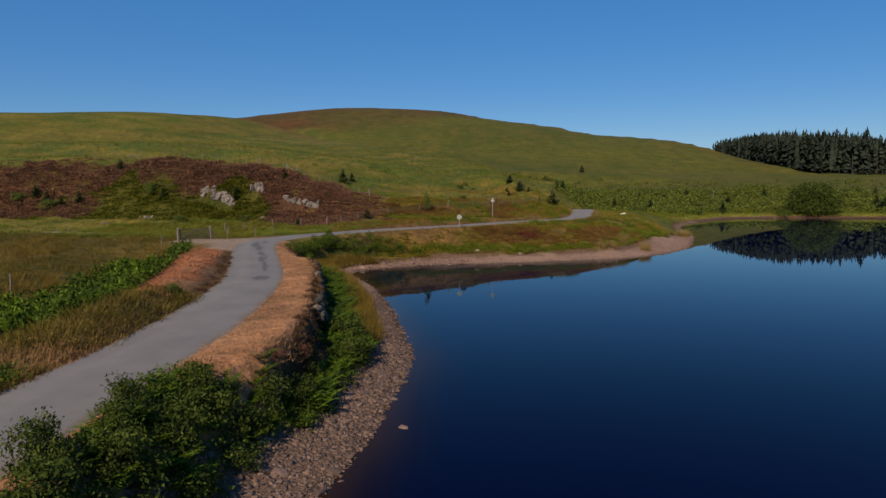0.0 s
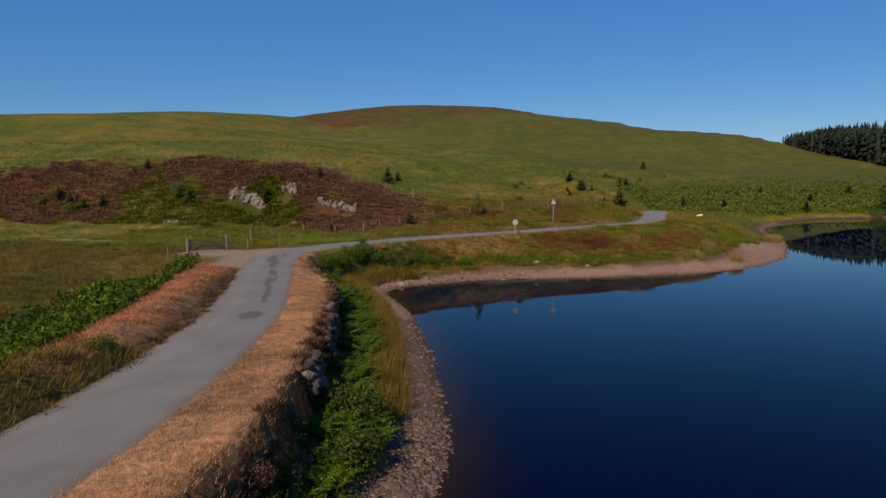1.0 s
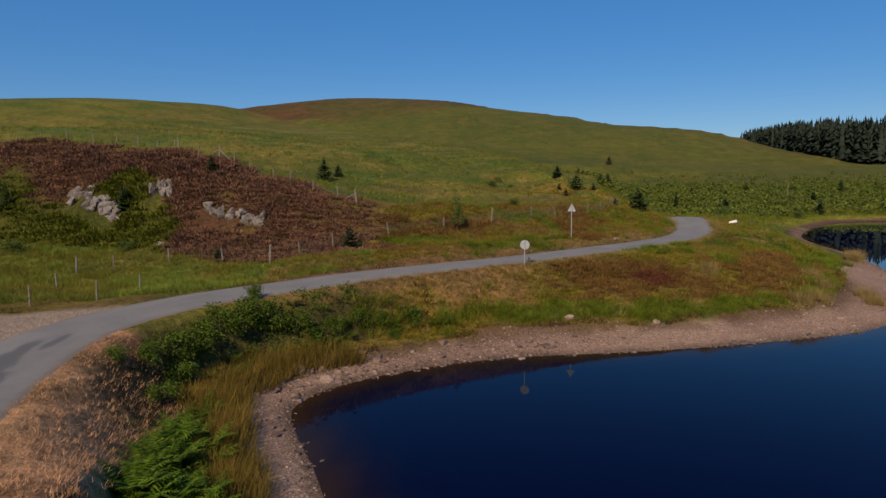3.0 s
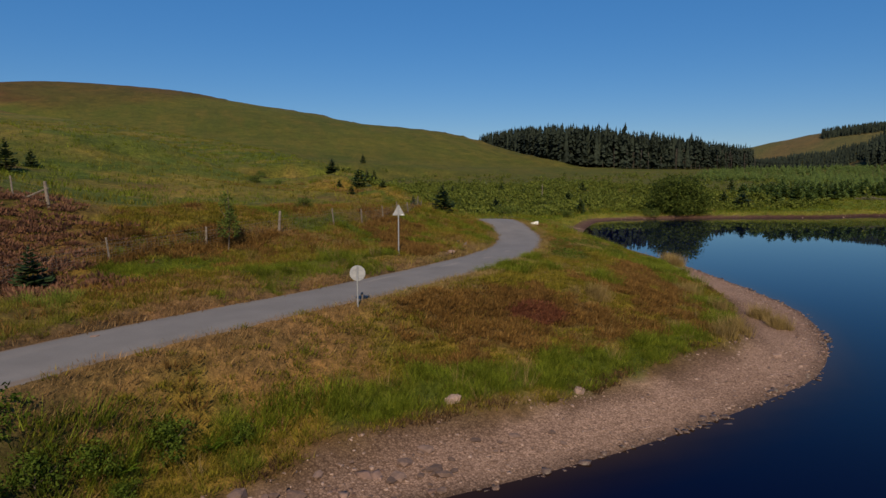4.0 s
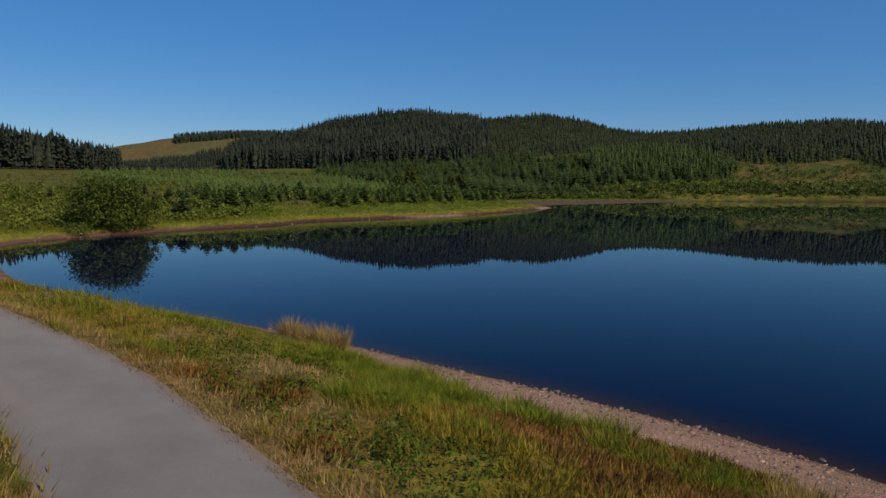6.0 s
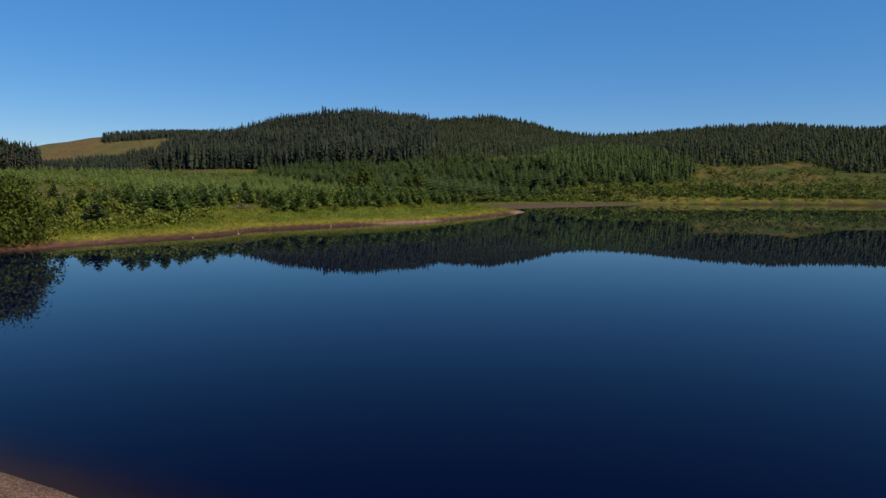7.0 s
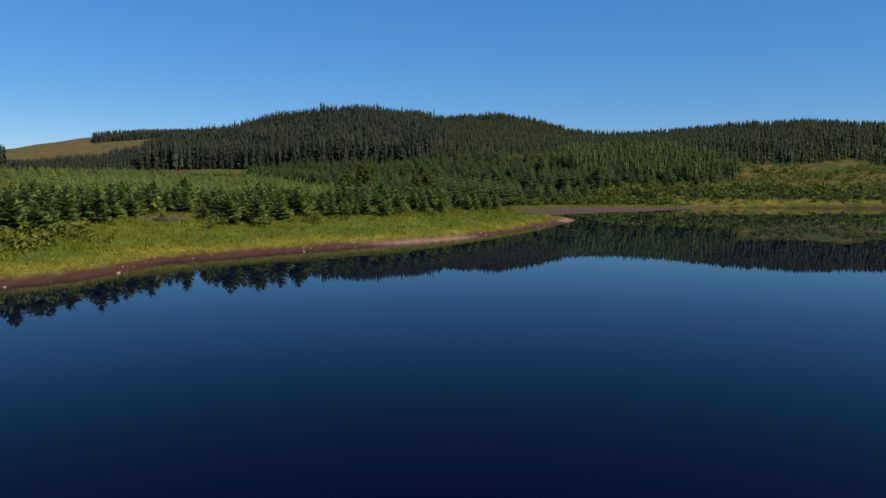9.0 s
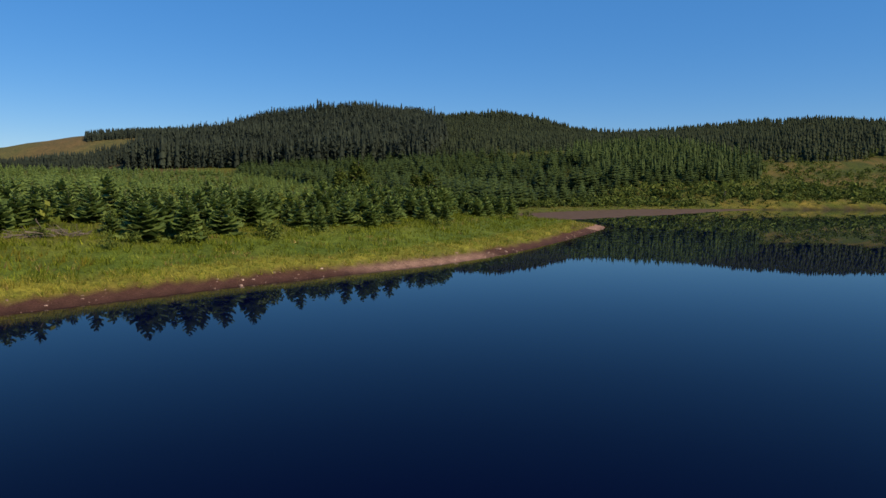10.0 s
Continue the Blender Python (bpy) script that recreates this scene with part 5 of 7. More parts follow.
stuff("bilberry", HEATH, *keep(~sel, x, y), r.uniform(0.7, 1.4, (~sel).sum()) * low_[~sel], M_BILBERRY, "olive bilberry cover among the heather", "shrub", 63)
x, y, r = places(800, -6, 46, 80, 128, 166)
s_, off = grids(x, y)
m = (s_ > beach_width(x, y) + 0.7) & (off > 0.8) & ((s_ < beach_width(x, y) + 3.5) | (fbm(x, y, 6, 106) > 0.6)) & (r.random(len(x)) < 0.6)
x, y = keep(m, x, y)
stuff("moor_grass", PALE, x, y, r.uniform(0.6, 1.25, len(x)), M_PALE, "pale seeding grass clumps above the shingle", "grass", 167)

rush_x, rush_y, r = places(300, 0, 1, 0, 1, 171)
for_clump = np.array([(27.4, 92.9), (27.9, 94.6), (25.0, 94.8), (20.8, 90.0), (26.0, 98.8), (16.2, 94.2), (41.6, 119.4), (40.8, 118.0), (43.0, 122.0), (22.6, 91.0)])
ck = np.arange(len(rush_x)) % len(for_clump)
rush_x, rush_y = for_clump[ck, 0] + 1.0 * (rush_x - 0.5), for_clump[ck, 1] + 1.0 * (rush_y - 0.5)
stuff("rushes", RUSHES, rush_x, rush_y, r.uniform(0.7, 1.15, len(rush_x)) * np.where(rush_x > 39, 1.35, 1.0), M_PALE, "tawny rush clumps at the shingle's edge", "rush", 172)

x, y, r = places(2600, 8, 34, 106, 150, 221)
s_, off = grids(x, y)
m = (off > 0.5) & (off < 7) & (fbm(x, y, 4, 222) > 0.46)
x, y = keep(m, x, y)
sel = fbm(x, y, 2.5, 223) > 0.56
stuff("green_grass", LUSH, *keep(sel, x, y), r.uniform(0.9, 1.7, sel.sum()), M_GREEN, "tall green grass beside the road bend", "grass", 224)
stuff("moor_grass", PALE, *keep(~sel, x, y), r.uniform(0.5, 0.9, (~sel).sum()), M_MOOR, "browned tall grass beside the road bend", "grass", 225)

cl = np.array([(33.6, 109.4), (32.1, 108.2), (28.8, 105.2), (27.4, 102.6), (30.2, 103.4), (35.6, 111.6), (30.6, 106.6), (26.4, 100.8), (24.6, 95.8), (18.2, 96.6), (-2.6, 85.0), (-1.2, 85.6), (-7.4, 82.3), (-6.2, 82.9), (-5.4, 83.6), (0.6, 85.9)])
cx_, cy_, r = places(440, -1, 1, -1, 1, 334)
ck = np.arange(len(cx_)) % len(cl)
stuff("green_grass", CLUMP, cl[ck, 0] + 0.75 * cx_, cl[ck, 1] + 0.75 * cy_, r.uniform(1.0, 1.9, len(cx_)), M_GREEN, "tall green rush clumps on the lakeside slope", "rush", 335)

# tall rough grass between road and heather bank
x, y, r = places(9000, -46, -8, 78, 99, 410)
s_, off = grids(x, y)
m = (off > 0.5) & (y < bank_foot(x) + 0.5) & (along(APRON, x, y)[0] > 3.4) & (along(TRACK, x, y)[0] > 1.2) & (zat_side(x, y) > 0) & (s_ > 8)
x, y = keep(m, x, y)
sel = fbm(x, y, 2.2, 411) > 0.55
stuff("rough_grass", CLUMP, *keep(sel, x, y), (0.4 + 1.0 * fbm(x, y, 2, 412))[sel], M_MEADOW, "tall green rough grass below the heather bank", "grass", 413, 0.2)
stuff("rough_grass", CLUMP, *keep(~sel, x, y), (0.35 + 0.9 * fbm(x, y, 2, 412))[~sel], M_HILL, "olive rough grass below the heather bank", "grass", 414, 0.2)

# broken turf edge above the shingle
x, y, r = places(16000, -8, 40, 78, 118, 337)
s_, off = grids(x, y)
e_ = s_ - beach_width(x, y)
m = (np.abs(e_ - 0.35 - 0.9 * (fbm(x, y, 2.2, 312) - 0.5)) < 0.28) & (fbm(x, y, 2.5, 338) > 0.46)
x, y = keep(m, x, y)
stuff("turf_edge", [sprigs(30, 0.36, 0.22, 0.03, k + 280) for k in range(4)], x, y, r.uniform(0.5, 1.15, len(x)), M_FRINGE, "dark peaty turf edge crumbling above the shingle", "turf", 339)

# dark heathy fringe along the road edges; westward also standing for bank shade
x, y, r = places(30000, -24, 36, 22, 134, 320)
s_, off = grids(x, y)
m = (off > 0.05) & (off < 0.55 + 0.5 * fbm(x, y, 3, 405) * (y < 62)) & (((y < 62) & (x < np.interp(y, ROAD_WEST[:, 1], ROAD_WEST[:, 0]))) | ((y > 88) & (zat_side(x, y) > 0) & (fbm(x, y, 3, 321) > 0.45)))
x, y = keep(m, x, y)
stuff("heather", CUSHION, x, y, np.where(y > 80, 0.6, 1.0) * r.uniform(0.35, 0.75, len(x)), M_FRINGE, "dark brown heathy fringe, partly standing for bank shade, along the road edge", "heather", 322)
x, y, r = places(9000, -14, -4, 27, 60, 323)
wx4 = np.interp(y, WALL_LINE[:, 1], WALL_LINE[:, 0])
m = (x > wx4 - 0.6 * fbm(x, y, 2, 324)) & (x < wx4 + 0.55) & (fbm(x, y, 3, 325) > 0.40)
x, y = keep(m, x, y)
stuff("heather", CUSHION, x, y, r.uniform(0.4, 0.9, len(x)), M_FRINGE, "brown heather hanging over the retaining wall", "heather", 326)

# tawny rushes by the western shore and clumps above the shingle
x, y, r = places(9000, -13, 2, 36, 82, 67)
s_, off = grids(x, y)
m = (s_ > 1.7) & (s_ < 2.95 + 1.8 * smooth(68, 72, y) + 1.2 * (fbm(x, y, 5, 80) - 0.5)) & (off > 2.6) & (y > 38) & (y < 79)
x, y = keep(m, x, y)
stuff("rushes", RUSHES, x, y, 0.75 + 0.5 * fbm(x, y, 4, 81), M_RUSH, "tall tawny rushes between bracken and shingle", "rush", 68)

x, y, r = places(9000, -24, -11, 4, 40, 168)
s_, off = grids(x, y)
m = (off > 0.25) & (off < 4.6 - 2.2 * smooth(27, 31, y) + 1.6 * (fbm(x, y, 4, 108) - 0.5)) & (x < np.interp(y, ROAD_WEST[:, 1], ROAD_WEST[:, 0])) & (y < 40 - 5 * fbm(x, y, 3, 107))
x, y = keep(m, x, y)
sel = fbm(x, y, 1.6, 109) > 0.60 - 0.4 * smooth(25, 29, y)
stuff("moor_grass", TURF, *keep(sel, x, y), r.uniform(1.3, 2.6, sel.sum()), M_FIELD, "olive-brown rough grass on the roadside bank", "grass", 169)
stuff("dry_grass", TURF, *keep(~sel, x, y), r.uniform(1.3, 2.6, (~sel).sum()), M_TAN, "tawny seeding grass on the roadside bank", "grass", 170)

# bracken: field bank, wall foot
x, y, r = places(5200, -36, -13, 14, 68, 69)
s_, off = grids(x, y)
m = (off > 4.9 - 2.2 * smooth(27, 31, y) * (1 - smooth(35, 39, y)) + 1.4 * (fbm(x, y, 3, 105) - 0.5)) & (off < 9.8 + 4 * (fbm(x, y, 6, 82) - 0.5) - 3.5 * smooth(52, 66, y)) & (x < -13) & (along(APRON, x, y)[0] > 4.0) & (fbm(x, y, 2.4, 104) > 0.36)
x, y, off = keep(m, x, y, off)
# lit and shaded bracken painted as two greens, scattered by noise
lit_ = fbm(x, y, 1.5, 340) > 0.55
stuff("bracken", BRACKEN, *keep(~lit_, x, y), r.uniform(0.6, 1.35, (~lit_).sum()), M_FIELDFERN, "dense green bracken along the field bank", "fern", 70)
stuff("bracken", BRACKEN, *keep(lit_, x, y), r.uniform(0.6, 1.45, lit_.sum()), M_FERN, "fresh green bracken along the field bank", "fern", 341)
x, y, r = places(7000, -28, -11.5, 22, 66, 71)
s_, off = grids(x, y)
m = (off > 1.2) & (along(APRON, x, y)[0] > 3.0) & (off < 5.2 + 1.6 * (fbm(x, y, 5, 83) - 0.5)) & (x < np.interp(y, ROAD_WEST[:, 1], ROAD_WEST[:, 0])) & (y > 32 + 4 * fbm(x, y, 3, 107))
x, y, off = keep(m, x, y, off)
stuff("dead_bracken", [blades(14, 0.2, 0.30, 0.014, k + 30, 2.2, 1) for k in range(3)], x, y, r.uniform(0.6, 1.1, len(x)), M_RUSTFERN, "rust-red dead bracken on the road bank", "fern", 72)

# ---- scrub and plantations farther off (uncountable) ----
LOWSCRUB = [leaf_cloud(40, 1.0, 1.0, 0.185, k + 200, 0.4, 0.0, 7) for k in range(5)]
SCRUB = [leaf_cloud(26, 1.0, 1.15, 0.28, k + 40, 0.5, 0.0, 6) for k in range(5)]
x, y, r = places(3000, 25, 480, 185, 470, 73)
s_, off = grids(x, y)
m = (s_ > 24) & (off > 14) & (y < 430 - 0.15 * x) & (x + 0.55 * (y - 180) > 62) & ((fbm(x, y, 28, 84) > 0.40) | (r.random(len(x)) < 0.35)) & (y < 400) & ~inside(A_LINES[0] + A_LINES[1], x, y)
x, y = keep(m, x, y)
stuff("scrub", LOWSCRUB, x, y, 0.7 + 1.7 * r.random(len(x)) ** 1.8, M_SCRUB, "green willow and birch scrub on the lowland", "scrub", 74)
x, y, r = places(6500, 22, 150, 178, 330, 198)
s_, off = grids(x, y)
m = (s_ > 9) & (off > 12) & (x + 0.45 * (y - 180) > 48) & ~inside(A_LINES[0] + A_LINES[1], x, y) & (fbm(x, y, 9, 112) > 0.38)
x, y = keep(m, x, y)
stuff("scrub", LOWSCRUB, x, y, 0.7 + 1.6 * r.random(len(x)) ** 1.6, M_SCRUB, "low bright willow scrub over the rough lowland", "scrub", 199)
x, y, r = places(6800, 375, 660, -160, 190, 75)
s_, off = grids(x, y)
m = (s_ > 3) & ((s_ < 60) | (fbm(x, y, 22, 88) > 0.44)) & (y < 70 + 90 * (s_ < 70))
x, y = keep(m, x, y)
stuff("scrub", SCRUB, x, y, 0.7 + 2.0 * r.random(len(x)) ** 2 + 0.8 * (s_[m] < 60) * (s_[m] > 12), M_LEAF, "round willow bushes on the far heathy shore", "scrub", 76)

x, y, r = places(5200, 290, 470, -160, 215, 348)
s_, off = grids(x, y)
m = (s_ > 9 + 4 * fbm(x, y, 12, 349)) & (s_ < 46) & ((y > 60) | (fbm(x, y, 10, 350) > 0.36))
x, y = keep(m, x, y)
stuff("scrub", SCRUB, x, y, 1.1 + 2.3 * r.random(len(x)) ** 1.5, M_WILLOW, "dense dark green willow bushes along the far shore", "scrub", 351)
x, y, r = places(9000, 290, 470, -160, 190, 352)
s_, off = grids(x, y)
m = (s_ > 1.2) & (s_ < 9 + 5 * (fbm(x, y, 9, 353) - 0.5)) & (fbm(x, y, 14, 354) > 0.36)
x, y = keep(m, x, y)
stuff("reeds", TUSSOCK, x, y, r.uniform(0.8, 1.9, len(x)), M_GREEN, "strip of light green reeds along the far waterline", "reed", 355)

MID = [spruce_mid(8, k + 20, 0.42) for k in range(4)]
x, y = grown([(150, 205), (200, 186), (262, 172), (300, 185), (370, 165), (420, 150), (500, 235), (595, 430), (598, 540), (480, 520), (330, 440), (230, 340), (170, 260)], 5.2, 77, 0.78)
r = np.random.default_rng(77)
s_, off = grids(x, y)
m = (s_ > 42) & (fbm(x, y, 35, 85) > 0.42 + 0.12 * (1 - smooth(205, 265, x))) & (y < 470 + 60 * smooth(500, 540, x))
x, y = keep(m, x, y)
stuff("young_spruces", MID, x, y, 1.4 + 3.8 * fbm(x, y, 16, 90) + r.uniform(-0.8, 1.6, len(x)), M_SPRUCE, "young spruce plantation behind the far shore", "plantation", 78, 0.02)
x, y = grown([(330, 190), (390, 160), (455, 135), (478, 85), (520, 64), (560, 60), (600, 170), (640, 260), (645, 350), (625, 445), (570, 420), (500, 345), (420, 240)], 5.4, 79, 0.8)
stuff("young_spruces", MID, x, y, 3.0 + 8.0 * fbm(x, y, 24, 91) + np.random.default_rng(79).uniform(-1.5, 3.5, len(x)), M_SPRUCE_LIGHT, "taller green plantation below the dark wood", "plantation", 80, 0.02)


# ---- single trees and bushes ----
def tree(name, m, h, crown, trunk, label, category, mat, group=""):
    t = thing(name, m, label, category, group)
    c = part("crown", crown, mat, t)
    k = part("trunk", trunk, M_BARK, t)
    c.scale = k.scale = (h, h, h)
    return t


def at(x, y, yaw=0.0, sink=0.06):
    return pose(x, y, float(zat(np.array([x]), np.array([y]))[0]) - sink, 0, 0, yaw)


SPRUCE_SINGLE = [mesh_np("crown", *spruce_near(16, k + 64, 0.36 + 0.05 * k, 0.55)) for k in range(3)]
SPRUCE_MESH = [mesh_np("crown", *spruce_near(16, k + 60, 0.44 + 0.05 * k, 0.58)) for k in range(4)]
SPRUCE_TRUNK = trunk_mesh("trunk", 0.97, 0.018, 0.003)
r = np.random.default_rng(81)


def spruce(x, y, h, label, group="", k=0):
    return tree("spruce", at(x, y, r.uniform(0, 360)), h, SPRUCE_MESH[k % 4] if group else SPRUCE_SINGLE[k % 3], SPRUCE_TRUNK, label, "spruce", M_SPRUCE if group else M_SPRUCE_DARK, group)


LOWLAND_BUSHES = []
# spruces of the plantation edge nearest the water
px_, py_ = grown([(138, 199), (165, 187), (200, 172), (262, 160), (275, 175), (262, 195), (200, 226), (150, 232)], 3.4, 82, 0.88)
ps = zat(px_, py_, GS)
ok = (ps > 15.5 - 4.5 * smooth(205, 250, px_) + 6 * (fbm(px_, py_, 9, 86) - 0.5)) & (ps < 44) & (fbm(px_, py_, 14, 89) > 0.30) & ~((np.abs(px_ - 165.5) < 5.5) & (np.abs(py_ - 193.5) < 5.5))
px_, py_ = px_[ok], py_[ok]
for i, (a, b) in enumerate(zip(px_, py_)):
    hh = 2.0 + 3.7 * fbm(np.array([a]), np.array([b]), 10, 87)[0] + r.uniform(-1.0, 1.2)
    spruce(a, b, hh, "young green spruce in the lakeside plantation", "plantation spruces", i)
for i, (a, b, hh, lab) in enumerate([(-23.5, 105.0, 1.8, "small young spruce among heather"), (-19.5, 137, 3.6, "young spruce on the grassy hillside"), (-18.6, 143, 2.2, "small young spruce on the grassy hillside"),
                                     (-10.0, 95.2, 2.1, "bushy dark spruce beside the roadside fence"), (15.6, 161.5, 2.3, "young bushy spruce on the hill spur"), (16.7, 149.6, 3.1, "broad bushy spruce on the hill spur"), (17.6, 141.5, 1.3, "small bushy spruce on the hill spur"),
                                     (20.6, 129.5, 3.4, "dark bushy spruce above the road bend"), (-19.0, 92.6, 1.5, "small spruce at the foot of the bank"), (-61.5, 108.4, 3.4, "dark spruce on the heather bank"), (-58.5, 107.0, 2.6, "dark spruce on the heather bank"), (-64, 109.6, 3.0, "dark spruce on the heather bank"), (-42, 105.3, 3.2, "dark spruce on the heather bank"),
                                     (-52.2, 113.5, 3.0, "dark spruce on the heather bank"), (-30, 102.2, 2.8, "dark spruce between rock outcrops"), (-56, 107.4, 3.2, "dark spruce on the heather bank"),
                                     (82, 412, 6.0, "lone spruce at the foot of the far hill"), (61, 203.7, 4.2, "blue-green spruce in the scrub"), (53, 214, 4.0, "dark spruce in the scrub"),
                                     (80.8, 200, 4.2, "spruce near the cove"), (172.2, 189.2, 1.9, "small spruce on the shore meadow"), (37, 226, 3.6, "young spruce on the lowland edge"),
                                     (13.7, 147.6, 1.2, "small dark spruce on the hill spur"), (13.4, 139.6, 1.3, "small dark spruce on the hill spur"), (18.8, 133.6, 1.4, "small dark spruce on the hill spur"), (118, 214, 4.6, "young spruce behind the cove"), (93, 226, 4.4, "young spruce in the scrub")]):
    one = spruce(a, b, hh * (0.68 if "bank" in lab or "outcrops" in lab else 0.9), lab, "", i)
    if "bushy" in lab:
        one.scale = (1.2, 1.2, 1.0)
lx, ly, r5 = places(420, 30, 165, 172, 300, 342)
ls, lo = grids(lx, ly)
okl = (ls > 14) & (lo > 14) & (lx + 0.45 * (ly - 180) > 50) & ~inside(A_LINES[0] + A_LINES[1], lx, ly) & (np.hypot(lx - 104, ly - 194) > 14)
for i, (a, b) in enumerate(list(zip(lx[okl], ly[okl]))[:64]):
    if i % 3 == 0:
        spruce(a, b, 1.8 + 2.6 * r5.random(), "dark young spruce in the lowland scrub", "", i)
    else:
        LOWLAND_BUSHES.append((a, b, r5.uniform(1.2, 2.8), r5.uniform(0.9, 1.9)))
low_spruce = spruce(127, 198.5, 4.8, "broad low spruce on the shore meadow", "", 3)
low_spruce.scale = (2.1, 2.1, 1.0)

# tall pines beyond the plantation
PINE = mesh_np("crown", *leaf_cloud(1100, 0.36, 0.85, 0.045, 88, 0.3, 0.12, 16))
PINE_TRUNK = trunk_mesh("trunk", 0.95, 0.025, 0.006, [(0.4, 0.5, 0.2, 0.1), (0.5, 2.4, 0.22, 0.12), (0.6, 4.4, 0.2, 0.12)])
for a, b, hh in ((350, 234, 15), (357, 238, 14), (346, 240, 12), (364, 216, 11), (371, 213, 12), (378, 212, 10), (384, 217, 11)):
    tree("pine", at(a, b, r.uniform(0, 360)), hh, PINE, PINE_TRUNK, "tall dark pine rising above the plantation", "pine", M_BUSH, "tall pines")

# the broad willow by the cove
willow = thing("willow_tree", at(104, 194.5), "broad rounded green willow beside the cove", "tree")
part("crown", mesh_np("crown", *leaf_cloud(15000, 8.2, 9.0, 0.27, 89, 0.5, 0.1, 40)), M_BUSH, willow)
part("trunk", trunk_mesh("trunk", 5.5, 0.32, 0.1, [(1.2, 0.4, 4.5, 3.2), (1.6, 2.2, 4.2, 3.6), (1.4, 3.9, 4.6, 3.0), (2.2, 5.2, 3.6, 3.8)]), M_BARK, willow)

BUSH_MESH = [mesh_np("leaves", *leaf_cloud(1600, 1.0, 1.15, 0.055, k + 90, 0.4, 0.0, 16)) for k in range(3)]
BUSH_STEM = trunk_mesh("stem", 0.8, 0.03, 0.008, [(0.1, 0.5, 0.6, 0.6), (0.1, 2.1, 0.55, 0.7), (0.12, 3.7, 0.6, 0.55), (0.1, 5.2, 0.5, 0.7)], 5)


def bush(x, y, size, tall, label, mat, k=0, name="bush"):
    t = thing(name, at(x, y, r.uniform(0, 360)), label, "bush")
    for n_, me, ma in (("leaves", BUSH_MESH[k % 3], mat), ("stem", BUSH_STEM, M_BARK)):
        part(n_, me, ma, t).scale = (size, size, tall)
    for o in t.children:
        if o.name.startswith("leaves") and o.data.materials[0] != mat:
            o.material_slots[0].link = "OBJECT"
            o.material_slots[0].material = mat
    return t


for i, (a, b, sz, tl) in enumerate([(-3.7, 33.6, 1.35, 1.25), (-4.4, 37.0, 1.35, 1.45), (-6.2, 22.4, 1.1, 1.2), (-6.6, 20.0, 1.1, 1.3), (-5.5, 25.0, 1.1, 1.1),
                                    (-6.9, 17.4, 1.1, 1.2), (-7.3, 14.8, 1.1, 1.1), (-4.8, 27.6, 0.8, 1.0), (-6.9, 21.4, 0.8, 0.8), (-7.6, 18.6, 0.8, 0.8), (-4.9, 29.6, 0.7, 0.9), (-4.9, 26.6, 0.9, 0.8), (-5.9, 19.0, 0.85, 0.75), (-5.6, 21.4, 0.85, 0.75), (-6.2, 16.6, 0.85, 0.75), (-5.7, 23.4, 0.8, 0.75), (-8.0, 16.2, 0.9, 1.0), (-7.7, 19.6, 0.8, 0.95)]):
    bush(a, b, sz, tl, "dense dark green willow bush above the shingle", M_BUSH, i)
for i, (a, b, sz, tl) in enumerate([(4.0, 151, 1.1, 0.9), (5.2, 155.5, 0.9, 0.8), (3.5, 111.0, 0.7, 0.7), (6.6, 150.0, 0.6, 0.5), (-44.5, 106.8, 1.7, 1.6), (-60, 106.5, 1.8, 1.4), (-66.5, 109.0, 1.6, 1.2), (-27, 96, 0.9, 0.9), (-36, 96.5, 1.2, 0.9), (48, 171, 2.2, 1.7), (95, 192.6, 2.8, 1.9), (69, 186, 2.0, 1.5), (-13.1, 36.2, 0.5, 0.55)]):
    bush(a, b, sz, tl, "rounded green bush on rough grass", M_LEAF, i)
for i, (a, b, sz, tl) in enumerate([(-5.2, 29.6, 0.5, 0.5), (-5.1, 31.4, 0.6, 0.6), (-5.1, 32.8, 0.6, 0.55), (-5.2, 34.0, 0.5, 0.5), (-5.5, 26.6, 0.4, 0.4), (-5.9, 36.2, 0.45, 0.4), (-8.2, 48.2, 0.5, 0.4), (-9.4, 54.0, 0.5, 0.4), (-7.0, 42.6, 0.5, 0.45), (-7.7, 45.5, 0.5, 0.4), (-8.8, 51.0, 0.5, 0.4)]):
    bush(a, b, sz, tl, "reddish-brown heather bush on the wall edge", M_HEATHER, i, "heather_bush")
for i, (a, b, sz, tl) in enumerate([(-13.6, 74.6, 1.2, 1.2), (-13.3, 76.0, 1.2, 1.3), (-12.6, 77.4, 1.1, 1.2), (-11.6, 78.2, 1.2, 1.35), (-10.4, 79.0, 1.05, 1.1), (-9.5, 79.2, 0.8, 0.9), (-14.2, 73.0, 1.1, 1.1), (-14.6, 71.2, 0.9, 0.8), (-13.6, 72.0, 1.0, 0.9), (-14.9, 69.4, 0.6, 0.55), (-13.4, 69.6, 0.9, 0.8), (-12.6, 79.3, 0.7, 0.7),
                                    (-7.6, 81.7, 0.9, 0.85), (-6.4, 82.6, 0.85, 0.8), (-4.7, 83.7, 0.95, 0.95), (-2.6, 84.5, 0.6, 0.6), (-8.6, 80.6, 0.8, 0.75), (-5.7, 81.9, 0.6, 0.55)]):
    bush(a, b, sz, tl, "leafy green bush between road bend and rushes", M_LUSHLEAF, i)
for i, (a, b, sz, tl) in enumerate(LOWLAND_BUSHES):
    bush(a, b, sz, tl, "rounded green willow bush in the lowland scrub", M_LEAF if i % 2 else M_BUSH, i)
rowan = thing("rowan_sapling", at(-2.0, 101.4), "slender rowan sapling by the hillside fence", "tree")
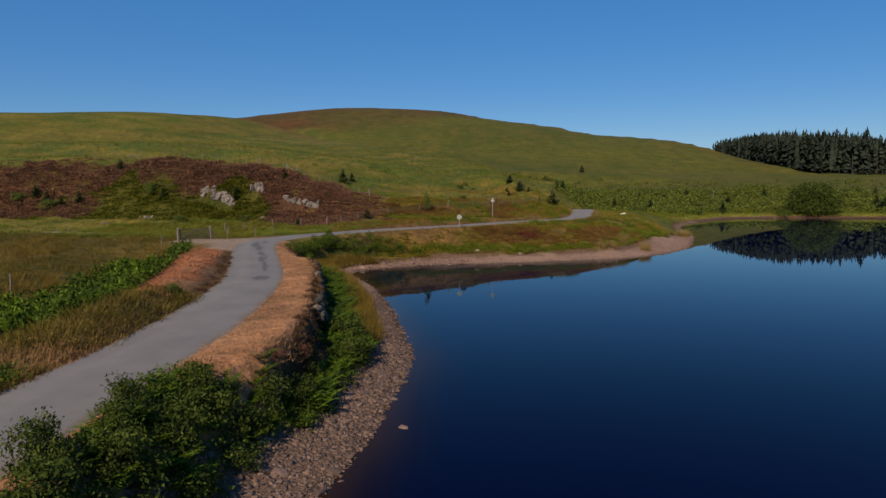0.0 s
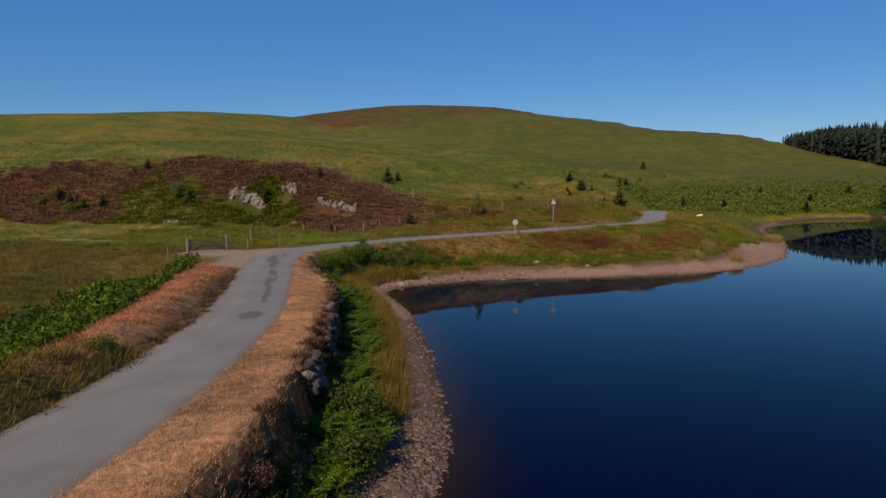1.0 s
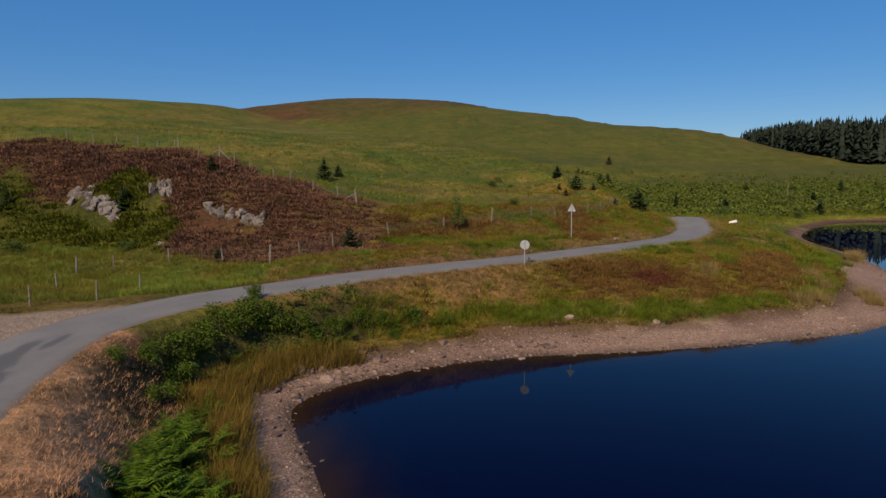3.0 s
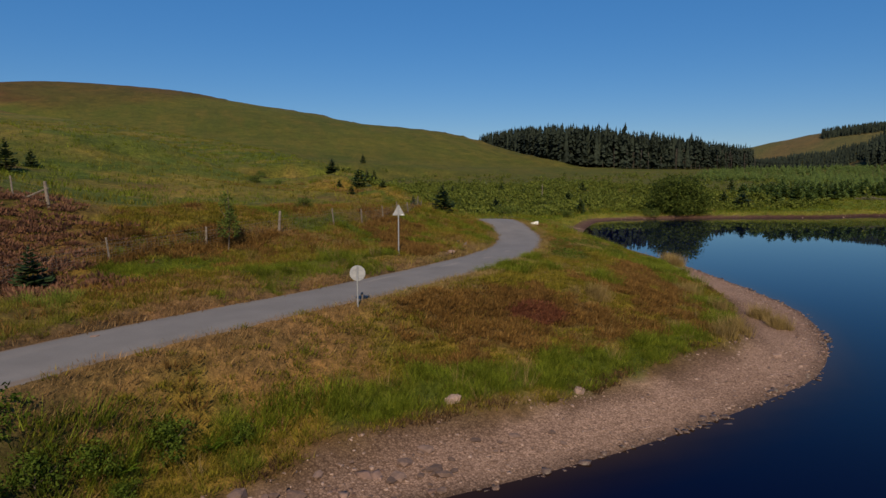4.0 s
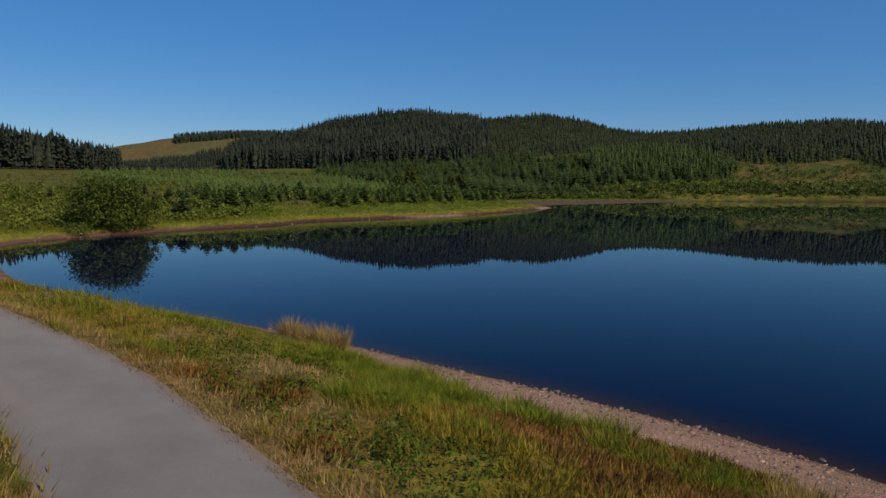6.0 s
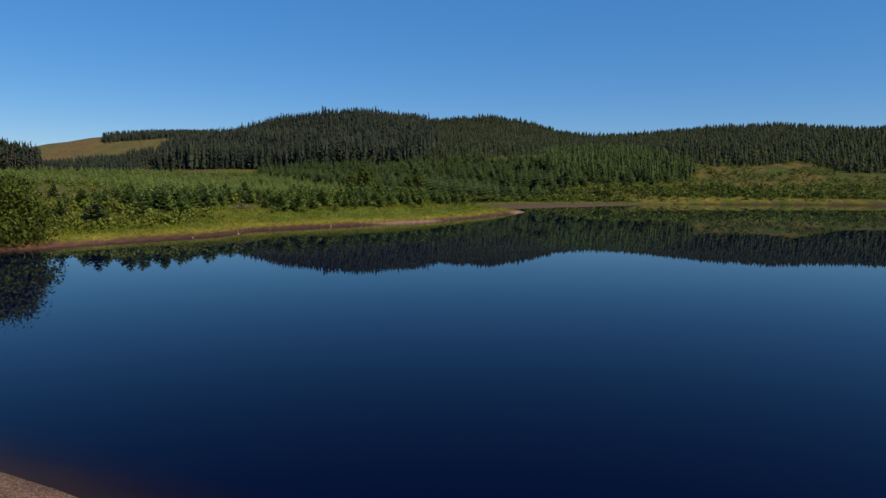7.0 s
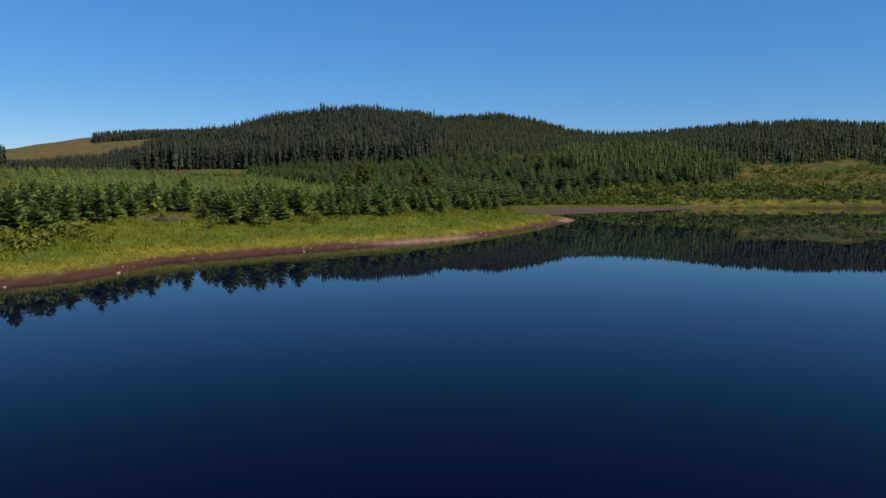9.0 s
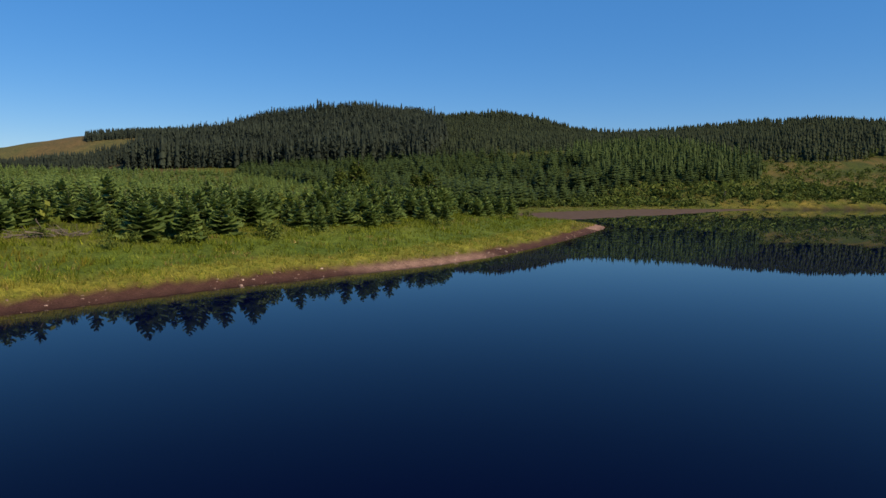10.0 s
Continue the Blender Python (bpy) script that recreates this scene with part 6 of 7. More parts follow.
part("leaves", mesh_np("leaves", *leaf_cloud(1000, 0.62, 2.7, 0.07, 97, 0.3, 0.75, 14)), M_LEAF, rowan)
part("trunk", trunk_mesh("trunk", 3.2, 0.035, 0.012, [(1.2, 0.5, 0.4, 0.6), (1.6, 2.6, 0.4, 0.6), (1.9, 4.4, 0.35, 0.5)]), M_BARK, rowan)
birch = thing("birch_sapling", at(181.5, 184.8), "young birch at the plantation's edge", "tree")
part("leaves", mesh_np("leaves", *leaf_cloud(900, 1.0, 2.6, 0.09, 98, 0.3, 0.5, 10)), M_LEAF, birch)
part("trunk", trunk_mesh("trunk", 3.0, 0.05, 0.015, [(0.9, 0.5, 0.7, 0.9), (1.3, 2.6, 0.6, 0.9)]), M_BARK, birch)

for i in range(9):
    a, b = -6.5 - r.uniform(0, 0.7), 10.5 + 1.5 * i
    bush(a, b, r.uniform(0.5, 0.8), r.uniform(0.6, 1.0), "low leafy green bush above the shingle", M_LEAF if i % 2 else M_BUSH, i)

# leafy ground cover under the bushes of the near bank
COVER = [leaf_cloud(46, 0.55, 0.42, 0.062, k + 180, 0.35, 0.0, 5) for k in range(3)]
x, y, r3 = places(10500, -15.5, -2.0, 5, 84, 181)
s_, off = grids(x, y)
wx3 = np.interp(y, WALL_LINE[:, 1], WALL_LINE[:, 0])
wide3 = np.where(y < 44, 99.0, np.where(y < 68, 4.6, np.where(x < -8, 6.5, 0.0)))
m = (s_ < wide3) & (s_ > np.where(y > 40, 3.2, 2.1) + 0.45 * (y < 25) + 0.6 * (fbm(x, y, 2, 110) - 0.5)) & (off > 0.5) & ((x > wx3 + 0.1) | (y < 22 + 2 * fbm(x, y, 3, 60))) & (r3.random(len(x)) < np.where(y < 27, 1.0, 0.6))
x, y = keep(m, x, y)
sel = (fbm(x, y, 1.8, 111) > 0.5) & (y < 40)
stuff("leafy_cover", COVER, *keep(sel, x, y), r3.uniform(0.7, 1.4, sel.sum()), M_BUSH, "dark leafy undergrowth on the bank above the shingle", "undergrowth", 182)
stuff("leafy_cover", COVER, *keep(~sel, x, y), r3.uniform(0.6, 1.25, (~sel).sum()), M_LUSHLEAF, "green leafy undergrowth on the bank above the shingle", "undergrowth", 183)

# ferns along the foot of the wall, each a plant
FERN_MESH = [mesh_np("fern", *frond_plant(12, 0.8, k + 70)) for k in range(4)]
fx, fy, r2 = places(1900, -13, -2.5, 8, 72, 83)
fs_, fo = grids(fx, fy)
wx2 = np.interp(fy, WALL_LINE[:, 1], WALL_LINE[:, 0])
okf = ((fx > wx2 - 1.3 * (fy < 26) + 0.55) | ((fy < 24) & (fo > 0.5) & (fx > -9))) & (fs_ > 2.3 + 0.5 * (fy < 25) + 0.85 * (fy > 38)) & (fy < 70) & (fo > 0.5)
for i, (a, b) in enumerate(zip(fx[okf], fy[okf])):
    f_ = part("fern", FERN_MESH[i % 4], M_FERN)
    f_.matrix_world = at(a, b, r2.uniform(0, 360)) @ Matrix.Scale(r2.uniform(0.75, 1.45) * (0.75 if b < 26 else 1.1), 4)
    tagged(f_, "bright green bracken fern at the wall's foot", "fern", "ferns by the wall")
for i, (a, b) in enumerate([(-12.6, 75.4), (-12.0, 76.6), (-11.0, 77.5), (-13.0, 73.6), (-9.9, 78.6), (-8.8, 79.6), (-8.0, 80.6), (-5.8, 82.8), (-3.6, 84.0), (-10.8, 79.9), (-13.9, 75.4), (-12.6, 78.6)]):
    f_ = part("fern", FERN_MESH[i % 4], M_FERN)
    f_.matrix_world = at(a, b, r2.uniform(0, 360)) @ Matrix.Scale(r2.uniform(0.7, 1.0), 4)
    tagged(f_, "bright green bracken fern beside the road bend", "fern", "ferns by the bend")


# ---- stone, timber and metal ----
def build_stone(a, b, c):
    def build(nt, bsdf):
        r_ = nt.nodes.new("ShaderNodeObjectInfo").outputs["Random"]
        isl = nt.nodes.new("ShaderNodeNewGeometry").outputs["Random Per Island"]
        mth = nt.nodes.new("ShaderNodeMath")
        mth.operation = "FRACT"
        add = nt.nodes.new("ShaderNodeMath")
        nt.links.new(r_, add.inputs[0])
        nt.links.new(isl, add.inputs[1])
        nt.links.new(add.outputs[0], mth.inputs[0])
        col_ = ramp(nt, mth.outputs[0], [(0.0, a), (0.5, b), (1.0, c)])
        n = world_noise(nt, 6, 6, 0.7)
        col_ = mixed(nt, "MULTIPLY", 1.0, col_, ramp(nt, n, [(0.3, (0.6, 0.6, 0.6)), (0.7, (1.3, 1.3, 1.3))]))
        nt.links.new(col_, bsdf.inputs["Base Color"])
        bump(nt, bsdf, n, 0.5, 0.04)
    return build


M_SHALE = material("shale", build_stone((0.110, 0.072, 0.057), (0.190, 0.126, 0.101), (0.310, 0.222, 0.182)), 0.85)
M_DARKSHALE = material("dark_shale", build_stone((0.070, 0.044, 0.035), (0.110, 0.070, 0.055), (0.175, 0.115, 0.092)), 0.9)
M_SPITSHALE = material("red_shale", build_stone((0.085, 0.048, 0.038), (0.155, 0.094, 0.076), (0.240, 0.156, 0.128)), 0.9)
M_WETSTONE = material("wet_shale", build_stone((0.050, 0.034, 0.028), (0.085, 0.058, 0.047), (0.150, 0.104, 0.084)), 0.5)
M_WALLSTONE = material("lichened_wall_stone", build_stone((0.022, 0.018, 0.015), (0.042, 0.036, 0.031), (0.120, 0.108, 0.096)), 0.9)
def build_outcrop(nt, bsdf):
    n, m_ = world_noise(nt, 2.6, 6, 0.75), world_noise(nt, 11, 4, 0.7)
    c_ = ramp(nt, n, [(0.34, (0.050, 0.040, 0.035)), (0.46, (0.170, 0.142, 0.130)), (0.60, (0.270, 0.235, 0.218)), (0.72, (0.380, 0.340, 0.318))])
    c_ = mixed(nt, "MULTIPLY", 1.0, c_, ramp(nt, m_, [(0.35, (0.5, 0.5, 0.5)), (0.65, (1.2, 1.2, 1.2))]))
    nt.links.new(c_, bsdf.inputs["Base Color"])
    bump(nt, bsdf, n, 0.9, 0.25)


M_OUTCROP = material("pale_rock", build_outcrop, 0.9)
M_TIMBER = material("weathered_timber", lambda nt, b: nt.links.new(ramp(nt, world_noise(nt, 7, 5), [(0.3, (0.090, 0.072, 0.056)), (0.7, (0.205, 0.175, 0.145))]), b.inputs["Base Color"]), 0.85)
M_OLDTIMBER = material("dark_timber", lambda nt, b: nt.links.new(ramp(nt, world_noise(nt, 7, 5), [(0.3, (0.055, 0.045, 0.038)), (0.7, (0.13, 0.105, 0.085))]), b.inputs["Base Color"]), 0.85)
M_STEEL = material("galvanised_steel", lambda nt, b: nt.links.new(ramp(nt, world_noise(nt, 14, 4), [(0.3, (0.30, 0.31, 0.32)), (0.7, (0.45, 0.46, 0.47))]), b.inputs["Base Color"]), 0.5, Metallic=0.6)
M_WIRE = material("weathered_wire", lambda nt, b: nt.links.new(ramp(nt, world_noise(nt, 9, 4), [(0.3, (0.10, 0.085, 0.072)), (0.7, (0.17, 0.155, 0.14))]), b.inputs["Base Color"]), 0.7)
M_PLATE = material("grey_sign_back", lambda nt, b: nt.links.new(ramp(nt, world_noise(nt, 5, 4), [(0.3, (0.24, 0.25, 0.265)), (0.7, (0.33, 0.34, 0.355))]), b.inputs["Base Color"]), 0.55)
M_WHITE = material("white_paint", lambda nt, b: nt.links.new(ramp(nt, world_noise(nt, 8, 5), [(0.3, (0.66, 0.66, 0.64)), (0.6, (0.82, 0.82, 0.80))]), b.inputs["Base Color"]), 0.6)
M_RED = material("sign_red", None, 0.4, Base_Color=(0.45, 0.02, 0.02, 1))


def stone_mesh(seed, sx, sy, sz, detail=1):
    """An irregular angular stone with worn edges, about 1 across."""
    r_ = random.Random(seed)
    bm = bmesh.new()
    bmesh.ops.create_icosphere(bm, subdivisions=detail, radius=0.5)
    for v in bm.verts:
        n = noise.noise(v.co * 2.2 + Vector((seed * 7.1, 0, 0)))
        v.co *= 1 + 0.35 * n + r_.uniform(-0.06, 0.06)
        v.co = Vector([math.copysign(abs(c) ** 0.72 * 0.5 ** 0.28, c) for c in v.co])
        v.co.x *= sx
        v.co.y *= sy
        v.co.z *= sz
    me = bpy.data.meshes.new("stone")
    bm.to_mesh(me)
    bm.free()
    return me


def box(bm, size, m):
    """A slightly bevelled box of that size at the pose m."""
    made = bmesh.ops.create_cube(bm, size=1.0, matrix=m @ Matrix.Diagonal((*size, 1)))
    edges = list({e for v in made["verts"] for e in v.link_edges})
    bmesh.ops.bevel(bm, geom=edges, offset=min(size) * 0.12, segments=1, affect="EDGES")


def rod(bm, p, q, ra, rb=None, sides=8):
    p, q = Vector(p), Vector(q)
    m = Matrix.Translation((p + q) / 2) @ (q - p).to_track_quat("Z", "Y").to_matrix().to_4x4()
    bmesh.ops.create_cone(bm, cap_ends=True, segments=sides, radius1=ra, radius2=ra if rb is None else rb, depth=(q - p).length, matrix=m)


# dry-stone retaining wall beside the verge
STONES = [stone_mesh(k, 1.0, 0.75, 0.55) for k in range(6)]
for me in STONES:
    me.materials.append(M_WALLSTONE)
wall = thing("dry_stone_wall", pose(*[float(c) for c in WALL_LINE[30]], 1.2), "lichened dry-stone retaining wall below the dry verge", "wall")
wr = np.random.default_rng(90)
wl = WALL_LINE[(WALL_LINE[:, 1] > 26.5) & (WALL_LINE[:, 1] < 58)]
cum = np.concatenate([[0], np.cumsum(np.linalg.norm(np.diff(wl, axis=0), axis=1))])
made = 0
for row in range(4):
    d = wr.uniform(0, 0.3)
    while d < cum[-1] and made < 298:
        w = wr.uniform(0.42, 0.66)
        a, b = np.interp(d, cum, wl[:, 0]), np.interp(d, cum, wl[:, 1])
        top = 3.16 - (0.0 if fbm(np.array([a]), np.array([b]), 3.0, 91)[0] > 0.5 else 0.4)
        d_next = d + w
        if b < 36 or b > 55 or fbm(np.array([a]), np.array([b]), 2.2, 92)[0] < 0.45 + 0.12 * (b > 49):
            d = d_next
            continue
        z = top - 0.1 - 0.27 * row
        o = new("stone", STONES[wr.integers(0, 6)])
        o.matrix_world = pose(a + 0.16 + wr.uniform(-0.06, 0.1) + 0.07 * row, b, z, wr.normal(0, 12), wr.normal(0, 12), 95 + wr.normal(0, 18)) @ Matrix.Diagonal((w * wr.uniform(0.7, 1.2), 0.55, wr.uniform(0.4, 0.75), 1))
        o.parent = wall
        o.matrix_parent_inverse = wall.matrix_world.inverted()
        d += w
        made += 1

# shingle: single slabs near the flight line, the rest joined
SLABS = [stone_mesh(k + 20, 1.0, 0.7, 0.30) for k in range(6)]
for me in SLABS:
    me.materials.append(M_DARKSHALE)
x, y, r = places(2600, -14, 8, 16, 84, 92)
s_ = zat(x, y, GS)
m = (s_ > -0.25) & (s_ < 2.5) & ((y < 46) | (y > 68))
x, y = keep(m, x, y)
sizes = 0.12 + 0.42 * r.random(len(x)) ** 3
order = np.argsort(-sizes)[:260]
for i in order:
    o = new("stone", SLABS[i % 6])
    o.matrix_world = at(x[i], y[i], r.uniform(0, 360), -0.02) @ pose(0, 0, 0, r.normal(0, 9), r.normal(0, 9), 0) @ Matrix.Scale(sizes[i] * 1.25, 4)
    o.parent = ground
def slab(seed):
    """A thin broken plate of shale, about 1 across."""
    r_ = np.random.default_rng(seed)
    a_ = np.sort(r_.uniform(0, 6.283, 5) * 0.35 + np.arange(5) * 1.257 * 0.65)
    rad = r_.uniform(0.36, 0.58, 5)
    up = np.column_stack([rad * 0.9 * np.cos(a_), rad * 0.7 * np.sin(a_), 0.16 + r_.uniform(-0.05, 0.09, 5)])
    low_ = np.column_stack([rad * 1.05 * np.cos(a_), rad * 0.82 * np.sin(a_), np.full(5, -0.12)])
    f_ = [(0, 1, 2), (0, 2, 3), (0, 3, 4)]
    for k in range(5):
        j = (k + 1) % 5
        f_ += [(5 + k, 5 + j, j), (5 + k, j, k)]
    return np.vstack([up, low_]), np.array(f_)


small = [slab(k + 40) for k in range(6)]
x, y, r = places(130000, -14, 47, 8, 124, 93)
s_ = zat(x, y, GS)
bw_ = beach_width(x, y)
m = (s_ > -0.25) & (s_ < bw_ + 0.3) & (fbm(x, y, 3, 94) + 0.25 * np.exp(-(s_ / 1.2) ** 2) > 0.38)
x, y, s_ = keep(m, x, y, s_)
sel = np.random.default_rng(94).random(len(x)) < np.where((x < 2) & (y < 78), 1.0, 0.75)
x, y = keep(sel, x, y)
u = np.random.default_rng(95).random(len(x))
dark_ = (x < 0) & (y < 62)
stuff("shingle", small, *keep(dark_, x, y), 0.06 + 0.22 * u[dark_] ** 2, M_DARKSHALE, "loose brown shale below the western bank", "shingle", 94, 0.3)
stuff("shingle", small, *keep(~dark_, x, y), 0.05 + 0.16 * u[~dark_] ** 3, M_SHALE, "loose pinkish shale along the waterline", "shingle", 95, 0.25)
x, y, r = places(30000, -12, 48, 66, 125, 206)
s_ = zat(x, y, GS)
m = (s_ > -0.5) & (s_ < 0.35) & (fbm(x, y, 2.0, 207) > 0.45)
x, y = keep(m, x, y)
stuff("shingle", small, x, y, 0.10 + 0.34 * r.random(len(x)) ** 3, M_WETSTONE, "dark wet stones along the waterline", "shingle", 208, 0.4)
x, y, r = places(9000, 20, 46, 84, 122, 331)
s_ = zat(x, y, GS)
m = (s_ > -0.2) & (s_ < 1.3 + 0.9 * fbm(x, y, 2, 332))
x, y = keep(m, x, y)
stuff("shingle", small, x, y, 0.08 + 0.30 * r.random(len(x)) ** 3, M_SPITSHALE, "broken pinkish slabs along the spit's waterline", "shingle", 333, 0.25, stretch=np.full(len(x), 0.5))
x, y, r = places(1500, -12, 4, 73, 84, 416)
s_ = zat(x, y, GS)
m = (s_ > -0.3) & (s_ < 2.0) & (r.random(len(x)) < 1 - smooth(-4, 4, x))
x, y = keep(m, x, y)
stuff("shingle", small, x, y, 0.12 + 0.40 * r.random(len(x)) ** 2.5, M_SPITSHALE, "broken shale slabs at the head of the bay", "shingle", 417, 0.6)
x, y, r = places(26000, -7, 1, 6, 40, 196)
s_ = zat(x, y, GS)
m = (s_ > -0.1) & (s_ < beach_width(x, y) + 0.4)
x, y = keep(m, x, y)
stuff("shingle", small, x, y, 0.05 + 0.26 * r.random(len(x)) ** 2.2, M_DARKSHALE, "broken reddish-brown shale slabs below the bank", "shingle", 197, 0.5)
x, y, r = places(12000, 70, 275, 140, 198, 96)
s_ = zat(x, y, GS)
m = (s_ > 0.0) & (s_ < 2.8) & (fbm(x, y, 9, 97) > 0.44)
x, y = keep(m, x, y)
stuff("shingle", small, x, y, 0.10 + 0.40 * np.random.default_rng(97).random(len(x)) ** 3, M_SHALE, "scattered stones on the muddy far shore", "shingle", 98, 0.25)
for a, b, w in ((-0.8, 26.5, 0.34), (1.2, 80.2, 0.4), (-8.3, 76.0, 0.7), (-9.8, 76.6, 0.6), (-6.3, 78.9, 0.5), (-3.0, 81.8, 0.55), (4.6, 85.6, 0.6), (10.0, 85.9, 0.5), (22.4, 88.2, 0.4)):
    o = part("boulder", STONES[int(w * 10) % 6].copy(), None)
    o.data.materials[0] = M_SHALE
    z = max(float(zat(np.array([a]), np.array([b]))[0]), -0.05)
    o.matrix_world = pose(a, b, z + 0.05 * w, 8, 5, a * 40) @ Matrix.Scale(w * 1.2, 4)
    tagged(o, "reddish-brown boulder at the lake's edge", "boulder", "shore boulders")

for a, b, w in ((11.9, 104.7, 0.34), (12.25, 105.1, 0.26), (11.5, 104.3, 0.2), (-7.0, 88.6, 0.22), (17.6, 112.9, 0.25)):
    o = part("stone", STONES[int(w * 20) % 6].copy(), None)
    o.data.materials[0] = M_SHALE
    o.matrix_world = at(a, b, a * 50, -0.05) @ Matrix.Scale(w * 1.4, 4)
    tagged(o, "pale stone half sunk in the roadside bank", "stone", "roadside stones")

# rock outcrops on the heather bank: clusters of split, angular faces
def crag_mesh(seed):
    r_ = random.Random(seed)
    bm = bmesh.new()
    bmesh.ops.create_icosphere(bm, subdivisions=3, radius=0.5)
    cuts = [(Vector((r_.gauss(0, 1), r_.gauss(0, 1), r_.gauss(0, 0.7))).normalized(), r_.uniform(0.16, 0.36)) for _ in range(16)]
    for v in bm.verts:
        for n, d in cuts:
            over = v.co.dot(n) - d
            if over > 0:
                v.co -= n * over * 0.92
        v.co *= 1 + 0.16 * noise.noise(v.co * 9 + Vector((seed, 0, 0)))
    me = bpy.data.meshes.new("rock")
    bm.to_mesh(me)
    bm.free()
    me.materials.append(M_OUTCROP)
    return me


CRAGS = [crag_mesh(k) for k in range(6)]
cr = random.Random(12)
for a, b, w, h, n, wide in OUTCROPS:
    t = thing("rock_outcrop", at(a, b, -28, 0.0), "pale craggy rock breaking through the heather", "rock", "rock outcrops")
    n = int(n * 1.6)
    for k in range(n):
        u = (k + 0.5) / n - 0.5
        o = part("rock", CRAGS[cr.randrange(6)], None, t)
        q_ = Vector((u * wide + cr.uniform(-0.2, 0.2), cr.uniform(-0.3, 0.3) * w, 0))
        wp = t.matrix_world @ q_
        q_.z = float(zat(np.array([wp.x]), np.array([wp.y]))[0]) - t.matrix_world.translation.z + 0.08 * h
        o.matrix_local = Matrix.Translation(q_) @ pose(0, 0, 0, cr.uniform(-10, 30), cr.uniform(-14, 14), cr.uniform(-50, 50)) @ Matrix.Diagonal((w * cr.uniform(0.55, 1.15), w * cr.uniform(0.5, 0.9), h * cr.uniform(0.5, 1.05), 1))

# field gate
gate = thing("field_gate", pose(-26.9, 72.1, 3.45), "weathered five-bar timber field gate, closed", "gate")
ga = Vector((2.25, 3.25, 0))
gl, gd = ga.length, ga.normalized()
gyaw = math.degrees(math.atan2(ga.y, ga.x))
for k, px in enumerate((0.0, gl)):
    bm = bmesh.new()
    box(bm, (0.20, 0.20, 2.0), pose(*(gd * px), 0) @ pose(0, 0, 0.45, 0, 0, gyaw))
    part("gate_post", bm, M_TIMBER, gate)
for z in (0.25, 0.45, 0.67, 0.90, 1.15):
    bm = bmesh.new()
    box(bm, (gl - 0.35, 0.035, 0.09), pose(*(gd * gl / 2), 0) @ pose(0, 0, z, 0, 0, gyaw))
    part("bar", bm, M_OLDTIMBER, gate)
for px in (0.22, gl - 0.22):
    bm = bmesh.new()
    box(bm, (0.08, 0.05, 1.05), pose(*(gd * px), 0) @ pose(0, 0, 0.68, 0, 0, gyaw))
    part("stile", bm, M_OLDTIMBER, gate)
for p, q in (((0.25, 0.25), (gl / 2, 1.15)), ((gl - 0.25, 0.25), (gl / 2, 1.15))):
    bm = bmesh.new()
    a, b = gd * p[0] + Vector((0.03, -0.03, p[1])), gd * q[0] + Vector((0.03, -0.03, q[1]))
    rod(bm, a, b, 0.035, None, 6)
    part("brace", bm, M_OLDTIMBER, gate)
bm = bmesh.new()
rod(bm, gd * gl + Vector((0, 0, 0.95)), gd * (gl + 1.1) + Vector((0, 0, 0.1)), 0.06, None, 7)
part("strut", bm, M_TIMBER, gate)


# fences of round posts and wire
def post_mesh(h, r0, seed):
    bm = bmesh.new()
    rod(bm, (0, 0, -0.35), (0.01 * seed, 0, h), r0, r0 * 0.9, 8)
    bmesh.ops.bevel(bm, geom=[e for e in bm.edges if all(v.co.z > h - 0.01 for v in e.verts)], offset=r0 * 0.3, segments=1, affect="EDGES")
    me = bpy.data.meshes.new("post")
    bm.to_mesh(me)
    bm.free()
    me.materials.append(M_TIMBER)
    return me


POSTS = [post_mesh(1.05, 0.055, 0), post_mesh(1.1, 0.05, 4), post_mesh(1.0, 0.06, -4), post_mesh(1.3, 0.085, 2)]


def strand(bm, pts, rad):
    """One taut wire through many points."""
    rings = []
    for k, p in enumerate(pts):
        d = (pts[min(k + 1, len(pts) - 1)] - pts[max(k - 1, 0)]).normalized()
        side = d.cross(Vector((0, 0, 1))).normalized()
        up = side.cross(d)
        rings.append([bm.verts.new(p + rad * (side * math.cos(1.5708 * i) + up * math.sin(1.5708 * i))) for i in range(4)])
    for a, b in zip(rings[:-1], rings[1:]):
        for i in range(4):
            bm.faces.new((a[i], a[(i + 1) % 4], b[(i + 1) % 4], b[i]))


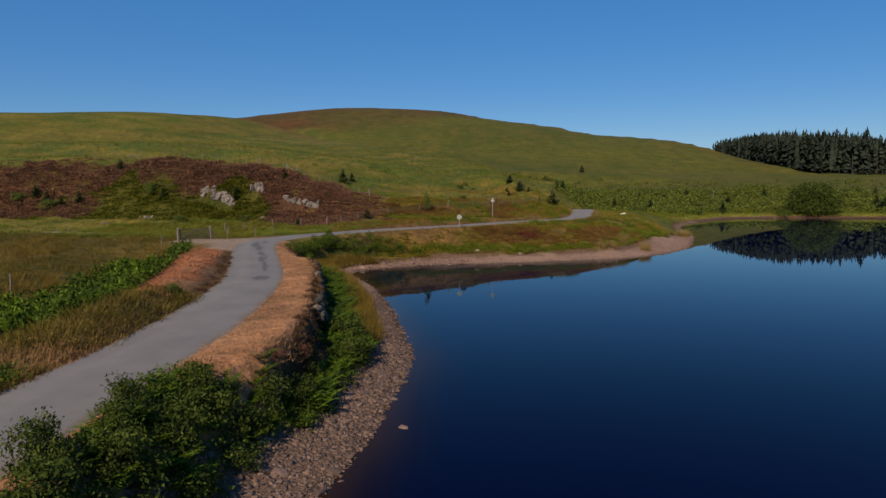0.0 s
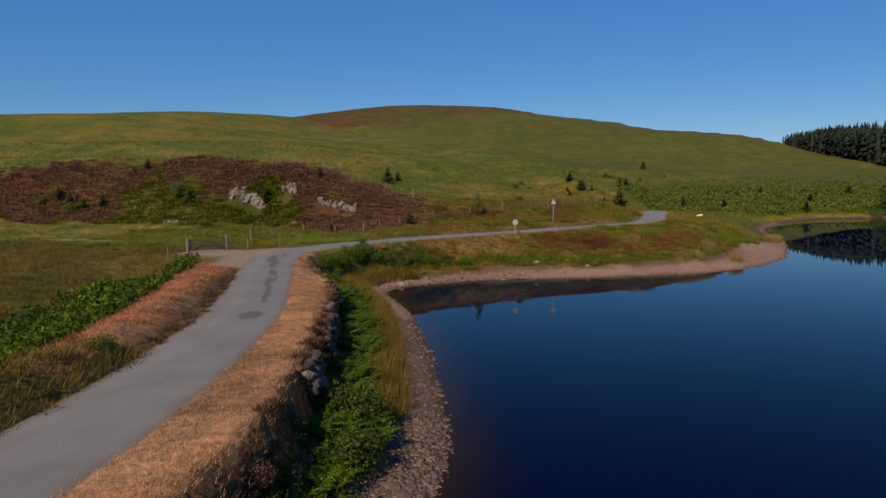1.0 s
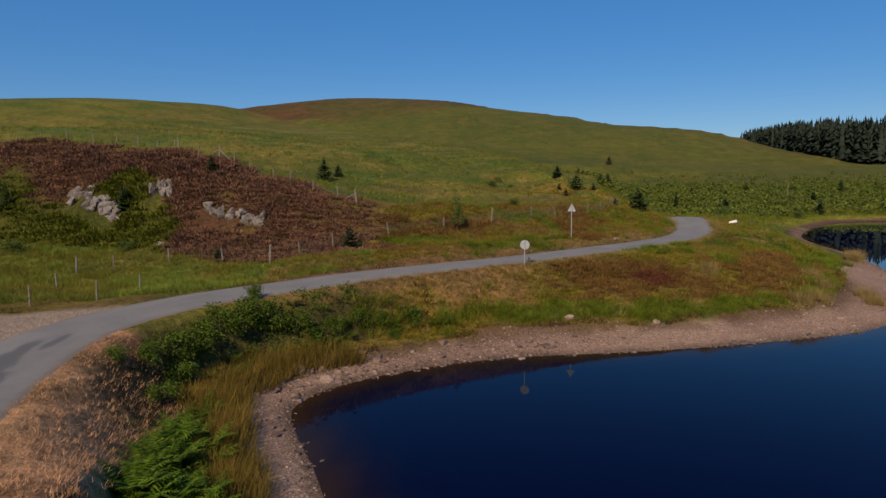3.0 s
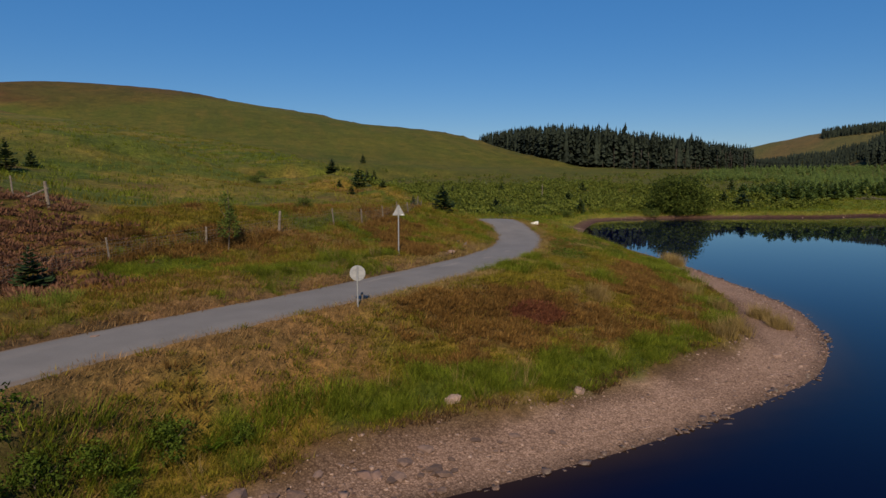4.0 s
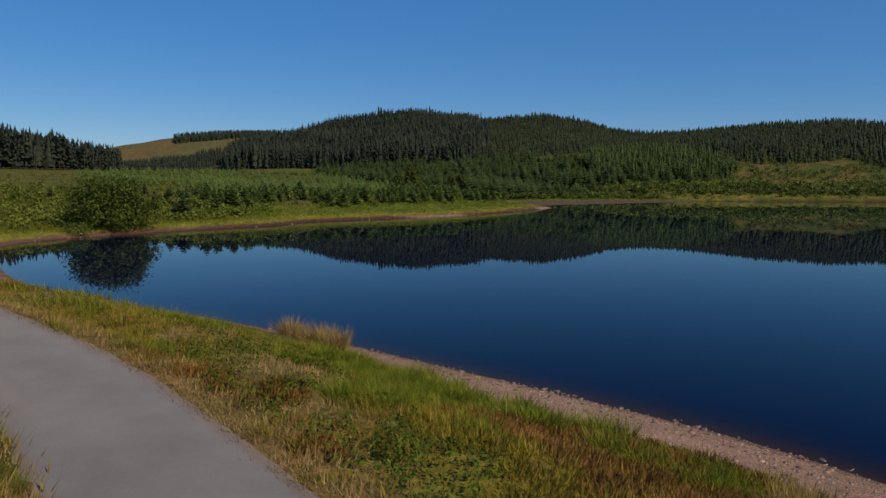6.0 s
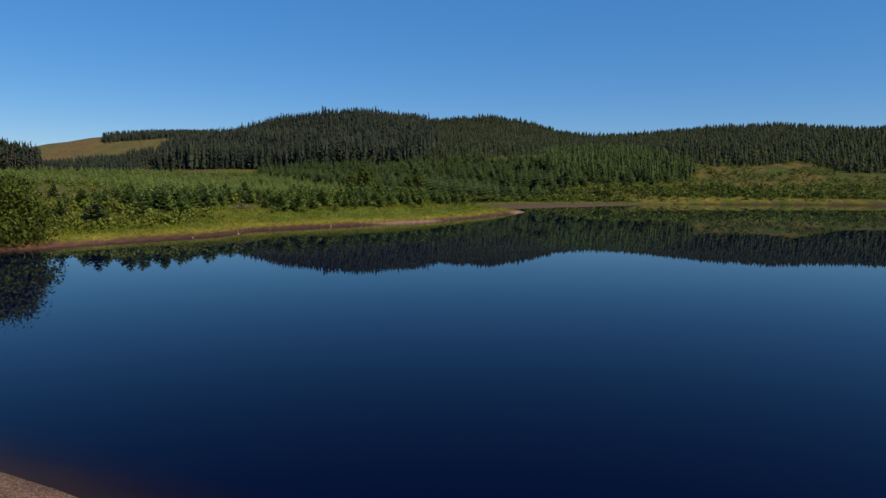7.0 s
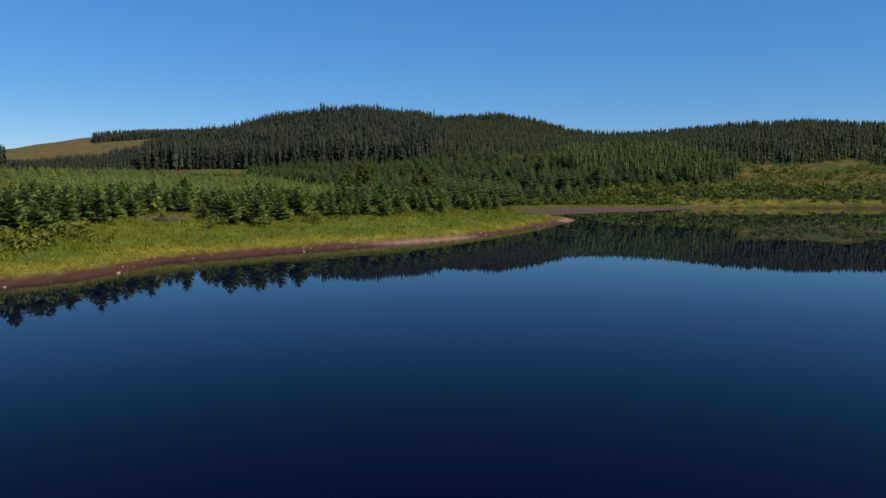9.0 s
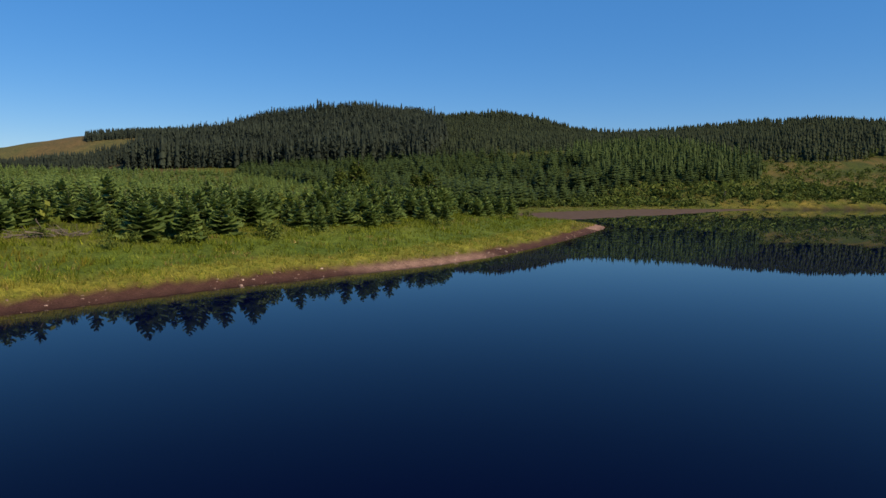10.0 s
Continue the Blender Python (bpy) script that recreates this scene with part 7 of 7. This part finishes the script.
def fence(line, label, strong=(), strands=(0.25, 0.5, 0.75, 0.95), braced=(), netted=()):
    pts = [Vector((a, b, float(zat(np.array([a]), np.array([b]))[0]))) for a, b in line]
    f = thing("fence", Matrix.Translation(pts[0]), label, "fence")
    fr = random.Random(len(line))
    for i, p in enumerate(pts):
        o = new("post", POSTS[3 if i in strong else i % 3])
        o.parent = f
        o.matrix_local = Matrix.Translation(p - pts[0]) @ pose(0, 0, 0, fr.gauss(0, 3), fr.gauss(0, 3), fr.uniform(0, 360))
        if i in braced:
            for side in (-1, 1):
                j = min(max(i + side, 0), len(pts) - 1)
                if j != i:
                    d = (pts[j] - p).normalized()
                    bm = bmesh.new()
                    rod(bm, p - pts[0] + Vector((0, 0, 0.95)), p - pts[0] + d * 1.5 + Vector((0, 0, 0.05)), 0.05, None, 7)
                    part("brace", bm, M_TIMBER, f)
    for z in strands:
        bm = bmesh.new()
        strand(bm, [p - pts[0] + Vector((0, 0, z)) for p in pts], 0.0035)
        part("wire", bm, M_WIRE, f)
    if netted:
        bm = bmesh.new()
        for i in netted:
            p, q = pts[i] - pts[0], pts[i + 1] - pts[0]
            count = int((q - p).length / 0.2)
            for k in range(count):
                c_ = p.lerp(q, (k + 0.5) / count)
                rod(bm, c_, c_ + Vector((0, 0, 0.8)), 0.004, None, 3)
            for z in (0.12, 0.38, 0.62, 0.8):
                rod(bm, p + Vector((0, 0, z)), q + Vector((0, 0, z)), 0.004, None, 3)
        tagged(part("netting", bm, M_WIRE, f), "rusty square-mesh sheep netting", kind="stuff")
    return f


fence([(-74, 127), (-70, 126), (-66, 125.2), (-62, 124.5), (-58, 123.5), (-54, 122), (-50.5, 120.8), (-47, 119.4), (-43.5, 118.2), (-40, 117), (-37, 115.7), (-34, 114.3), (-31.5, 112.8), (-29.4, 111.7), (-28.7, 111.3), (-26.4, 110.0), (-24, 108.7),
       (-22.4, 108.2), (-20.8, 107.5), (-18.4, 106.4), (-16.8, 106.0), (-14.6, 105.0), (-12.1, 103.3), (-10.4, 102.3)], "weathered post-and-wire fence above the heather bank", {16, 23, 14}, braced={5, 16, 23})
fence([(-28.2, 91.0), (-25.7, 91.3), (-22, 91.6), (-18.3, 91.6), (-14.8, 90.8), (-13.2, 92.8), (-11.2, 95.0), (-7.4, 98.5), (-3.1, 101.6), (1.1, 105.0), (5.0, 108.0), (7.6, 111.0), (10.0, 114.0), (12.0, 117.2), (14.2, 121.0), (16.4, 125.0), (18.4, 130.0)],
      "grey post-and-wire fence along the hill foot", {4, 9}, netted=range(5, 16))
fence([(-24.7, 75.4), (-24.0, 79.0), (-25.5, 84.0), (-28.2, 91.0)], "sagging post-and-wire fence beside the gate", {3})
for a, b, h in ((-28.2, 71.0, 0), (-46.0, 85.9, 1), (-24.5, 41.0, 1), (2.95, 91.9, 2), (-21.2, 80.2, 1), (-19.6, 81.8, 0)):
    o = new("marker_post" if h == 2 else "wooden_post", POSTS[h])
    o.matrix_world = at(a, b, 0, 0.0 if h != 2 else 0.65)
    tagged(o, "short weathered wooden post in rough grass", "post")


# road signs, seen from behind
def road_sign(m, height, shape, yaw, label):
    s_ = thing("road_sign", m, label, "sign")
    bm = bmesh.new()
    rod(bm, (0, 0, -0.3), (0, 0, height + (0.30 if shape == "disc" else 0.42)), 0.038, None, 12)
    part("post", bm, M_STEEL, s_, "grey steel post")
    turn = pose(0, 0, height, 0, 0, yaw)
    bm = bmesh.new()
    n = 40 if shape == "disc" else 3
    rad = 0.325 if shape == "disc" else 0.44
    for face_y in (0.045, 0.052):
        bm.faces.new([bm.verts.new((rad * math.sin(6.2832 * i / n), face_y, rad * math.cos(6.2832 * i / n))) for i in range(n)])
    a, b = list(bm.faces)
    av, bv = list(a.verts), list(b.verts)
    for i in range(n):
        bm.faces.new((av[i], av[(i + 1) % n], bv[(i + 1) % n], bv[i]))
    bmesh.ops.recalc_face_normals(bm, faces=bm.faces)
    if shape != "disc":
        bmesh.ops.bevel(bm, geom=[e for e in bm.edges if abs(e.verts[0].co.y - e.verts[1].co.y) > 0.004], offset=0.035, segments=3, affect="EDGES")
    plate = part("plate", bm, M_PLATE, s_, "dull grey back of the plate")
    plate.matrix_local = turn
    bm = bmesh.new()
    bm.faces.new([bm.verts.new((rad * 0.9 * math.sin(6.2832 * i / n), 0.057, rad * 0.9 * math.cos(6.2832 * i / n))) for i in range(n)])
    part("face", bm, M_RED, plate, "red-rimmed face")
    bm = bmesh.new()
    bm.faces.new([bm.verts.new((rad * 0.66 * math.sin(6.2832 * i / n), 0.062, rad * 0.66 * math.cos(6.2832 * i / n))) for i in range(n)])
    part("face_panel", bm, M_WHITE, plate, "white panel")
    for z in ((-0.17, 0.17) if shape == "disc" else (-0.14, 0.12)):
        bm = bmesh.new()
        w = 0.46 if shape == "disc" else (0.50 if z < 0 else 0.22)
        box(bm, (w, 0.02, 0.035), pose(0, 0.033, z))
        part("bracket", bm, M_STEEL, plate)
    if shape != "disc":
        bm = bmesh.new()
        box(bm, (0.13, 0.004, 0.05), pose(0.22, 0.043, -0.17))
        part("sticker", bm, M_WHITE, plate, "small white label")
    return s_


road_sign(at(2.5, 90.95, 0, 0.0), 1.40, "disc", -22, "round road sign seen from its grey back")
road_sign(at(7.6, 102.0, 0, -0.08), 2.42, "triangle", -30, "triangular warning sign seen from its grey back")

# white-painted marker by the bend
bm = bmesh.new()
bmesh.ops.create_cube(bm, size=1.0, matrix=Matrix.Diagonal((1.05, 0.45, 0.50, 1)))
for v in bm.verts:
    if v.co.z > 0:
        v.co.z += 0.10 if v.co.x > 0 else -0.14
        v.co.x *= 0.85
bmesh.ops.bevel(bm, geom=list(bm.edges), offset=0.03, segments=2, affect="EDGES")
marker = part("white_marker", bm, M_WHITE)
marker.matrix_world = at(36.3, 139.0, -35, -0.18)
tagged(marker, "low white-painted marker block beside the road bend", "marker")

# poles across the water
for a, b, h in ((96, 246, 4.5), (418, 98, 4.5), (372, 212, 6.0)):
    bm = bmesh.new()
    rod(bm, (0, 0, -0.5), (0, 0, h), 0.13, 0.10, 8)
    o = part("timber_pole", bm, M_TIMBER)
    o.matrix_world = at(a, b)
    tagged(o, "plain weathered timber pole among scrub", "pole")

# brash heap by the plantation
heap = thing("brash_heap", at(165.8, 194.3, -32), "heap of grey cut branches beside young spruces", "branches")
hr = random.Random(5)
for i in range(80):
    bm = bmesh.new()
    a = hr.uniform(-3.2, 3.2)
    p = Vector((a, hr.uniform(-0.7, 0.7), hr.uniform(0.05, 0.95 - abs(a) * 0.22)))
    d = Vector((hr.gauss(0, 1), hr.gauss(0, 0.5), hr.gauss(0, 0.22))).normalized() * hr.uniform(0.5, 1.3)
    rod(bm, p - d, p + d, hr.uniform(0.02, 0.06), 0.015, 5)
    part("branch", bm, M_TIMBER if i % 4 == 0 else M_OLDTIMBER, heap)
